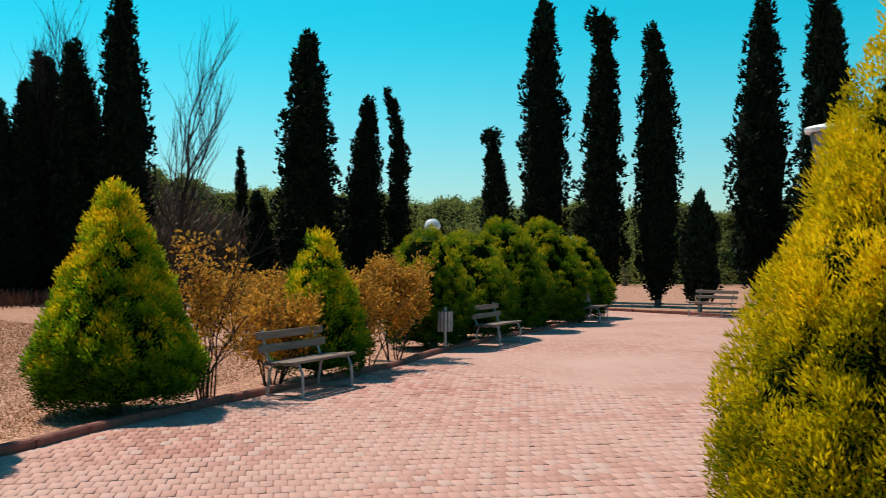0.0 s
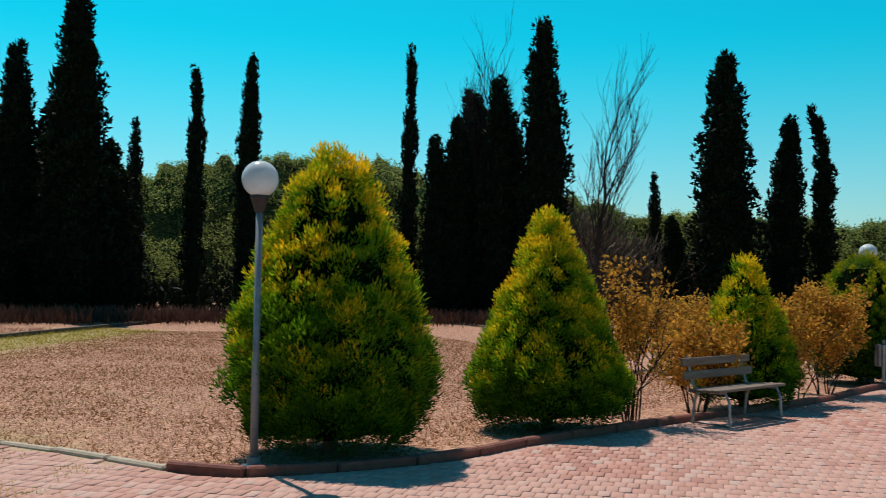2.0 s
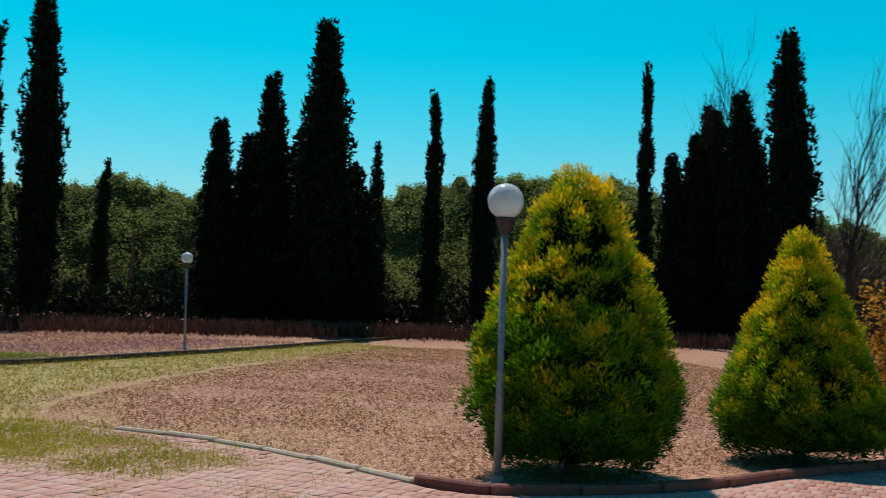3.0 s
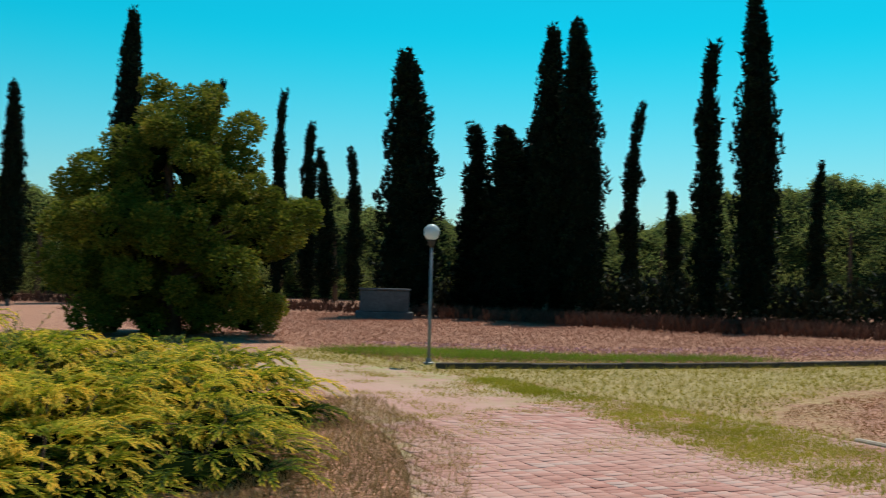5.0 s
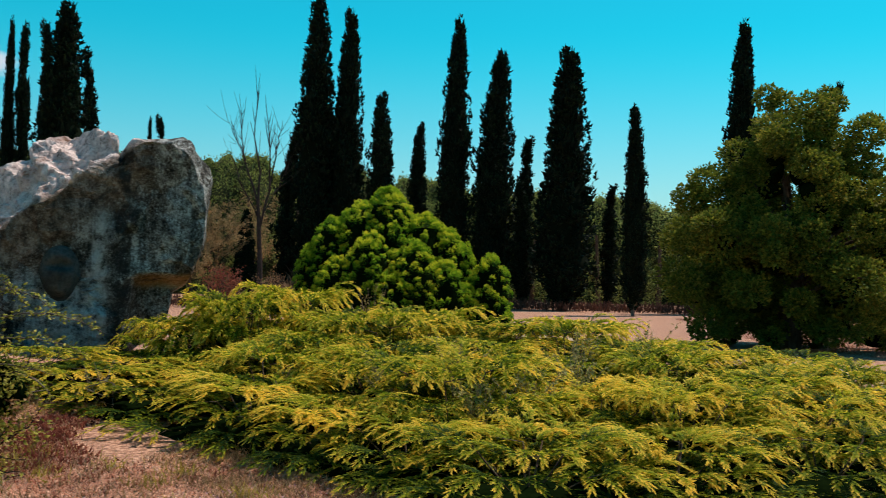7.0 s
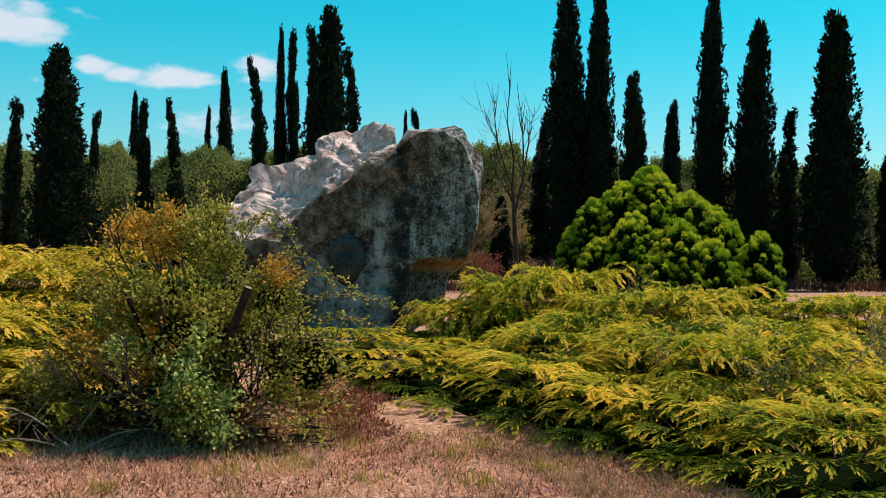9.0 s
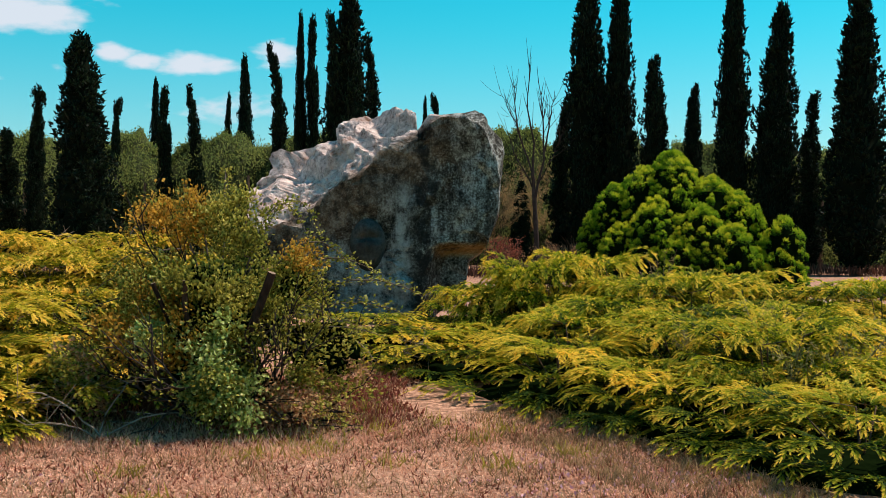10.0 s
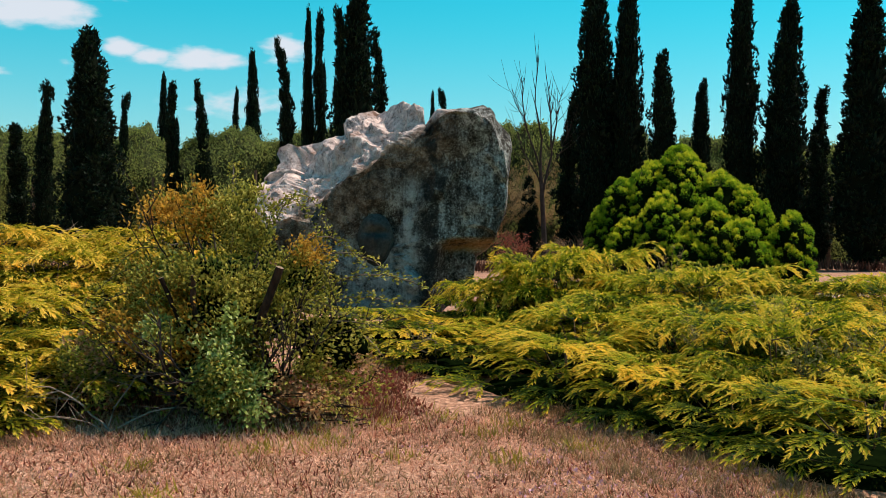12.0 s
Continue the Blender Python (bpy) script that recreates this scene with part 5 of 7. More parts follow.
def build_relief():
    """An oval carved relief sunk into the front of the boulder, as plain swelling forms."""
    bm = lathe([(0.02, -0.30), (0.98, -0.30), (1.00, -0.15), (0.92, -0.145), (0.84, -0.13), (0.80, -0.07), (0.72, 0.01), (0.60, 0.06), (0.45, 0.09), (0.30, 0.105), (0.18, 0.112), (0.08, 0.115), (0.03, 0.115)], 48)

    def hill(x, y, cx, cy, wx, wy):
        return math.exp(-((x - cx) / wx) ** 2 - ((y - cy) / wy) ** 2)

    for v in bm.verts:
        x, y, h = v.co
        if math.hypot(x, y) < 0.8:
            h += 0.06 * hill(x, y, 0, 0.45, 0.5, 0.25) - 0.10 * hill(x, y, 0, 0.10, 0.55, 0.10) + 0.09 * hill(x, y, 0, -0.12, 0.16, 0.22) - 0.03 * hill(x, y, 0, -0.40, 0.35, 0.06) + 0.03 * hill(x, y, 0, -0.60, 0.25, 0.12)
        v.co = Vector((x * (0.345 - 0.05 * max(0.0, -y)), -h * 1.25, y * 0.48))
    me = bpy.data.meshes.new("oval_relief")
    bm.to_mesh(me)
    bm.free()
    for p in me.polygons:
        p.use_smooth = True
    me.materials.append(M_RELIEF)
    ob = new("oval_relief", me)
    ob.matrix_basis = pose(-1.19, 15.77, 1.68, -6, 0, 3)
    tagged(ob, "dark weathered oval relief set into the boulder", "relief")


build_relief()

# ---- junipers ----
def frond_set(rng, base, way, length, twigs, per, leaf):
    """One feathery juniper branch: side twigs along an arching stem, each set with short scale-leaf sprays. Returns places, ways, lengths and ages."""
    d = way / np.linalg.norm(way)
    side = np.cross(d, [0, 0, 1.0])
    side /= max(np.linalg.norm(side), 1e-6)
    k = np.arange(twigs)
    t = np.clip(0.10 + 0.90 * k / (twigs - 1) + rng.normal(0, 0.02, twigs), 0.05, 1.0)
    s = np.where(k % 2 == 0, 1.0, -1.0)[:, None]
    z = np.array([0, 0, 1.0])
    stem = base + d * (t * length)[:, None] + z * ((0.20 * np.sin(t * 2.4) - 0.17 * t ** 3) * length)[:, None]
    drop = (0.20 * 2.4 * np.cos(t * 2.4) - 0.51 * t ** 2)[:, None]
    tw = unit(d + z * drop + side * s * rng.uniform(0.45, 1.0, (twigs, 1)) * (1.1 - 0.75 * t)[:, None] + z * rng.uniform(-0.10, 0.30, (twigs, 1)))
    tl = (0.30 * length) * (1.1 - 0.55 * t) * rng.uniform(0.7, 1.2, twigs)
    q = np.tile(np.linspace(0.04, 1.0, per), twigs)
    tt, tk = np.repeat(t, per), np.repeat(tl, per)
    tw_n = np.repeat(tw, per, 0)
    flank = unit(np.cross(tw_n, z))
    n = len(p0 := np.repeat(stem, per, 0) + tw_n * (q * tk)[:, None] - z * (0.16 * q ** 2 * tk)[:, None])
    turn = np.where(np.arange(n) % 2 == 0, 0.55, -0.55)[:, None] * rng.uniform(0.4, 1.2, (n, 1)) * (1.1 - 0.6 * q)[:, None]
    w = tw_n + flank * turn + z * rng.normal(0.06, 0.20, (n, 1)) - z * (0.18 * q)[:, None]
    return p0, w, rng.uniform(0.030, 0.058, n) * leaf * (1 - 0.25 * q), np.clip(0.50 * tt + 0.55 * q, 0, 1)


def build_juniper(seed, label, R=1.45, H=0.60, fronds=170, twigs=17, per=11, leaf=1.0, mat=None):
    """A low spreading golden juniper: layered near-level branches round a woody middle."""
    rng = np.random.default_rng(seed)
    root = thing("golden_juniper", 0, 0, 0, label, "shrub", "spreading junipers round the boulder")
    P, Wy, L, T, stems = [], [], [], [], []
    trays = 17
    for k in range(trays):
        a = 2.4 * k + rng.normal(0, 0.2)
        if k < 7:
            lay, q = rng.uniform(0.10, 0.30), rng.uniform(0.36, 0.66)
        elif k < 12:
            lay, q = rng.uniform(0.50, 0.68), rng.uniform(0.24, 0.52)
        else:
            lay, q = rng.uniform(0.98, 1.15), rng.uniform(0.05, 0.35)
        hub = np.array([math.cos(a) * R * q, math.sin(a) * R * q, H * lay])
        tilt = rng.uniform(0.02, 0.26)
        # varies tier by tier; lower tiers coloured darker, painting shade from those above
        tier_shade = rng.normal(0.02, 0.16) + 0.50 * (min(lay, 0.95) - 0.55)
        for b in np.linspace(-1.32, 1.32, fronds // trays):
            a2 = a + b + rng.normal(0, 0.10)
            ln = rng.uniform(0.42, 0.72) * (1.0 - 0.18 * abs(b)) * (0.62 + 0.22 * R)
            base = hub + np.array([math.cos(a2), math.sin(a2), 0]) * 0.10 + [0, 0, rng.normal(0, 0.02)]
            way = np.array([math.cos(a2), math.sin(a2), tilt + rng.normal(0, 0.06)])
            p, w, l, t = frond_set(rng, base, way, ln, twigs, per, leaf)
            P.append(p), Wy.append(w), L.append(l), T.append(np.clip((t ** 1.5 + tier_shade + rng.normal(0, 0.05) - 0.5) * 1.6 + 0.54, 0, 1))
        stems.append(tube([(0, 0, 0.0), hub * 0.5 + [0, 0, -0.05], hub, hub + way / np.linalg.norm(way) * ln * 0.7], [0.012, 0.009, 0.007, 0.003], 4))
    P, Wy, L, T = (np.concatenate(c) for c in (P, Wy, L, T))
    v, f, tip = spikes(P, Wy, L, 0.014 * leaf, rng, 3.0)
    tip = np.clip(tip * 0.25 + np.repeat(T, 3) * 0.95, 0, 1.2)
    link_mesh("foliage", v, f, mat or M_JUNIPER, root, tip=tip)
    tagged(link_mesh("woody_base", *merge(stems), M_BARK, root), kind="stuff")
    # near-black mound: shade beneath the fronds put into its colour
    hs, ang = np.linspace(0, 1, 8), np.linspace(0, 2 * math.pi, 20, endpoint=False)
    hh, aa = np.meshgrid(hs, ang, indexing="ij")
    rr = R * 0.66 * np.cos(hh * math.pi / 2) ** 0.7 * (1 + 0.14 * lump(aa, hh, seed))
    cv = np.stack([rr * np.cos(aa), rr * np.sin(aa), hh * H * 0.50 - 0.05], -1).reshape(-1, 3)
    i, j = np.meshgrid(np.arange(7), np.arange(20), indexing="ij")
    cf = np.stack([i * 20 + j, i * 20 + (j + 1) % 20, (i + 1) * 20 + (j + 1) % 20, (i + 1) * 20 + j], -1).reshape(-1, 4)
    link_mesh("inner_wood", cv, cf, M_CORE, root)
    return root


JUNIPERS = [build_juniper(70 + k, "low spreading golden-tipped juniper covering the ground") for k in range(2)] + [build_juniper(72 + k, "low spreading golden-tipped juniper covering the ground", twigs=15, per=8, leaf=1.45) for k in range(2)]
JUNIPERS += [build_juniper(74 + k, "low spreading juniper, its sprays dry and ochre-gold", twigs=15, per=9, leaf=1.3, mat=M_JUNIPER_GOLD) for k in range(2)]
# plan of the two beds: right of the worn path and left of it
BED_RIGHT = [(-1.7, 14.9), (-1.5, 13.9), (-0.8, 12.8), (-0.1, 11.4), (0.6, 9.9), (1.25, 8.6), (1.85, 7.6), (2.8, 6.7), (4.9, 6.8), (6.4, 8.0), (8.3, 10.0), (9.7, 11.6), (9.8, 13.2), (8.0, 14.6), (5.5, 15.4), (2.6, 15.8), (1.0, 15.4)]
BED_LEFT = [(-3.9, 9.2), (-3.4, 10.2), (-3.4, 11.6), (-2.9, 13.2), (-3.1, 15.2), (-5.0, 16.2), (-8.2, 16.2), (-9.0, 12.5), (-6.6, 8.6), (-4.8, 8.5)]
EDGE_RIGHT = polyline(BED_RIGHT[2:9], 8)
used, seen = 0, set()
jr = random.Random(8)
spots = []
for bed, gap in ((BED_RIGHT, 1.2), (BED_LEFT, 1.3)):
    bx, by = [p[0] for p in bed], [p[1] for p in bed]
    for gy in np.arange(min(by), max(by), gap * 0.87):
        for gx in np.arange(min(bx) + (gap / 2 if int(gy / gap) % 2 else 0), max(bx), gap):
            x, y = gx + jr.uniform(-0.22, 0.22), gy + jr.uniform(-0.22, 0.22)
            if inside(np.array([x]), np.array([y]), bed)[0] > 0.15:
                spots.append((x, y, bed is BED_LEFT))
spots += [(1.3, 14.5, False), (1.5, 15.3, False), (1.2, 13.4, False), (0.42, 14.9, False), (0.85, 14.71, False), (1.35, 14.9, False), (-4.35, 8.95, True), (-5.4, 8.7, True), (-3.75, 9.9, True)]
for x, y, left in spots:
    far = min(1.0, max(0.0, (math.hypot(x, y) - 8.5) / 6))
    low = x < 1.3 and y > 11.8 and not left
    far *= 0.1 if low else 1.0
    s = jr.uniform(0.80, 1.05) + (0.12 if left else 0)
    hz = 0.74 + 0.34 * far + jr.uniform(-0.16, 0.20)
    hz += far * float(np.interp(x, [0.1, 0.5, 2.5, 5.0, 8.0], [0, 0.30, 0.18, -0.12, -0.26]))
    if left:
        hz = 0.62 + 0.33 * min(1.0, max(0.0, (y - 9.4) / 4.5)) + jr.uniform(-0.1, 0.1)
    near_edge = min(math.hypot(x - p[0], y - p[1]) for p in EDGE_RIGHT)
    if not left and not low and near_edge < 1.5 and y < 11.5:
        hz = min(hz, 0.48 + 0.22 * near_edge)
    if low:
        s, hz = (0.66, 1.40) if y in (14.9, 14.71) else (s * 0.80, 0.50)
    m = pose(x, y, ground_z(x, y) - 0.02, 0, 0, jr.uniform(0, 360))
    k = used % 2 + (4 if left else 2 if math.hypot(x, y) > 11.2 else 0)
    ob = copy_thing(JUNIPERS[k], m) if k in seen else JUNIPERS[k]
    seen.add(k)
    ob.matrix_basis = m @ Matrix.Diagonal((s, s, s * hz, 1))
    used += 1


# ---- the rambling shrub with cut stems ----
M_STEM = plain_mat("dark_stem_bark", (0.020, 0.013, 0.009), (0.085, 0.055, 0.038), 26, 0.95, 0, 1.0, 0.02, (1, 1, 0.3), spec=0.05)
M_CUT = plain_mat("sawn_wood", (0.22, 0.15, 0.10), (0.36, 0.26, 0.18), 40, 0.9, spec=0.05)
M_DRYLEAF = leaf_mat("dry_shrub_leaf", (0.10, 0.045, 0.025), (0.54, 0.29, 0.14), (0.80, 0.54, 0.27), 0.36, 0.12, 1.6)


def build_rambler():
    rng = np.random.default_rng(81)
    x, y = -2.05, 9.35
    root = thing("rambling_shrub", x, y, ground_z(x, y), "tangled green shrub with sawn-off stems and arching twigs", "shrub")
    ends = []
    for a, tilt, ln in [(0.2, 0.9, 1.1), (0.9, 0.5, 1.3), (1.8, 0.4, 1.4), (2.6, 0.7, 1.2), (3.3, 1.0, 1.1), (4.2, 0.7, 1.1), (5.0, 0.8, 1.2), (5.7, 0.7, 1.0), (2.9, 0.35, 1.55), (2.2, 0.3, 1.6), (0.0, 1.3, 1.3), (5.9, 1.2, 1.2), (3.6, 1.3, 1.0), (4.6, 1.1, 0.9)]:
        limb = []
        grow(rng, (0.25 * math.cos(a), 0.25 * math.sin(a), 0.0), (math.cos(a) * tilt, math.sin(a) * tilt, 1), ln * 0.72, 0.022, 2, limb, ends, 0.55, 4, 0.12, 0.16)
        link_mesh("branch", *merge(limb), M_TWIG, root)
    E = np.array([e for e, d in ends])
    D = np.array([d for e, d in ends])
    keep = (E[:, 2] > 0.05) & (E[:, 2] < 2.15)
    E, D = E[keep], D[keep]
    # leafy masses: centre, half width, half height, tufts, kind (0 olive, 1 rusty, 2 dry, 3 fresh green)
    masses = [(-0.42, 0.05, 1.76, 0.34, 0.25, 34, 1), (0.12, 0.0, 1.66, 0.26, 0.34, 30, 0), (0.68, -0.1, 1.46, 0.13, 0.10, 7, 1), (0.58, 0.0, 1.18, 0.36, 0.24, 32, 0),
              (-0.62, 0.1, 1.10, 0.40, 0.30, 30, 1), (-0.50, -0.15, 1.22, 0.34, 0.22, 16, 0), (-0.78, -0.25, 0.80, 0.40, 0.20, 22, 1), (-0.05, 0.1, 1.12, 0.36, 0.26, 24, 0), (-0.30, -0.45, 0.80, 0.34, 0.26, 9, 1), (0.40, -0.50, 0.66, 0.24, 0.22, 7, 0), (0.10, -0.60, 0.40, 0.38, 0.42, 22, 3), (0.02, -0.66, 0.62, 0.14, 0.40, 12, 3), (0.25, -0.62, 0.30, 0.16, 0.30, 10, 3), (0.16, -0.55, 0.80, 0.16, 0.20, 16, 3), (-0.96, -0.2, 0.56, 0.44, 0.26, 14, 0), (-0.90, -0.3, 0.50, 0.46, 0.24, 12, 2),
              (-1.00, -0.3, 0.22, 0.50, 0.16, 9, 2), (0.92, -0.2, 0.62, 0.42, 0.30, 34, 0), (0.90, -0.3, 0.30, 0.48, 0.20, 22, 2), (0.45, -0.35, 0.16, 0.50, 0.12, 16, 2), (0.0, 0.55, 0.95, 0.65, 0.60, 30, 0),
              (-0.10, -0.30, 1.22, 0.40, 0.16, 24, 0), (0.40, -0.30, 1.05, 0.22, 0.20, 14, 0), (-0.45, -0.50, 0.72, 0.22, 0.14, 9, 3)]
    tufts, kind = [], []
    for cx, cy, cz, rx, rz, many, code in masses:
        o = unit(rng.normal(0, 1, (many, 3))) * rng.uniform(0.45, 1.08, (many, 1)) * [rx, rx * 0.85, rz]
        tufts.append(np.array([cx, cy, cz]) + o)
        kind.append(np.where(rng.uniform(size=many) < (0.6 if code == 3 else 0.85), code, 0))
    tufts, kind = np.concatenate(tufts), np.concatenate(kind)
    tufts[:, 2] = np.maximum(tufts[:, 2], 0.04)
    m = len(tufts)
    count = rng.integers(20, 110, m)
    e = np.concatenate([np.repeat(E[::2], max(1, int(3000 / len(E))), 0), np.repeat(tufts, count, 0) + np.clip(rng.normal(0, 0.055, (count.sum(), 3)), -0.13, 0.13)])
    kinds = np.concatenate([np.where(e[: len(e) - count.sum(), 2] > 1.5, 1, 0), np.repeat(kind, count)])
    n = len(e)
    pos = e + rng.normal(0, 0.03, (n, 3))
    d = unit(e - np.array([0, 0, 0.7]))
    v, f, tip = blades(pos, d * 0.5 + [0, 0, 0.25] + rng.normal(0, 0.6, (n, 3)), rng.uniform(0.030, 0.060, n) * np.where(kinds == 3, 1.25, 1.0), rng.uniform(0.018, 0.034, n) * np.where(kinds == 3, 1.35, 1.0), rng, 0.5, 0.08, 0.9)
    for name, code, mat, label in (("leaves", 0, M_SHRUB, ""), ("young_leaves", 1, M_RUST_LEAF, "rusty yellow young leaves"), ("dry_leaves", 2, M_DRYLEAF, "dry brown leaves"), ("fresh_leaves", 3, M_SHRUB_FRESH, "fresh pale green leaves")):
        idx = np.where(kinds == code)[0]
        vv = v.reshape(-1, 4, 3)[idx].reshape(-1, 3)
        link_mesh(name, vv, np.arange(len(vv)).reshape(-1, 4), mat, root, label, tip=tip.reshape(-1, 4)[idx].ravel())
    # near-black body painting the shade inside the shrub
    hs, ang = np.linspace(0, 1, 9), np.linspace(0, 2 * math.pi, 16, endpoint=False)
    hh, aa = np.meshgrid(hs, ang, indexing="ij")
    rr = 0.44 * np.sqrt(np.clip(1 - (hh * 0.98) ** 2, 0, 1)) * (1 + 0.40 * lump(aa, hh * 2, 84))
    cv = np.stack([rr * np.cos(aa) - 0.15 * hh, rr * np.sin(aa), 0.22 + hh * 0.95], -1).reshape(-1, 3)
    i, j = np.meshgrid(np.arange(8), np.arange(16), indexing="ij")
    cf = np.stack([i * 16 + j, i * 16 + (j + 1) % 16, (i + 1) * 16 + (j + 1) % 16, (i + 1) * 16 + j], -1).reshape(-1, 4)
    link_mesh("inner_wood", cv, cf, M_CORE, root)
    # near-black lumps that paint shade into the middle of each leafy mass
    bm = bmesh.new()
    for cx, cy, cz, rx, rz, many, code in masses:
        if many > 20 and 0.45 < cz < 1.3 and code != 1:
            bmesh.ops.create_icosphere(bm, subdivisions=3, radius=1.0, matrix=Matrix.Translation((cx, cy + 0.22, cz)) @ Matrix.Diagonal((rx * 0.74, rx * 0.45, rz * 0.74, 1)))
    for vtx in bm.verts:
        vtx.co += Vector(noise.noise_vector(vtx.co * 4)) * 0.13
        vtx.co.z = max(vtx.co.z, 0.0)
    tagged(part("inner_wood", bm, M_CORE, root), kind="stuff")
    # arching long shoots towards the boulder
    for a, ln, rise in [(0.25, 1.9, 0.75), (0.05, 1.7, 0.55), (0.45, 1.6, 0.95), (2.9, 1.3, 0.8), (1.0, 1.5, 1.5), (-0.2, 1.5, 0.35), (2.2, 0.9, 1.55), (1.6, 0.5, 1.75), (2.7, 0.8, 1.3), (0.6, 0.9, 1.45), (3.3, 1.2, 0.6), (-0.5, 1.2, 0.55), (0.15, 1.2, 1.1), (3.0, 1.1, 1.0)]:
        t = np.linspace(0, 1, 9)
        pts = np.stack([math.cos(a) * ln * t, math.sin(a) * ln * t * 0.7, 0.5 + rise * np.sin(t * 2.3)], 1)
        link_mesh("shoot", *tube(pts, np.linspace(0.012, 0.003, 9), 4), M_GREYBARK, root)
        m = 150
        tt = rng.uniform(0.3, 1, m)
        pp = np.stack([np.interp(tt, t, pts[:, c]) for c in range(3)], 1) + rng.normal(0, 0.025, (m, 3))
        v, f, tip = blades(pp, rng.normal(0, 0.6, (m, 3)) + [math.cos(a), math.sin(a), 0.3], rng.uniform(0.03, 0.055, m), rng.uniform(0.018, 0.028, m), rng, 0.5, 0.08)
        link_mesh("shoot_leaves", v, f, M_SHRUB, root, tip=tip)
    # sawn stems
    for dx, dz, a, tilt, ln, r in [(-0.20, 1.00, 1.5, 0.05, 0.26, 0.026), (-0.36, 0.98, 2.6, 0.45, 0.28, 0.020), (0.33, 0.80, 0.3, 0.42, 0.58, 0.036), (-0.42, 0.50, 2.9, 1.1, 0.34, 0.028)]:
        d = np.array([math.cos(a) * tilt, -0.15, 1.0])
        d /= np.linalg.norm(d)
        b = np.array([dx, -0.50, dz])
        foot = np.array([dx * 0.2, -0.1, 0.0])
        t = np.linspace(0, 1, 12)[:, None]
        line = np.where(t < 0.5, foot + (b - foot) * t * 2, b + d * ln * (t - 0.5) * 2) + rng.normal(0, r * 0.07, (12, 3))
        tv, tf = tube(line, r * rng.uniform(0.88, 1.12, 12), 9)
        stem = link_mesh("sawn_stem", tv, tf, M_STEM, root, "dark sawn-off stem")
        cap = np.concatenate([tv[-9:] + d * 0.001, [line[-1] + d * 0.004]])
        link_mesh("cut_end", cap, np.array([[k, (k + 1) % 9, 9] for k in range(9)]), M_CUT, stem, "paler sawn end grain")


build_rambler()


# ---- dead wood and weeds about the beds ----
def build_dead_branches(x, y, z, bows, label, seed):
    """Grey leafless branches that bow over and break into twigs."""
    rng = np.random.default_rng(seed)
    root = thing("dead_branches", x, y, ground_z(x, y) + z, label, "dead shrub", "dead wood")
    for reach, rise, turn, thick in bows:
        t = np.linspace(0, 1, 12)
        pts = np.stack([reach * t * math.cos(turn), reach * t * math.sin(turn), rise * np.sin(t * 2.2)], 1) + np.cumsum(rng.normal(0, 0.014, (12, 3)), 0)
        bough = link_mesh("branch", *tube(pts, np.linspace(thick, thick * 0.3, 12), 5), M_DEADWOOD, root)
        for k in rng.integers(3, 12, 9):
            twig = pts[k] + np.linspace(0, 1, 4)[:, None] * unit(rng.normal(0, 1, (1, 3)) + [0, 0, 0.5]) * rng.uniform(0.12, 0.40)
            link_mesh("twig", *tube(twig, np.linspace(thick * 0.35, 0.002, 4), 4), M_DEADWOOD, bough)
    return root


M_DEADWOOD = plain_mat("dead_wood", (0.16, 0.12, 0.09), (0.40, 0.32, 0.26), 20, 0.9, spec=0.05)
build_dead_branches(-5.6, 17.2, 0.0, [(1.3, 1.15, 0.1, 0.022), (-1.2, 0.95, -0.1, 0.020), (1.0, 1.35, 0.5, 0.018), (0.6, 0.8, 2.4, 0.016), (1.7, 0.8, -0.2, 0.018)], "grey dead branches bowing over behind the shrub", 151)
build_dead_branches(-0.75, 11.9, 0.0, [(0.7, 0.30, -0.4, 0.010), (0.6, 0.22, 0.3, 0.009), (-0.7, 0.35, 0.2, 0.010)], "dry twigs lying at the edge of the juniper bed", 152)
build_dead_branches(-2.9, 8.6, 0.0, [(0.8, 0.25, 0.3, 0.011), (-0.8, 0.32, -0.2, 0.011), (0.5, 0.40, 1.2, 0.009), (-0.6, 0.22, 0.6, 0.009)], "dead brown twigs under the rambling shrub", 153)


def build_weed(x, y, z, high, wide, seed, label):
    """A thin-stemmed weed with small grey-green leaves that stands up through the junipers."""
    rng = np.random.default_rng(seed)
    root = thing("tall_weed", x, y, z, label, "weed", "weeds among the junipers")
    stems, pos = [], []
    for k in range(12):
        a, q = rng.uniform(0, 6.28), rng.uniform(0.1, 1.0) * wide
        t = np.linspace(0, 1, 6)
        pts = np.stack([q * t ** 1.4 * math.cos(a), q * t ** 1.4 * math.sin(a), high * rng.uniform(0.6, 1.0) * t], 1)
        stems.append(tube(pts, np.linspace(0.006, 0.002, 6), 4))
        u = rng.uniform(0.3, 1, 34)
        pos.append(np.stack([np.interp(u, t, pts[:, c]) for c in range(3)], 1) + rng.normal(0, 0.025, (34, 3)))
    pos = np.concatenate(pos)
    link_mesh("stems", *merge(stems), M_DEADWOOD, root)
    v, f, tip = blades(pos, rng.normal(0, 0.8, pos.shape) + [0, 0, 0.3], rng.uniform(0.03, 0.06, len(pos)), rng.uniform(0.014, 0.026, len(pos)), rng, 0.5)
    link_mesh("leaves", v, f, M_WEEDLEAF, root, tip=tip)


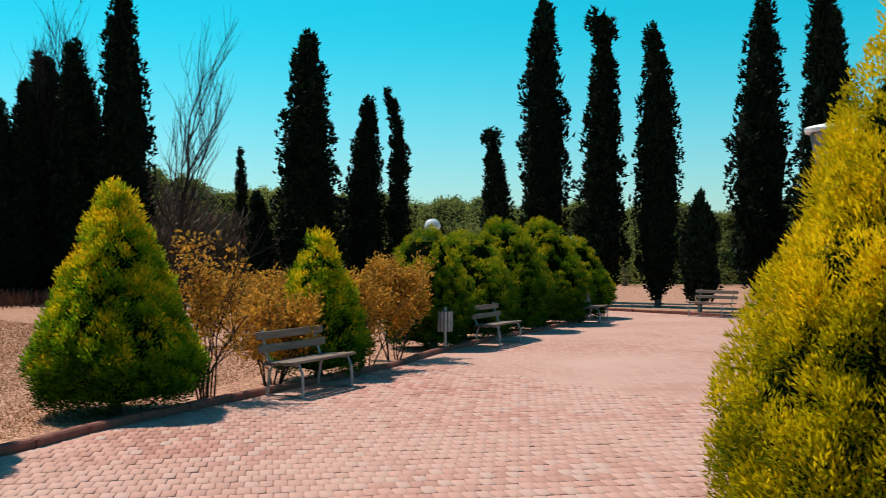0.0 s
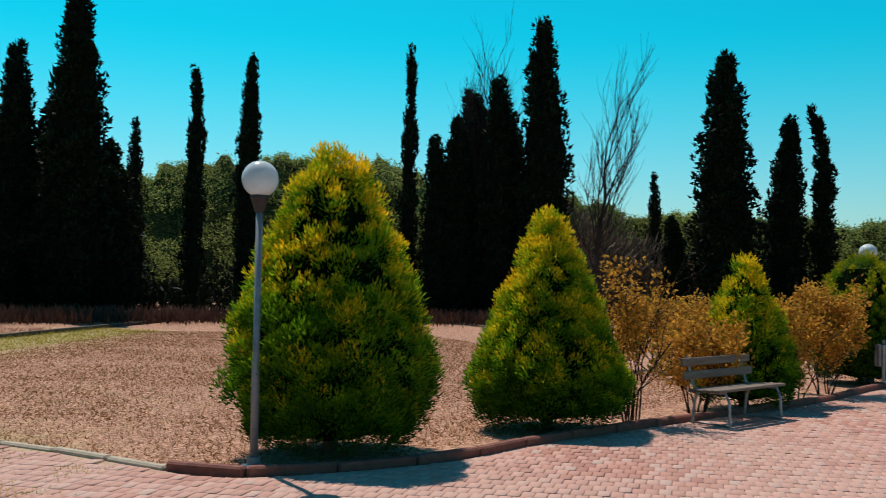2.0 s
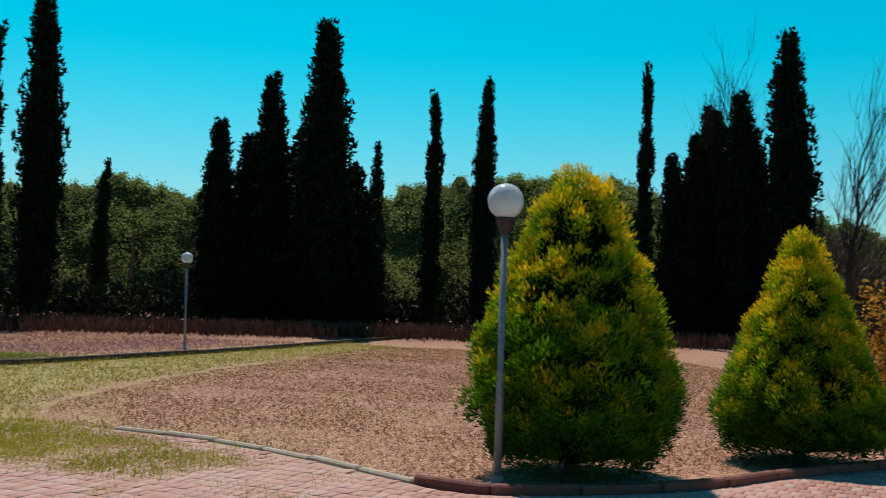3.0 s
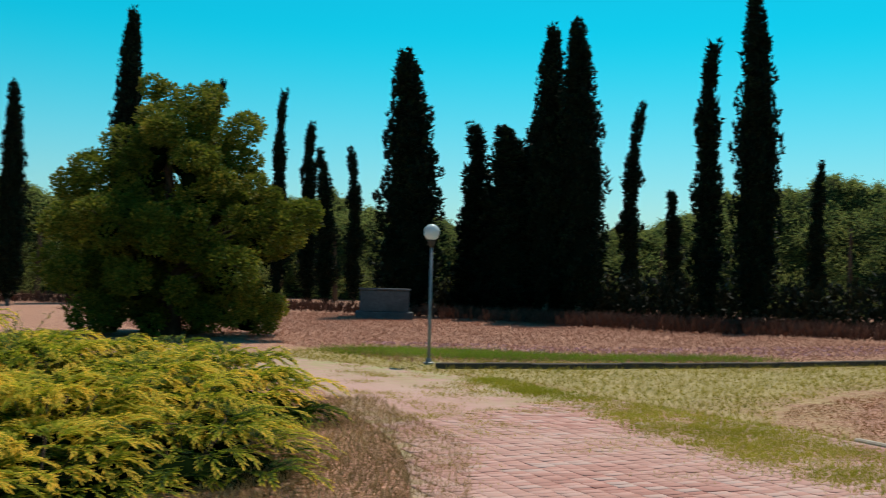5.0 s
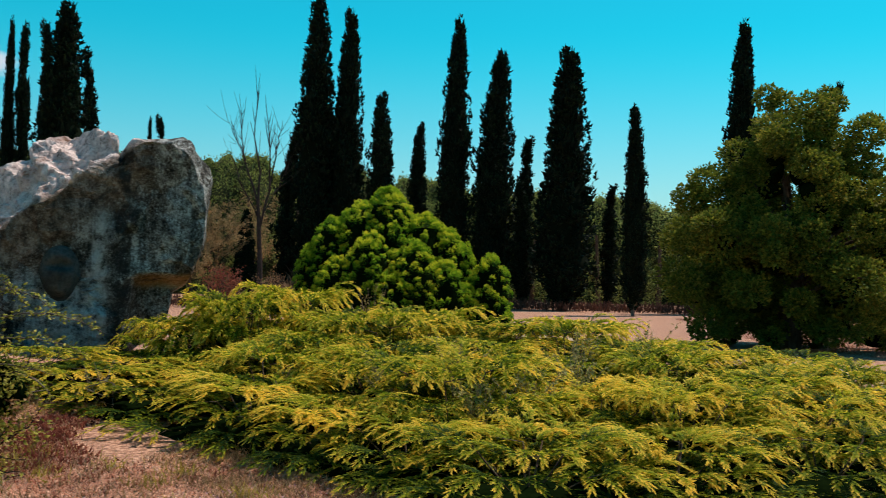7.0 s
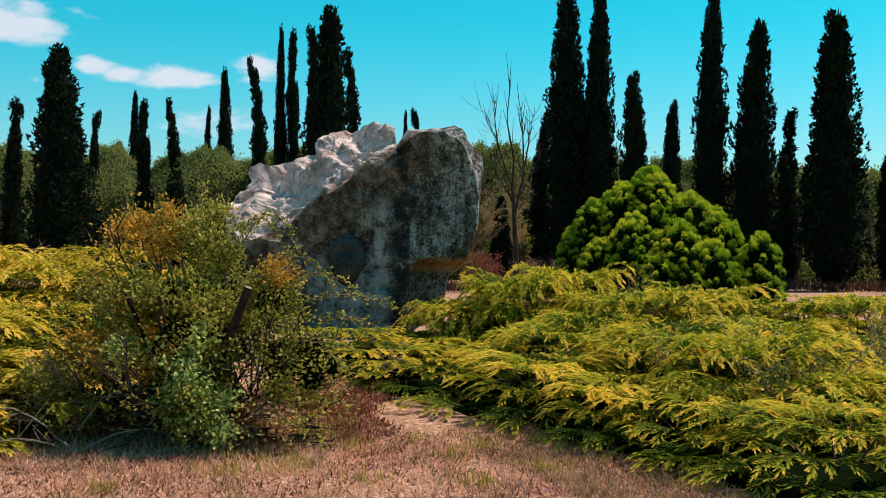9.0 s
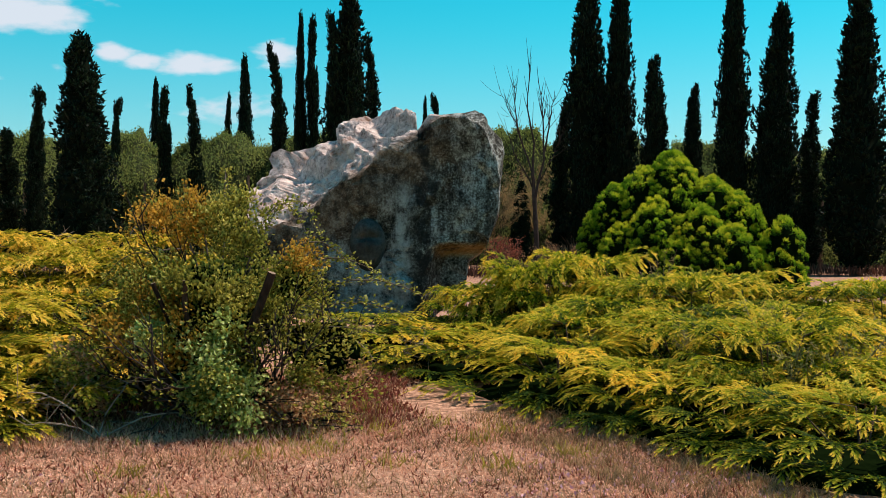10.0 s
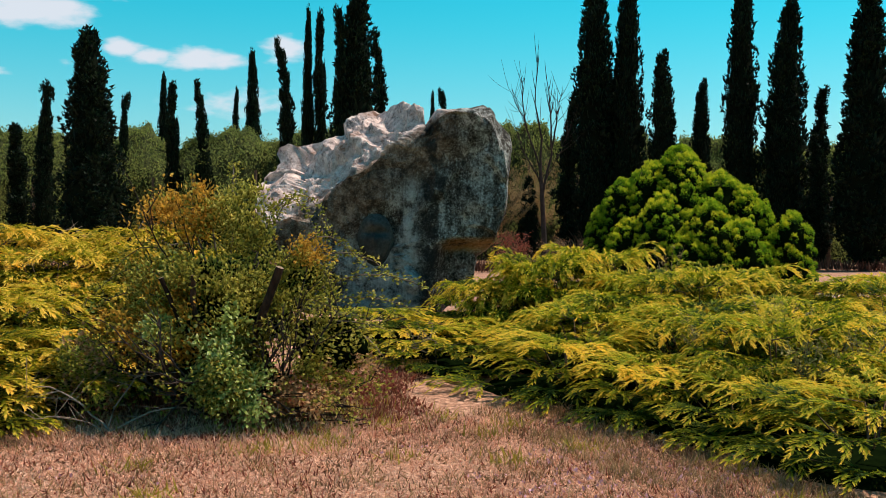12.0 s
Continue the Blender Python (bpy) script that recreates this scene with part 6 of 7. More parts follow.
M_WEEDLEAF = leaf_mat("grey_green_leaf", (0.07, 0.06, 0.02), (0.38, 0.33, 0.11), (0.80, 0.66, 0.30), 0.35, 0.12, 1.5)
for k, (x, y, z, high, wide) in enumerate([(3.1, 9.3, 0.25, 0.62, 0.45), (3.8, 9.9, 0.25, 0.66, 0.5), (4.6, 10.6, 0.28, 0.7, 0.5), (2.5, 10.6, 0.30, 0.62, 0.4), (3.4, 11.2, 0.35, 0.7, 0.45), (4.3, 20.2, 0.10, 1.5, 0.45), (5.2, 12.0, 0.38, 0.75, 0.5), (6.6, 12.9, 0.40, 0.8, 0.5)]):
    build_weed(x, y, z, high, wide, 160 + k, "thin grey-green weed standing up through the junipers")


# ---- lamps ----
def build_globe_lamp():
    root = thing("globe_lamp", 0, 0, 0, "grey steel post lamp with a round opal globe", "lamp post", "globe lamps")
    part("base_plate", lathe([(0.11, -0.05), (0.11, 0.02), (0.06, 0.04), (0.055, 0.10)], 20), M_POST, root)
    part("post", lathe([(0.036, 0.03), (0.036, 0.9), (0.030, 0.95), (0.030, 2.28)], 16), M_POST, root, smooth=True)
    holder = part("globe_holder", lathe([(0.040, 2.28), (0.065, 2.36), (0.085, 2.41), (0.085, 2.43), (0.07, 2.44)], 24), M_BLACK, root, "black collar under the globe")
    bm = bmesh.new()
    bmesh.ops.create_uvsphere(bm, u_segments=32, v_segments=20, radius=0.165, matrix=Matrix.Translation((0, 0, 2.58)))
    part("globe", bm, M_GLOBE, holder, "milky opal glass globe", smooth=True)
    return root


lamp = build_globe_lamp()
for k, (x, y, s) in enumerate([(9.53, -0.22, 1.0), (17.25, -11.72, 0.93), (29.0, 8.1, 1.0), (60.0, 6.4, 1.0), (16.0, 14.0, 1.05), (23.92, -21.51, 0.9), (49.80, -16.05, 1.0)]):
    m = pose(x, y, 0, 0, 0.6 * (k % 3) - 0.4, 40 * k)
    ob = lamp if k == 0 else copy_thing(lamp, m)
    ob.matrix_basis = m @ Matrix.Diagonal((1, 1, s, 1))


def build_lantern():
    root = thing("lantern_post", 5.52, -7.82, 0, "dark tapered lantern on a post with a flat white cap", "lamp post")
    part("post", lathe([(0.07, -0.05), (0.05, 0.3), (0.04, 2.3)], 16), M_BLACK, root, smooth=True)
    body = part("lantern_body", lathe([(0.05, 2.28), (0.09, 2.32), (0.17, 2.76), (0.16, 2.77)], 24), M_TUBE, root)
    part("cap", lathe([(0.21, 2.77), (0.215, 2.80), (0.20, 2.82), (0.05, 2.85)], 28), M_CAP, body, "flat white metal cap")


build_lantern()


# ---- benches, bin, railing, block ----
def build_bench():
    """Park bench: wooden slats on two bent steel tube frames; sits along x, faces -y."""
    root = thing("park_bench", 0, 0, 0, "weathered wooden slat bench on bent steel tube legs", "bench", "benches round the plaza")
    for k in range(4):
        part("seat_slat", box(1.6, 0.095, 0.035, (0, -0.20 + 0.115 * k, 0.445 - 0.006 * k), 0.008), M_WOOD, root)
    for k, z in enumerate((0.60, 0.76)):
        part("back_slat", box(1.6, 0.03, 0.10, (0, 0.245 + 0.035 * k, z), 0.008, None), M_WOOD, root)
    for x in (-0.62, 0.62):
        legs = part("leg_frame", bent_tube([(x, -0.28, 0), (x, -0.27, 0.30), (x, -0.22, 0.41), (x, 0.0, 0.42), (x, 0.16, 0.41), (x, 0.20, 0.30), (x, 0.24, 0)], 0.019), M_TUBE, root)
        part("back_frame", bent_tube([(x, 0.10, 0.40), (x, 0.21, 0.45), (x, 0.27, 0.62), (x, 0.32, 0.83)], 0.017), M_TUBE, root)
        part("foot_bar", bent_tube([(x, -0.28, 0.03), (x, 0.24, 0.03)], 0.012), M_TUBE, legs)
    part("stretcher", bent_tube([(-0.62, 0.0, 0.40), (0.62, 0.0, 0.40)], 0.012), M_TUBE, root)
    return root


bench = build_bench()
ALONG = math.degrees(math.atan2(-0.85, 0.53))
for k, (x, y, turn) in enumerate([(11.97, -6.20, ALONG), (16.39, -12.71, ALONG), (20.95, -19.67, ALONG + 4), (20.88, -24.47, -178)]):
    m = pose(x, y, 0.0, 0, 0, turn)
    ob = bench if k == 0 else copy_thing(bench, m)
    ob.matrix_basis = m


def build_bin():
    root = thing("litter_bin", 15.86, -11.05, 0, "grey slatted litter bin on a post by the kerb", "litter bin")
    part("post", lathe([(0.03, -0.05), (0.03, 0.82)], 10), M_TUBE, root)
    liner = part("liner", lathe([(0.11, 0.38), (0.125, 0.75), (0.118, 0.76), (0.10, 0.40)], 20), M_BLACK, root)
    for k in range(12):
        a = 2 * math.pi * k / 12
        bm = box(0.050, 0.012, 0.38, (0, 0, 0.56), 0.004)
        bmesh.ops.transform(bm, matrix=Matrix.Rotation(a, 4, "Z") @ Matrix.Translation((0, 0.135, 0)), verts=bm.verts)
        part("slat", bm, M_TUBE, liner)


build_bin()


def build_railing():
    root = thing("white_railing", 24.90, -23.22, 0, "short white painted railing by the far kerb", "railing", rz=-40)
    for z in (0.25, 0.85):
        part("rail", box(0.9, 0.05, 0.06, (0, 0, z)), M_CAP, root)
    for k in range(6):
        part("picket", box(0.05, 0.03, 1.05, (-0.4 + 0.16 * k, -0.045, 0.52)), M_CAP, root)


build_railing()


def build_block():
    root = thing("concrete_tank", 32.0, 30.6, 0, "low grey concrete tank with a wider foot in the dry grass", "tank", rz=-46)
    part("foot", box(2.5, 1.5, 0.34, (0, 0, 0.13), 0.03), M_CONCRETE, root)
    part("body", box(2.12, 1.25, 0.95, (0, 0, 0.76), 0.04), M_CONCRETE, root)
    part("lid", box(2.22, 1.36, 0.08, (0, 0, 1.27), 0.02), M_CONCRETE, root)


build_block()


# ---- dry shrubs and undergrowth ----
def build_dry_shrub(x, y, H, W, seed, mat, label, dense=1.0, group="dry shrubs by the plaza"):
    rng = np.random.default_rng(seed)
    root = thing("dry_shrub", x, y, ground_z(x, y), label, "shrub", group)
    ends, pieces = [], []
    for k in range(9):
        a = rng.uniform(0, 6.28)
        t = rng.uniform(0.05, 0.55) * W / H
        limb = []
        grow(rng, (0.1 * math.cos(a), 0.1 * math.sin(a), -0.05), (math.cos(a) * t, math.sin(a) * t, 1), H * rng.uniform(0.45, 0.68), 0.014, 2, limb, ends, 0.45, 4, 0.1, 0.14)
        pieces += limb
    link_mesh("branchwork", *merge(pieces), M_TWIG, root)
    E = np.array([e for e, d in ends])
    E = E[(E[:, 2] < H) & (np.hypot(E[:, 0], E[:, 1]) < W * 0.6)]
    k = max(2, int(5200 * dense / len(E)))
    e = np.repeat(E, k, 0)
    n = len(e)
    v, f, tip = blades(e + rng.normal(0, 0.06, (n, 3)), rng.normal(0, 0.8, (n, 3)) + [0, 0, 0.4], rng.uniform(0.05, 0.10, n), rng.uniform(0.025, 0.045, n), rng, 0.5)
    link_mesh("leaves", v, f, mat, root, tip=tip)


build_dry_shrub(12.19, -4.90, 2.0, 0.75, 91, M_DRYSHRUB, "thin half-dead rust-brown shrub at the kerb", 0.35)
build_dry_shrub(13.02, -6.17, 1.5, 1.1, 92, M_DRYSHRUB, "rust-yellow drying shrub behind a bench", 1.1)
build_dry_shrub(13.80, -8.08, 1.7, 0.9, 93, M_DRYSHRUB, "rust-yellow drying shrub behind a bench", 0.8)
build_dry_shrub(15.18, -9.49, 1.75, 1.4, 94, M_DRYSHRUB, "rust-yellow drying shrub by the litter bin", 1.4)
build_dry_shrub(17.69, -8.43, 1.6, 1.5, 95, M_DRYSHRUB, "reddish drying shrub in the field", 1.2)
build_dry_shrub(19.39, -8.45, 1.4, 1.5, 96, M_DRYSHRUB, "reddish drying shrub in the field", 1.0)
for k, (x, y, H, W) in enumerate([(2.25, 38.0, 1.9, 1.6), (3.25, 44.0, 1.5, 2.2), (5.1, 47.5, 1.7, 2.0), (6.4, 50.0, 1.6, 2.4)]):
    build_dry_shrub(x, y, H, W, 97 + k, M_RED_WEED if k == 0 else M_BROWN, "dark rust-brown dry brush beyond the boulder", 0.30, "dry brush beyond the boulder")
for k, (x, y, H, W) in enumerate([(3.0, 57.0, 5.6, 4.2), (5.6, 64.0, 6.6, 4.6), (2.2, 63.0, 5.8, 4.4)]):
    build_dry_shrub(x, y, H, W, 301 + k, M_STALK, "olive-brown half-bare brush under the trees", 2.2, "dry brush beyond the boulder")


def build_thicket():
    """Brown leafless thicket and undergrowth at the foot of the cypresses."""
    rng = np.random.default_rng(101)
    P, Wy, S = [], [], []
    for az, d, h, w in [(-109, 48, 5.2, 3.0), (-110.5, 50, 5.0, 3.0), (-107, 50, 4.6, 2.6), (-113, 52, 4.0, 3.0), (-9, 62, 2.2, 3.0), (-12, 60, 2.2, 3.0)]:
        a = radians(az)
        c = np.array([-math.sin(a) * d, math.cos(a) * d, 0])
        n = 2200
        r = rng.uniform(0, 1, n) ** 0.5 * w
        b = rng.uniform(0, 6.28, n)
        z = rng.uniform(0, 1, n) * h * np.sqrt(np.clip(1 - (r / w) ** 2, 0.05, 1))
        P.append(c + np.stack([r * np.cos(b), r * np.sin(b), z], 1))
        Wy.append(np.stack([np.cos(b) * 0.5, np.sin(b) * 0.5, np.full(n, 1.0)], 1) + rng.normal(0, 0.3, (n, 3)))
        S.append(rng.uniform(0.4, 1.0, n))
    P, Wy, S = np.concatenate(P), np.concatenate(Wy), np.concatenate(S)
    v, f, tip = blades(P, Wy, S, S * 0.09 + 0.02, rng, 0.4)
    tagged(link_mesh("brown_thicket", v, f, M_THICKET, tip=tip), "brown leafless thicket among the cypresses", "thicket", kind="stuff")


M_THICKET = leaf_mat("thicket_twig", (0.055, 0.037, 0.028), (0.145, 0.098, 0.072), (0.26, 0.185, 0.135), 0.1, 0.2, 0.3)
build_thicket()


def build_weeds():
    """Tall dry weeds along the feet of the tree rows."""
    rng = np.random.default_rng(111)
    P, Wy, S = [], [], []
    line = polyline([(44, -30), (42, -16), (41, -6), (41, 2), (39, 8), (37.5, 14), (36, 20), (36, 28), (34, 42), (26, 52), (14, 55), (4, 52), (-8, 50), (-20, 46)], 8)
    n = 26000
    i = rng.uniform(0, len(line) - 1.01, n)
    k = i.astype(int)
    p = line[k] + (line[k + 1] - line[k]) * (i - k)[:, None] + rng.normal(0, 1.3, (n, 2))
    P = np.concatenate([p, np.zeros((n, 1))], 1)
    v, f, tip = blades(P, rng.normal(0, 0.25, (n, 3)) + [0, 0, 1], rng.uniform(0.2, 0.75, n), rng.uniform(0.04, 0.08, n), rng, 0.5)
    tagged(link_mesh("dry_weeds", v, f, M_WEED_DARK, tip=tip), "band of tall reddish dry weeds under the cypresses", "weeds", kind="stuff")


M_WEED = leaf_mat("reddish_weed", (0.26, 0.125, 0.085), (0.42, 0.215, 0.15), (0.58, 0.34, 0.24), 0.32, 0.15, 0.2)
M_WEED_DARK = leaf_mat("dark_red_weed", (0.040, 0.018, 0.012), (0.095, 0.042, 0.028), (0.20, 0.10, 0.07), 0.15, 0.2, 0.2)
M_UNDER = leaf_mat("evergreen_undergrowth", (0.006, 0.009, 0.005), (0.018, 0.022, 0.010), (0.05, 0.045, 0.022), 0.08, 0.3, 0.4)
M_FIELD = leaf_mat("field_straw", (0.21, 0.092, 0.036), (0.36, 0.175, 0.070), (0.48, 0.25, 0.105), 0.35, 0.15, 0.3)
build_weeds()


def build_undergrowth():
    """Dense dark seedlings and brush between and behind the cypress stems."""
    rng = np.random.default_rng(113)
    line = polyline([(46, -15), (48, -8), (48.4, 0), (47.6, 6), (47.2, 11), (45.6, 17), (43.6, 22), (41.8, 27), (41, 32), (38, 36)], 8)
    n = 22000
    i = rng.uniform(0, len(line) - 1.01, n)
    k = i.astype(int)
    p = line[k] + (line[k + 1] - line[k]) * (i - k)[:, None] + rng.normal(0, 0.7, (n, 2))
    rise = 1.7 + 0.5 * np.sin(i * 0.9) + 0.35 * np.sin(i * 2.3 + 1)
    z = rng.uniform(0, 1, n) ** 1.2 * np.maximum(rise, 0.8)
    v, f, tip = blades(np.stack([p[:, 0], p[:, 1], z - 0.05], 1), rng.normal(0, 0.45, (n, 3)) + [0, 0, 0.8], rng.uniform(0.25, 0.6, n), rng.uniform(0.08, 0.16, n), rng, 0.5)
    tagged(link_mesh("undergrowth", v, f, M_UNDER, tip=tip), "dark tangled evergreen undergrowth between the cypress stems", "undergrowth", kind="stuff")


build_undergrowth()


def scatter(name, poly, n, mat, lo, hi, wide, label, category, seed, lean=0.45, clump=0, soft=0.0):
    """Short upright spikes strewn inside a plan outline; soft: how far they stray over its edge."""
    rng = np.random.default_rng(seed)
    px, py = [q[0] for q in poly], [q[1] for q in poly]
    x, y = rng.uniform(min(px), max(px), 3 * n), rng.uniform(min(py), max(py), 3 * n)
    if clump:
        cx, cy = rng.uniform(min(px), max(px), clump), rng.uniform(min(py), max(py), clump)
        pick_c = rng.integers(0, clump, 3 * n)
        x, y = cx[pick_c] + rng.normal(0, 0.10, 3 * n), cy[pick_c] + rng.normal(0, 0.10, 3 * n)
    ok = (inside(x, y, poly) > 0) & ((x / 0.55) ** 2 + ((y - 10.6) / 1.1) ** 2 > rng.uniform(0.6, 1.3, 3 * n))
    x, y = x[ok][:n], y[ok][:n]
    if soft:
        x, y = x + rng.normal(0, soft, len(x)), y + rng.normal(0, soft, len(y))
    z = mound(x, y) - 0.022
    k = len(x)
    v, f, tip = spikes(np.stack([x, y, z], 1), rng.normal(0, lean, (k, 3)) + [0, 0, 1], rng.uniform(lo, hi, k), rng.uniform(0.8, 1.6, k) * wide, rng)
    return tagged(link_mesh(name, v, f, mat, tip=tip), label, category, kind="stuff")


FORE = [(-6.5, 4.0), (3.5, 4.0), (2.2, 7.6), (1.2, 9.6), (0.0, 11.4), (-0.9, 12.8), (-1.6, 11.8), (-3.2, 10.2), (-6.5, 9.6)]
scatter("dry_grass", FORE, 44000, M_DRY, 0.02, 0.060, 0.007, "short dry straw and trodden grass before the boulder", "grass", 121, 2.8)
scatter("dry_grass", FORE, 24000, M_DRY, 0.03, 0.09, 0.006, "tufts of dry straw before the boulder", "grass", 122, 1.1, 1500)
scatter("pale_straw", FORE, 90000, M_STRAW, 0.015, 0.055, 0.009, "pale loose straw lying before the boulder", "straw", 136, 3.0)
scatter("dry_stalks", FORE, 13000, M_STALK, 0.05, 0.16, 0.0055, "thin olive-brown stalks standing in the dry grass", "grass", 138, 0.75, 900)
scatter("red_weeds", FORE, 10000, M_RED_WEED, 0.03, 0.09, 0.011, "tiny reddish weeds in the dry grass", "weeds", 137, 1.0, 1100)
scatter("brown_weeds", FORE, 7500, M_BROWN, 0.03, 0.10, 0.009, "dark brown withered weeds in the dry grass", "weeds", 143, 0.9, 420)
scatter("green_weeds", FORE, 2500, M_GRASS, 0.05, 0.15, 0.012, "sparse green weeds in the dry grass", "grass", 123, 0.7, 60)
scatter("leaf_litter", [(-3.6, 8.5), (-1.6, 8.3), (-0.5, 9.2), (0.5, 10.9), (0.2, 11.8), (-1.2, 11.4), (-3.2, 10.4)], 11000, M_RED_WEED, 0.03, 0.07, 0.034, "red-brown fallen leaves under the shrub and bed edge", "leaf litter", 142, 1.6, 160)
scatter("red_weeds", [(-3.2, 8.7), (-1.0, 8.9), (0.6, 10.8), (0.4, 11.6), (-1.2, 11.2), (-3.0, 10.4), (-4.6, 9.6)], 4600, M_RED_WEED, 0.03, 0.12, 0.014, "low reddish weeds at the foot of the shrub", "weeds", 124, 0.6, 90)
scatter("red_weeds", [(-6.4, 8.9), (-3.0, 8.9), (-2.4, 9.6), (-3.4, 10.4), (-6.4, 9.9)], 5200, M_RED_WEED, 0.05, 0.22, 0.012, "reddish dry weeds along the juniper bed", "weeds", 135, 0.6, 120)
scatter("green_weeds", [(-3.7, 8.3), (-0.9, 8.3), (-0.6, 9.4), (-1.5, 10.2), (-3.9, 10.0)], 1500, M_SHRUB, 0.03, 0.09, 0.022, "green weeds at the foot of the shrub", "weeds", 125, 0.6, 70)
scatter("leaf_litter", FORE, 16000, M_BROWN, 0.015, 0.045, 0.020, "brown crumbs and fallen leaves in the dry grass", "leaf litter", 148, 2.0, 2200)
scatter("leaf_litter", FORE, 26000, M_STRAW, 0.012, 0.035, 0.019, "pale dry crumbs strewn over the trodden ground", "leaf litter", 149, 2.0)
BED_FOOT = [(-0.4, 11.3), (0.0, 9.9), (0.5, 8.6), (1.0, 7.4), (1.9, 6.2), (2.9, 6.2), (2.0, 7.8), (1.2, 9.2), (0.4, 10.8)]
scatter("brown_weeds", BED_FOOT, 5000, M_BROWN, 0.03, 0.10, 0.008, "withered grey-brown weeds along the juniper bed", "weeds", 145, 0.8, 260)
scatter("dry_stalks", BED_FOOT, 6000, M_STALK, 0.03, 0.11, 0.005, "thin olive-brown stalks along the juniper bed", "grass", 146, 0.6, 300)
scatter("pale_straw", [(-4.4, 8.2), (-0.8, 8.0), (-0.6, 9.0), (-2.2, 9.4), (-4.4, 9.3)], 9000, M_STRAW, 0.04, 0.12, 0.007, "pale loose straw at the foot of the shrub", "straw", 147, 2.6)
scatter("flower", FORE, 700, M_FLOWER, 0.018, 0.032, 0.026, "tiny pale flowers strewn in the dry grass", "flowers", 139, 0.9, 110)
scatter("flower", [(0.2, 6.6), (2.6, 6.0), (2.2, 8.0), (1.2, 9.2), (0.6, 8.4)], 700, M_FLOWER, 0.020, 0.036, 0.026, "tiny pale pink flowers in the dry grass", "flowers", 126, 0.9)
scatter("dry_grass", [(9.6, 0.6), (11.6, 3.0), (12.3, 4.6), (13.2, 5.5), (15, 6.0), (20, 5.7), (34, 3), (34, -6), (22, -8), (15.5, -8), (12, -4), (10, -1.6)], 95000, M_FIELD, 0.03, 0.08, 0.011, "dry reddish straw over the field", "grass", 127, 1.3)
scatter("lawn_grass", LAWN, 22000, M_GRASS, 0.05, 0.14, 0.013, "yellow-green grass strip by the path", "grass", 128, 0.6)
scatter("dry_grass", [(15.6, 14.2), (22, 10.2), (35, 5.5), (36, 20), (34, 36), (24, 44), (18, 28), (17, 18)], 60000, M_WEED, 0.05, 0.14, 0.014, "reddish dry grass over the meadow", "grass", 129, 0.4)
scatter("dry_grass", [(4.6, 3.6), (8.5, 6.9), (10.9, 10.6), (9.4, 11.0), (6.3, 7.8), (4.9, 6.8), (3.0, 6.8), (2.6, 4.0)], 24000, M_STALK, 0.04, 0.15, 0.007, "brown dry grass between the junipers and the path", "grass", 130, 0.5)

scatter("fresh_grass", [(16.6, 17.6), (17.2, 15.8), (18.1, 14.2), (20, 12.3), (24, 10.0), (24.2, 10.4), (20.6, 13.3), (19.6, 15.6), (18, 18)], 22000, M_FRESH_GRASS, 0.06, 0.18, 0.013, "fresh green grass round the lamp and along the edging", "grass", 171, 0.5, 0, 0.45)
scatter("lime_grass", [(14.0, 11.4), (12.2, 8.0), (10.5, 5.6), (9.6, 4.2), (9.2, 2.9), (10.2, 2.2), (12.4, 4.9), (13.0, 7.0), (13.7, 9.4), (14.6, 11.4)], 52000, M_LIME_GRASS, 0.06, 0.12, 0.012, "short lime-green grass creeping over the edge of the paving", "grass", 172, 0.9, 1500, 0.16)
scatter("seam_grass", [(6.8, 5.4), (8.0, 4.2), (9.0, 4.0), (11.2, 7.2), (14.2, 12.4), (13.2, 14.0), (9.6, 9.4)], 12000, M_GRASS, 0.05, 0.085, 0.010, "patches of olive grass in the seams of the path", "grass", 173, 1.2, 150, 0.12)
scatter("flower", [(17.8, 17), (22, 11.6), (34, 7.2), (35, 10), (25, 14.2), (20, 20)], 2600, M_FLOWER, 0.04, 0.07, 0.05, "pale flower heads sprinkled over the reddish meadow", "flowers", 174, 0.9)
scatter("red_weeds", [(0.4, 17.5), (3.4, 17.5), (5.5, 24), (5.0, 34), (1.5, 34), (0.8, 24)], 9000, M_WEED, 0.10, 0.40, 0.018, "rust-red dry grass beyond the boulder", "grass", 141, 0.5, 260)
scatter("seam_grass", [(8.9, 0.6), (10.6, 2.0), (11.9, 4.2), (12.9, 7.2), (14.1, 11.4), (14.3, 15.0), (12.8, 12.0), (11.0, 7.8), (9.4, 4.6), (7.6, 2.4)], 16000, M_GRASS, 0.05, 0.09, 0.012, "low yellow-green grass growing out of the paving seams", "grass", 140, 1.2, 260, 0.12)


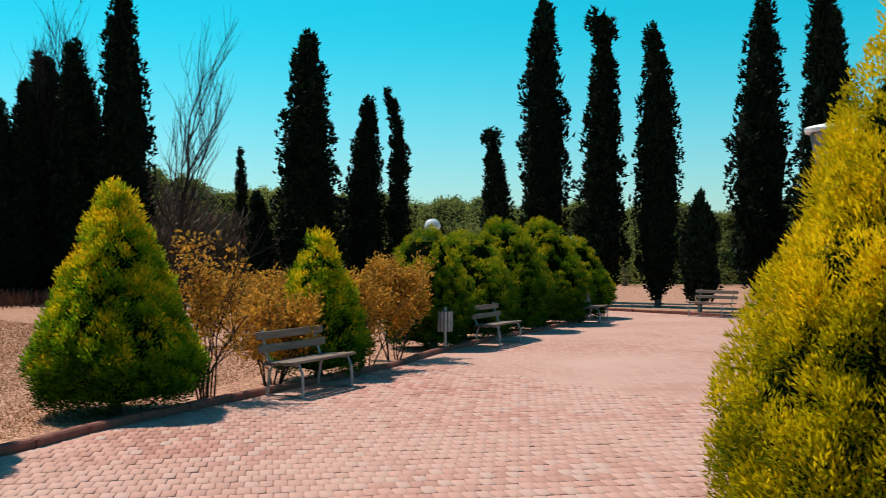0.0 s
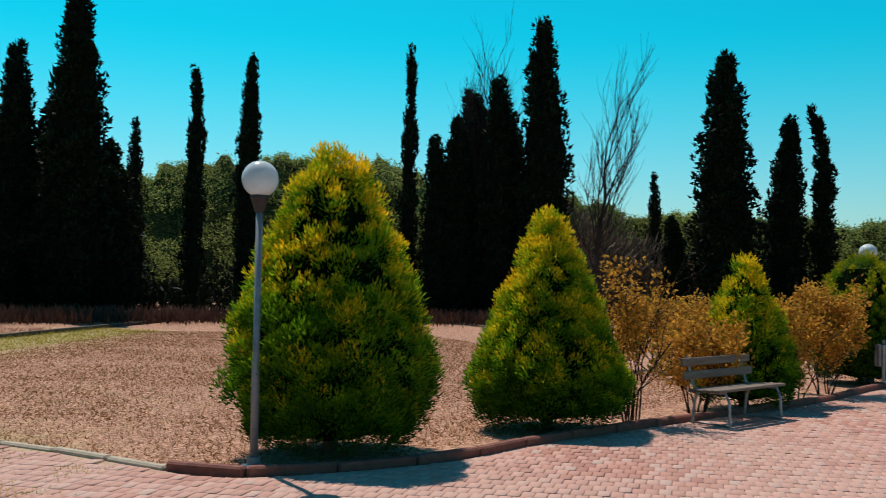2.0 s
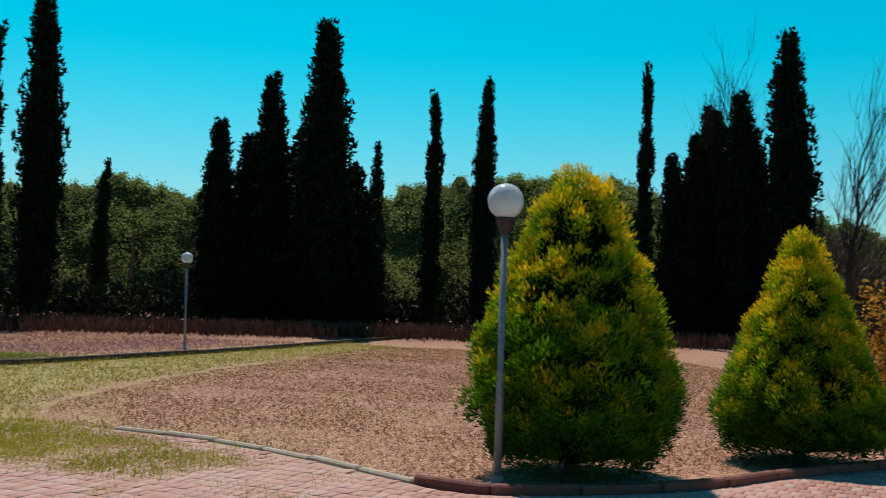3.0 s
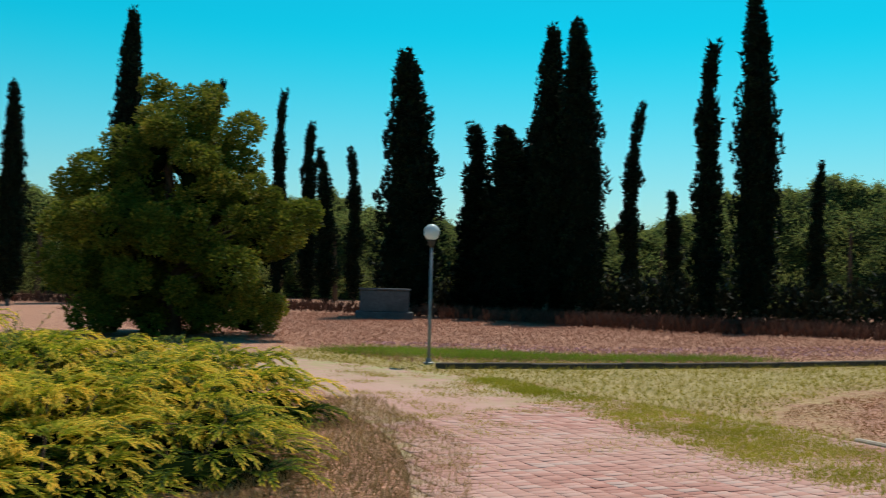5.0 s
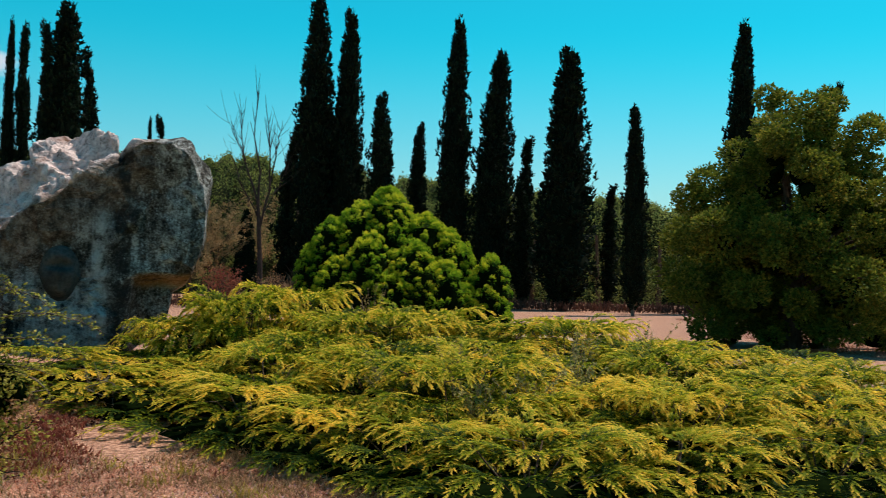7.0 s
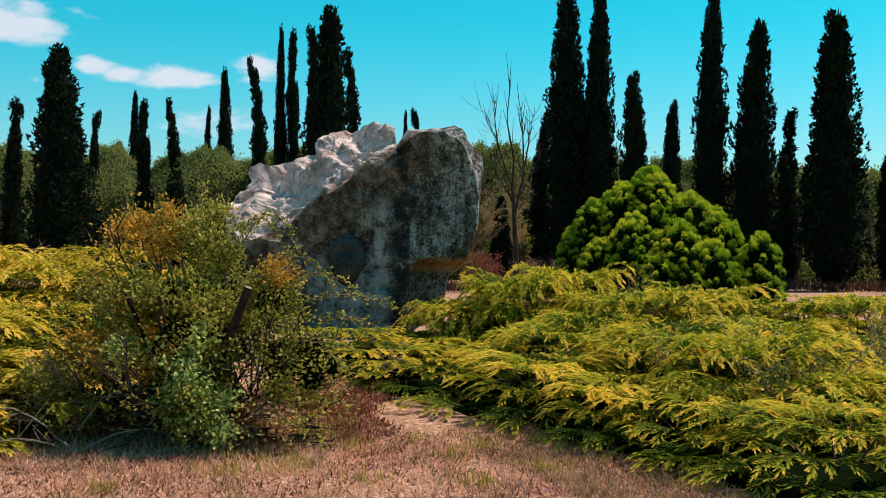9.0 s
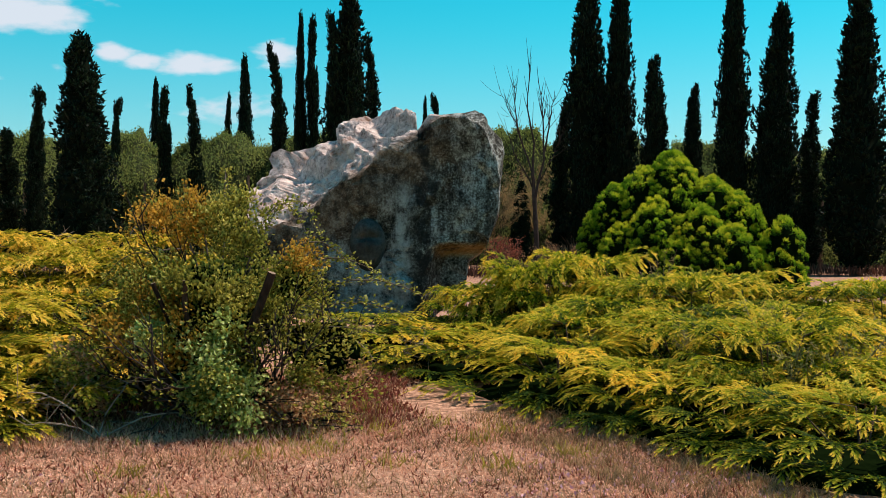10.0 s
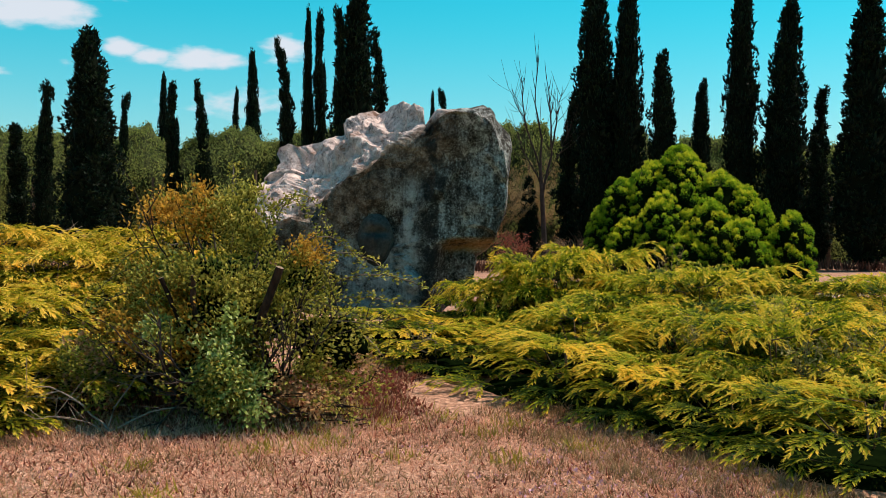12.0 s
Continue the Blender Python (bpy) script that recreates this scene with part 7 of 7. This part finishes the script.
# ---- pavers ----
def build_pavers():
    """Running bond of bricks on the part of the plaza that is passed nearest."""
    d = np.array([0.906, -0.42])
    d /= np.linalg.norm(d)
    e = np.array([d[1], -d[0]])
    L, Wd, gap = 0.20, 0.10, 0.006
    edge_poly = np.concatenate([EDGE, INNER[::-1]])
    rows = []
    for r in range(-80, 80):
        for c in range(-130, 130):
            p = d * r * (L + gap) + e * ((c + 0.5 * (r % 2)) * (Wd + gap)) + np.array([8.0, -2.0])
            if 3.6 < p[0] < 14.2 and -9.5 < p[1] < 8.5 and math.hypot(*p) > 5.2:
                rows.append(p)
    P = np.array(rows)
    P = P[inside(P[:, 0], P[:, 1], edge_poly) > 0.10]
    rng = np.random.default_rng(131)
    near = (P[:, 0] > 7.0) & (P[:, 0] < 8.0) & (P[:, 1] > -4.8) & (P[:, 1] < 1.0)
    near[np.where(near)[0][300:]] = False

    def brick(centre, z, tilt):
        b = 0.004
        out = []
        for hx, hy, hz in ((L / 2, Wd / 2, -0.02), (L / 2, Wd / 2, z - b), (L / 2 - b, Wd / 2 - b, z)):
            for sx, sy in ((-1, -1), (1, -1), (1, 1), (-1, 1)):
                q = centre + d * hx * sx + e * hy * sy
                out.append((q[0], q[1], hz + tilt[0] * hx * sx + tilt[1] * hy * sy))
        return out

    faces = []
    for k in range(2):
        for j in range(4):
            faces.append((4 * k + j, 4 * k + (j + 1) % 4, 4 * k + 4 + (j + 1) % 4, 4 * k + 4 + j))
    faces.append((8, 9, 10, 11))
    F = np.array(faces)[:, ::-1]
    rest = P[~near]
    V = np.array([brick(p, 0.012 + rng.uniform(-0.003, 0.004), rng.normal(0, 0.012, 2)) for p in rest]).reshape(-1, 3)
    FF = (F[None] + 12 * np.arange(len(rest))[:, None, None]).reshape(-1, 4)
    tagged(link_mesh("pavers", V, FF, M_PAVER, PAVEMENT), kind="stuff")
    meshes = []
    for k in range(4):
        ob = link_mesh("paver", np.array(brick(np.zeros(2), 0.012, rng.normal(0, 0.012, 2))), F, M_PAVER, PAVEMENT)
        meshes.append(ob)
    for k, p in enumerate(P[near]):
        ob = meshes[k] if k < 4 else new("paver", meshes[k % 4].data)
        ob.parent = PAVEMENT
        ob.matrix_basis = pose(p[0], p[1], rng.uniform(-0.003, 0.003))


build_pavers()
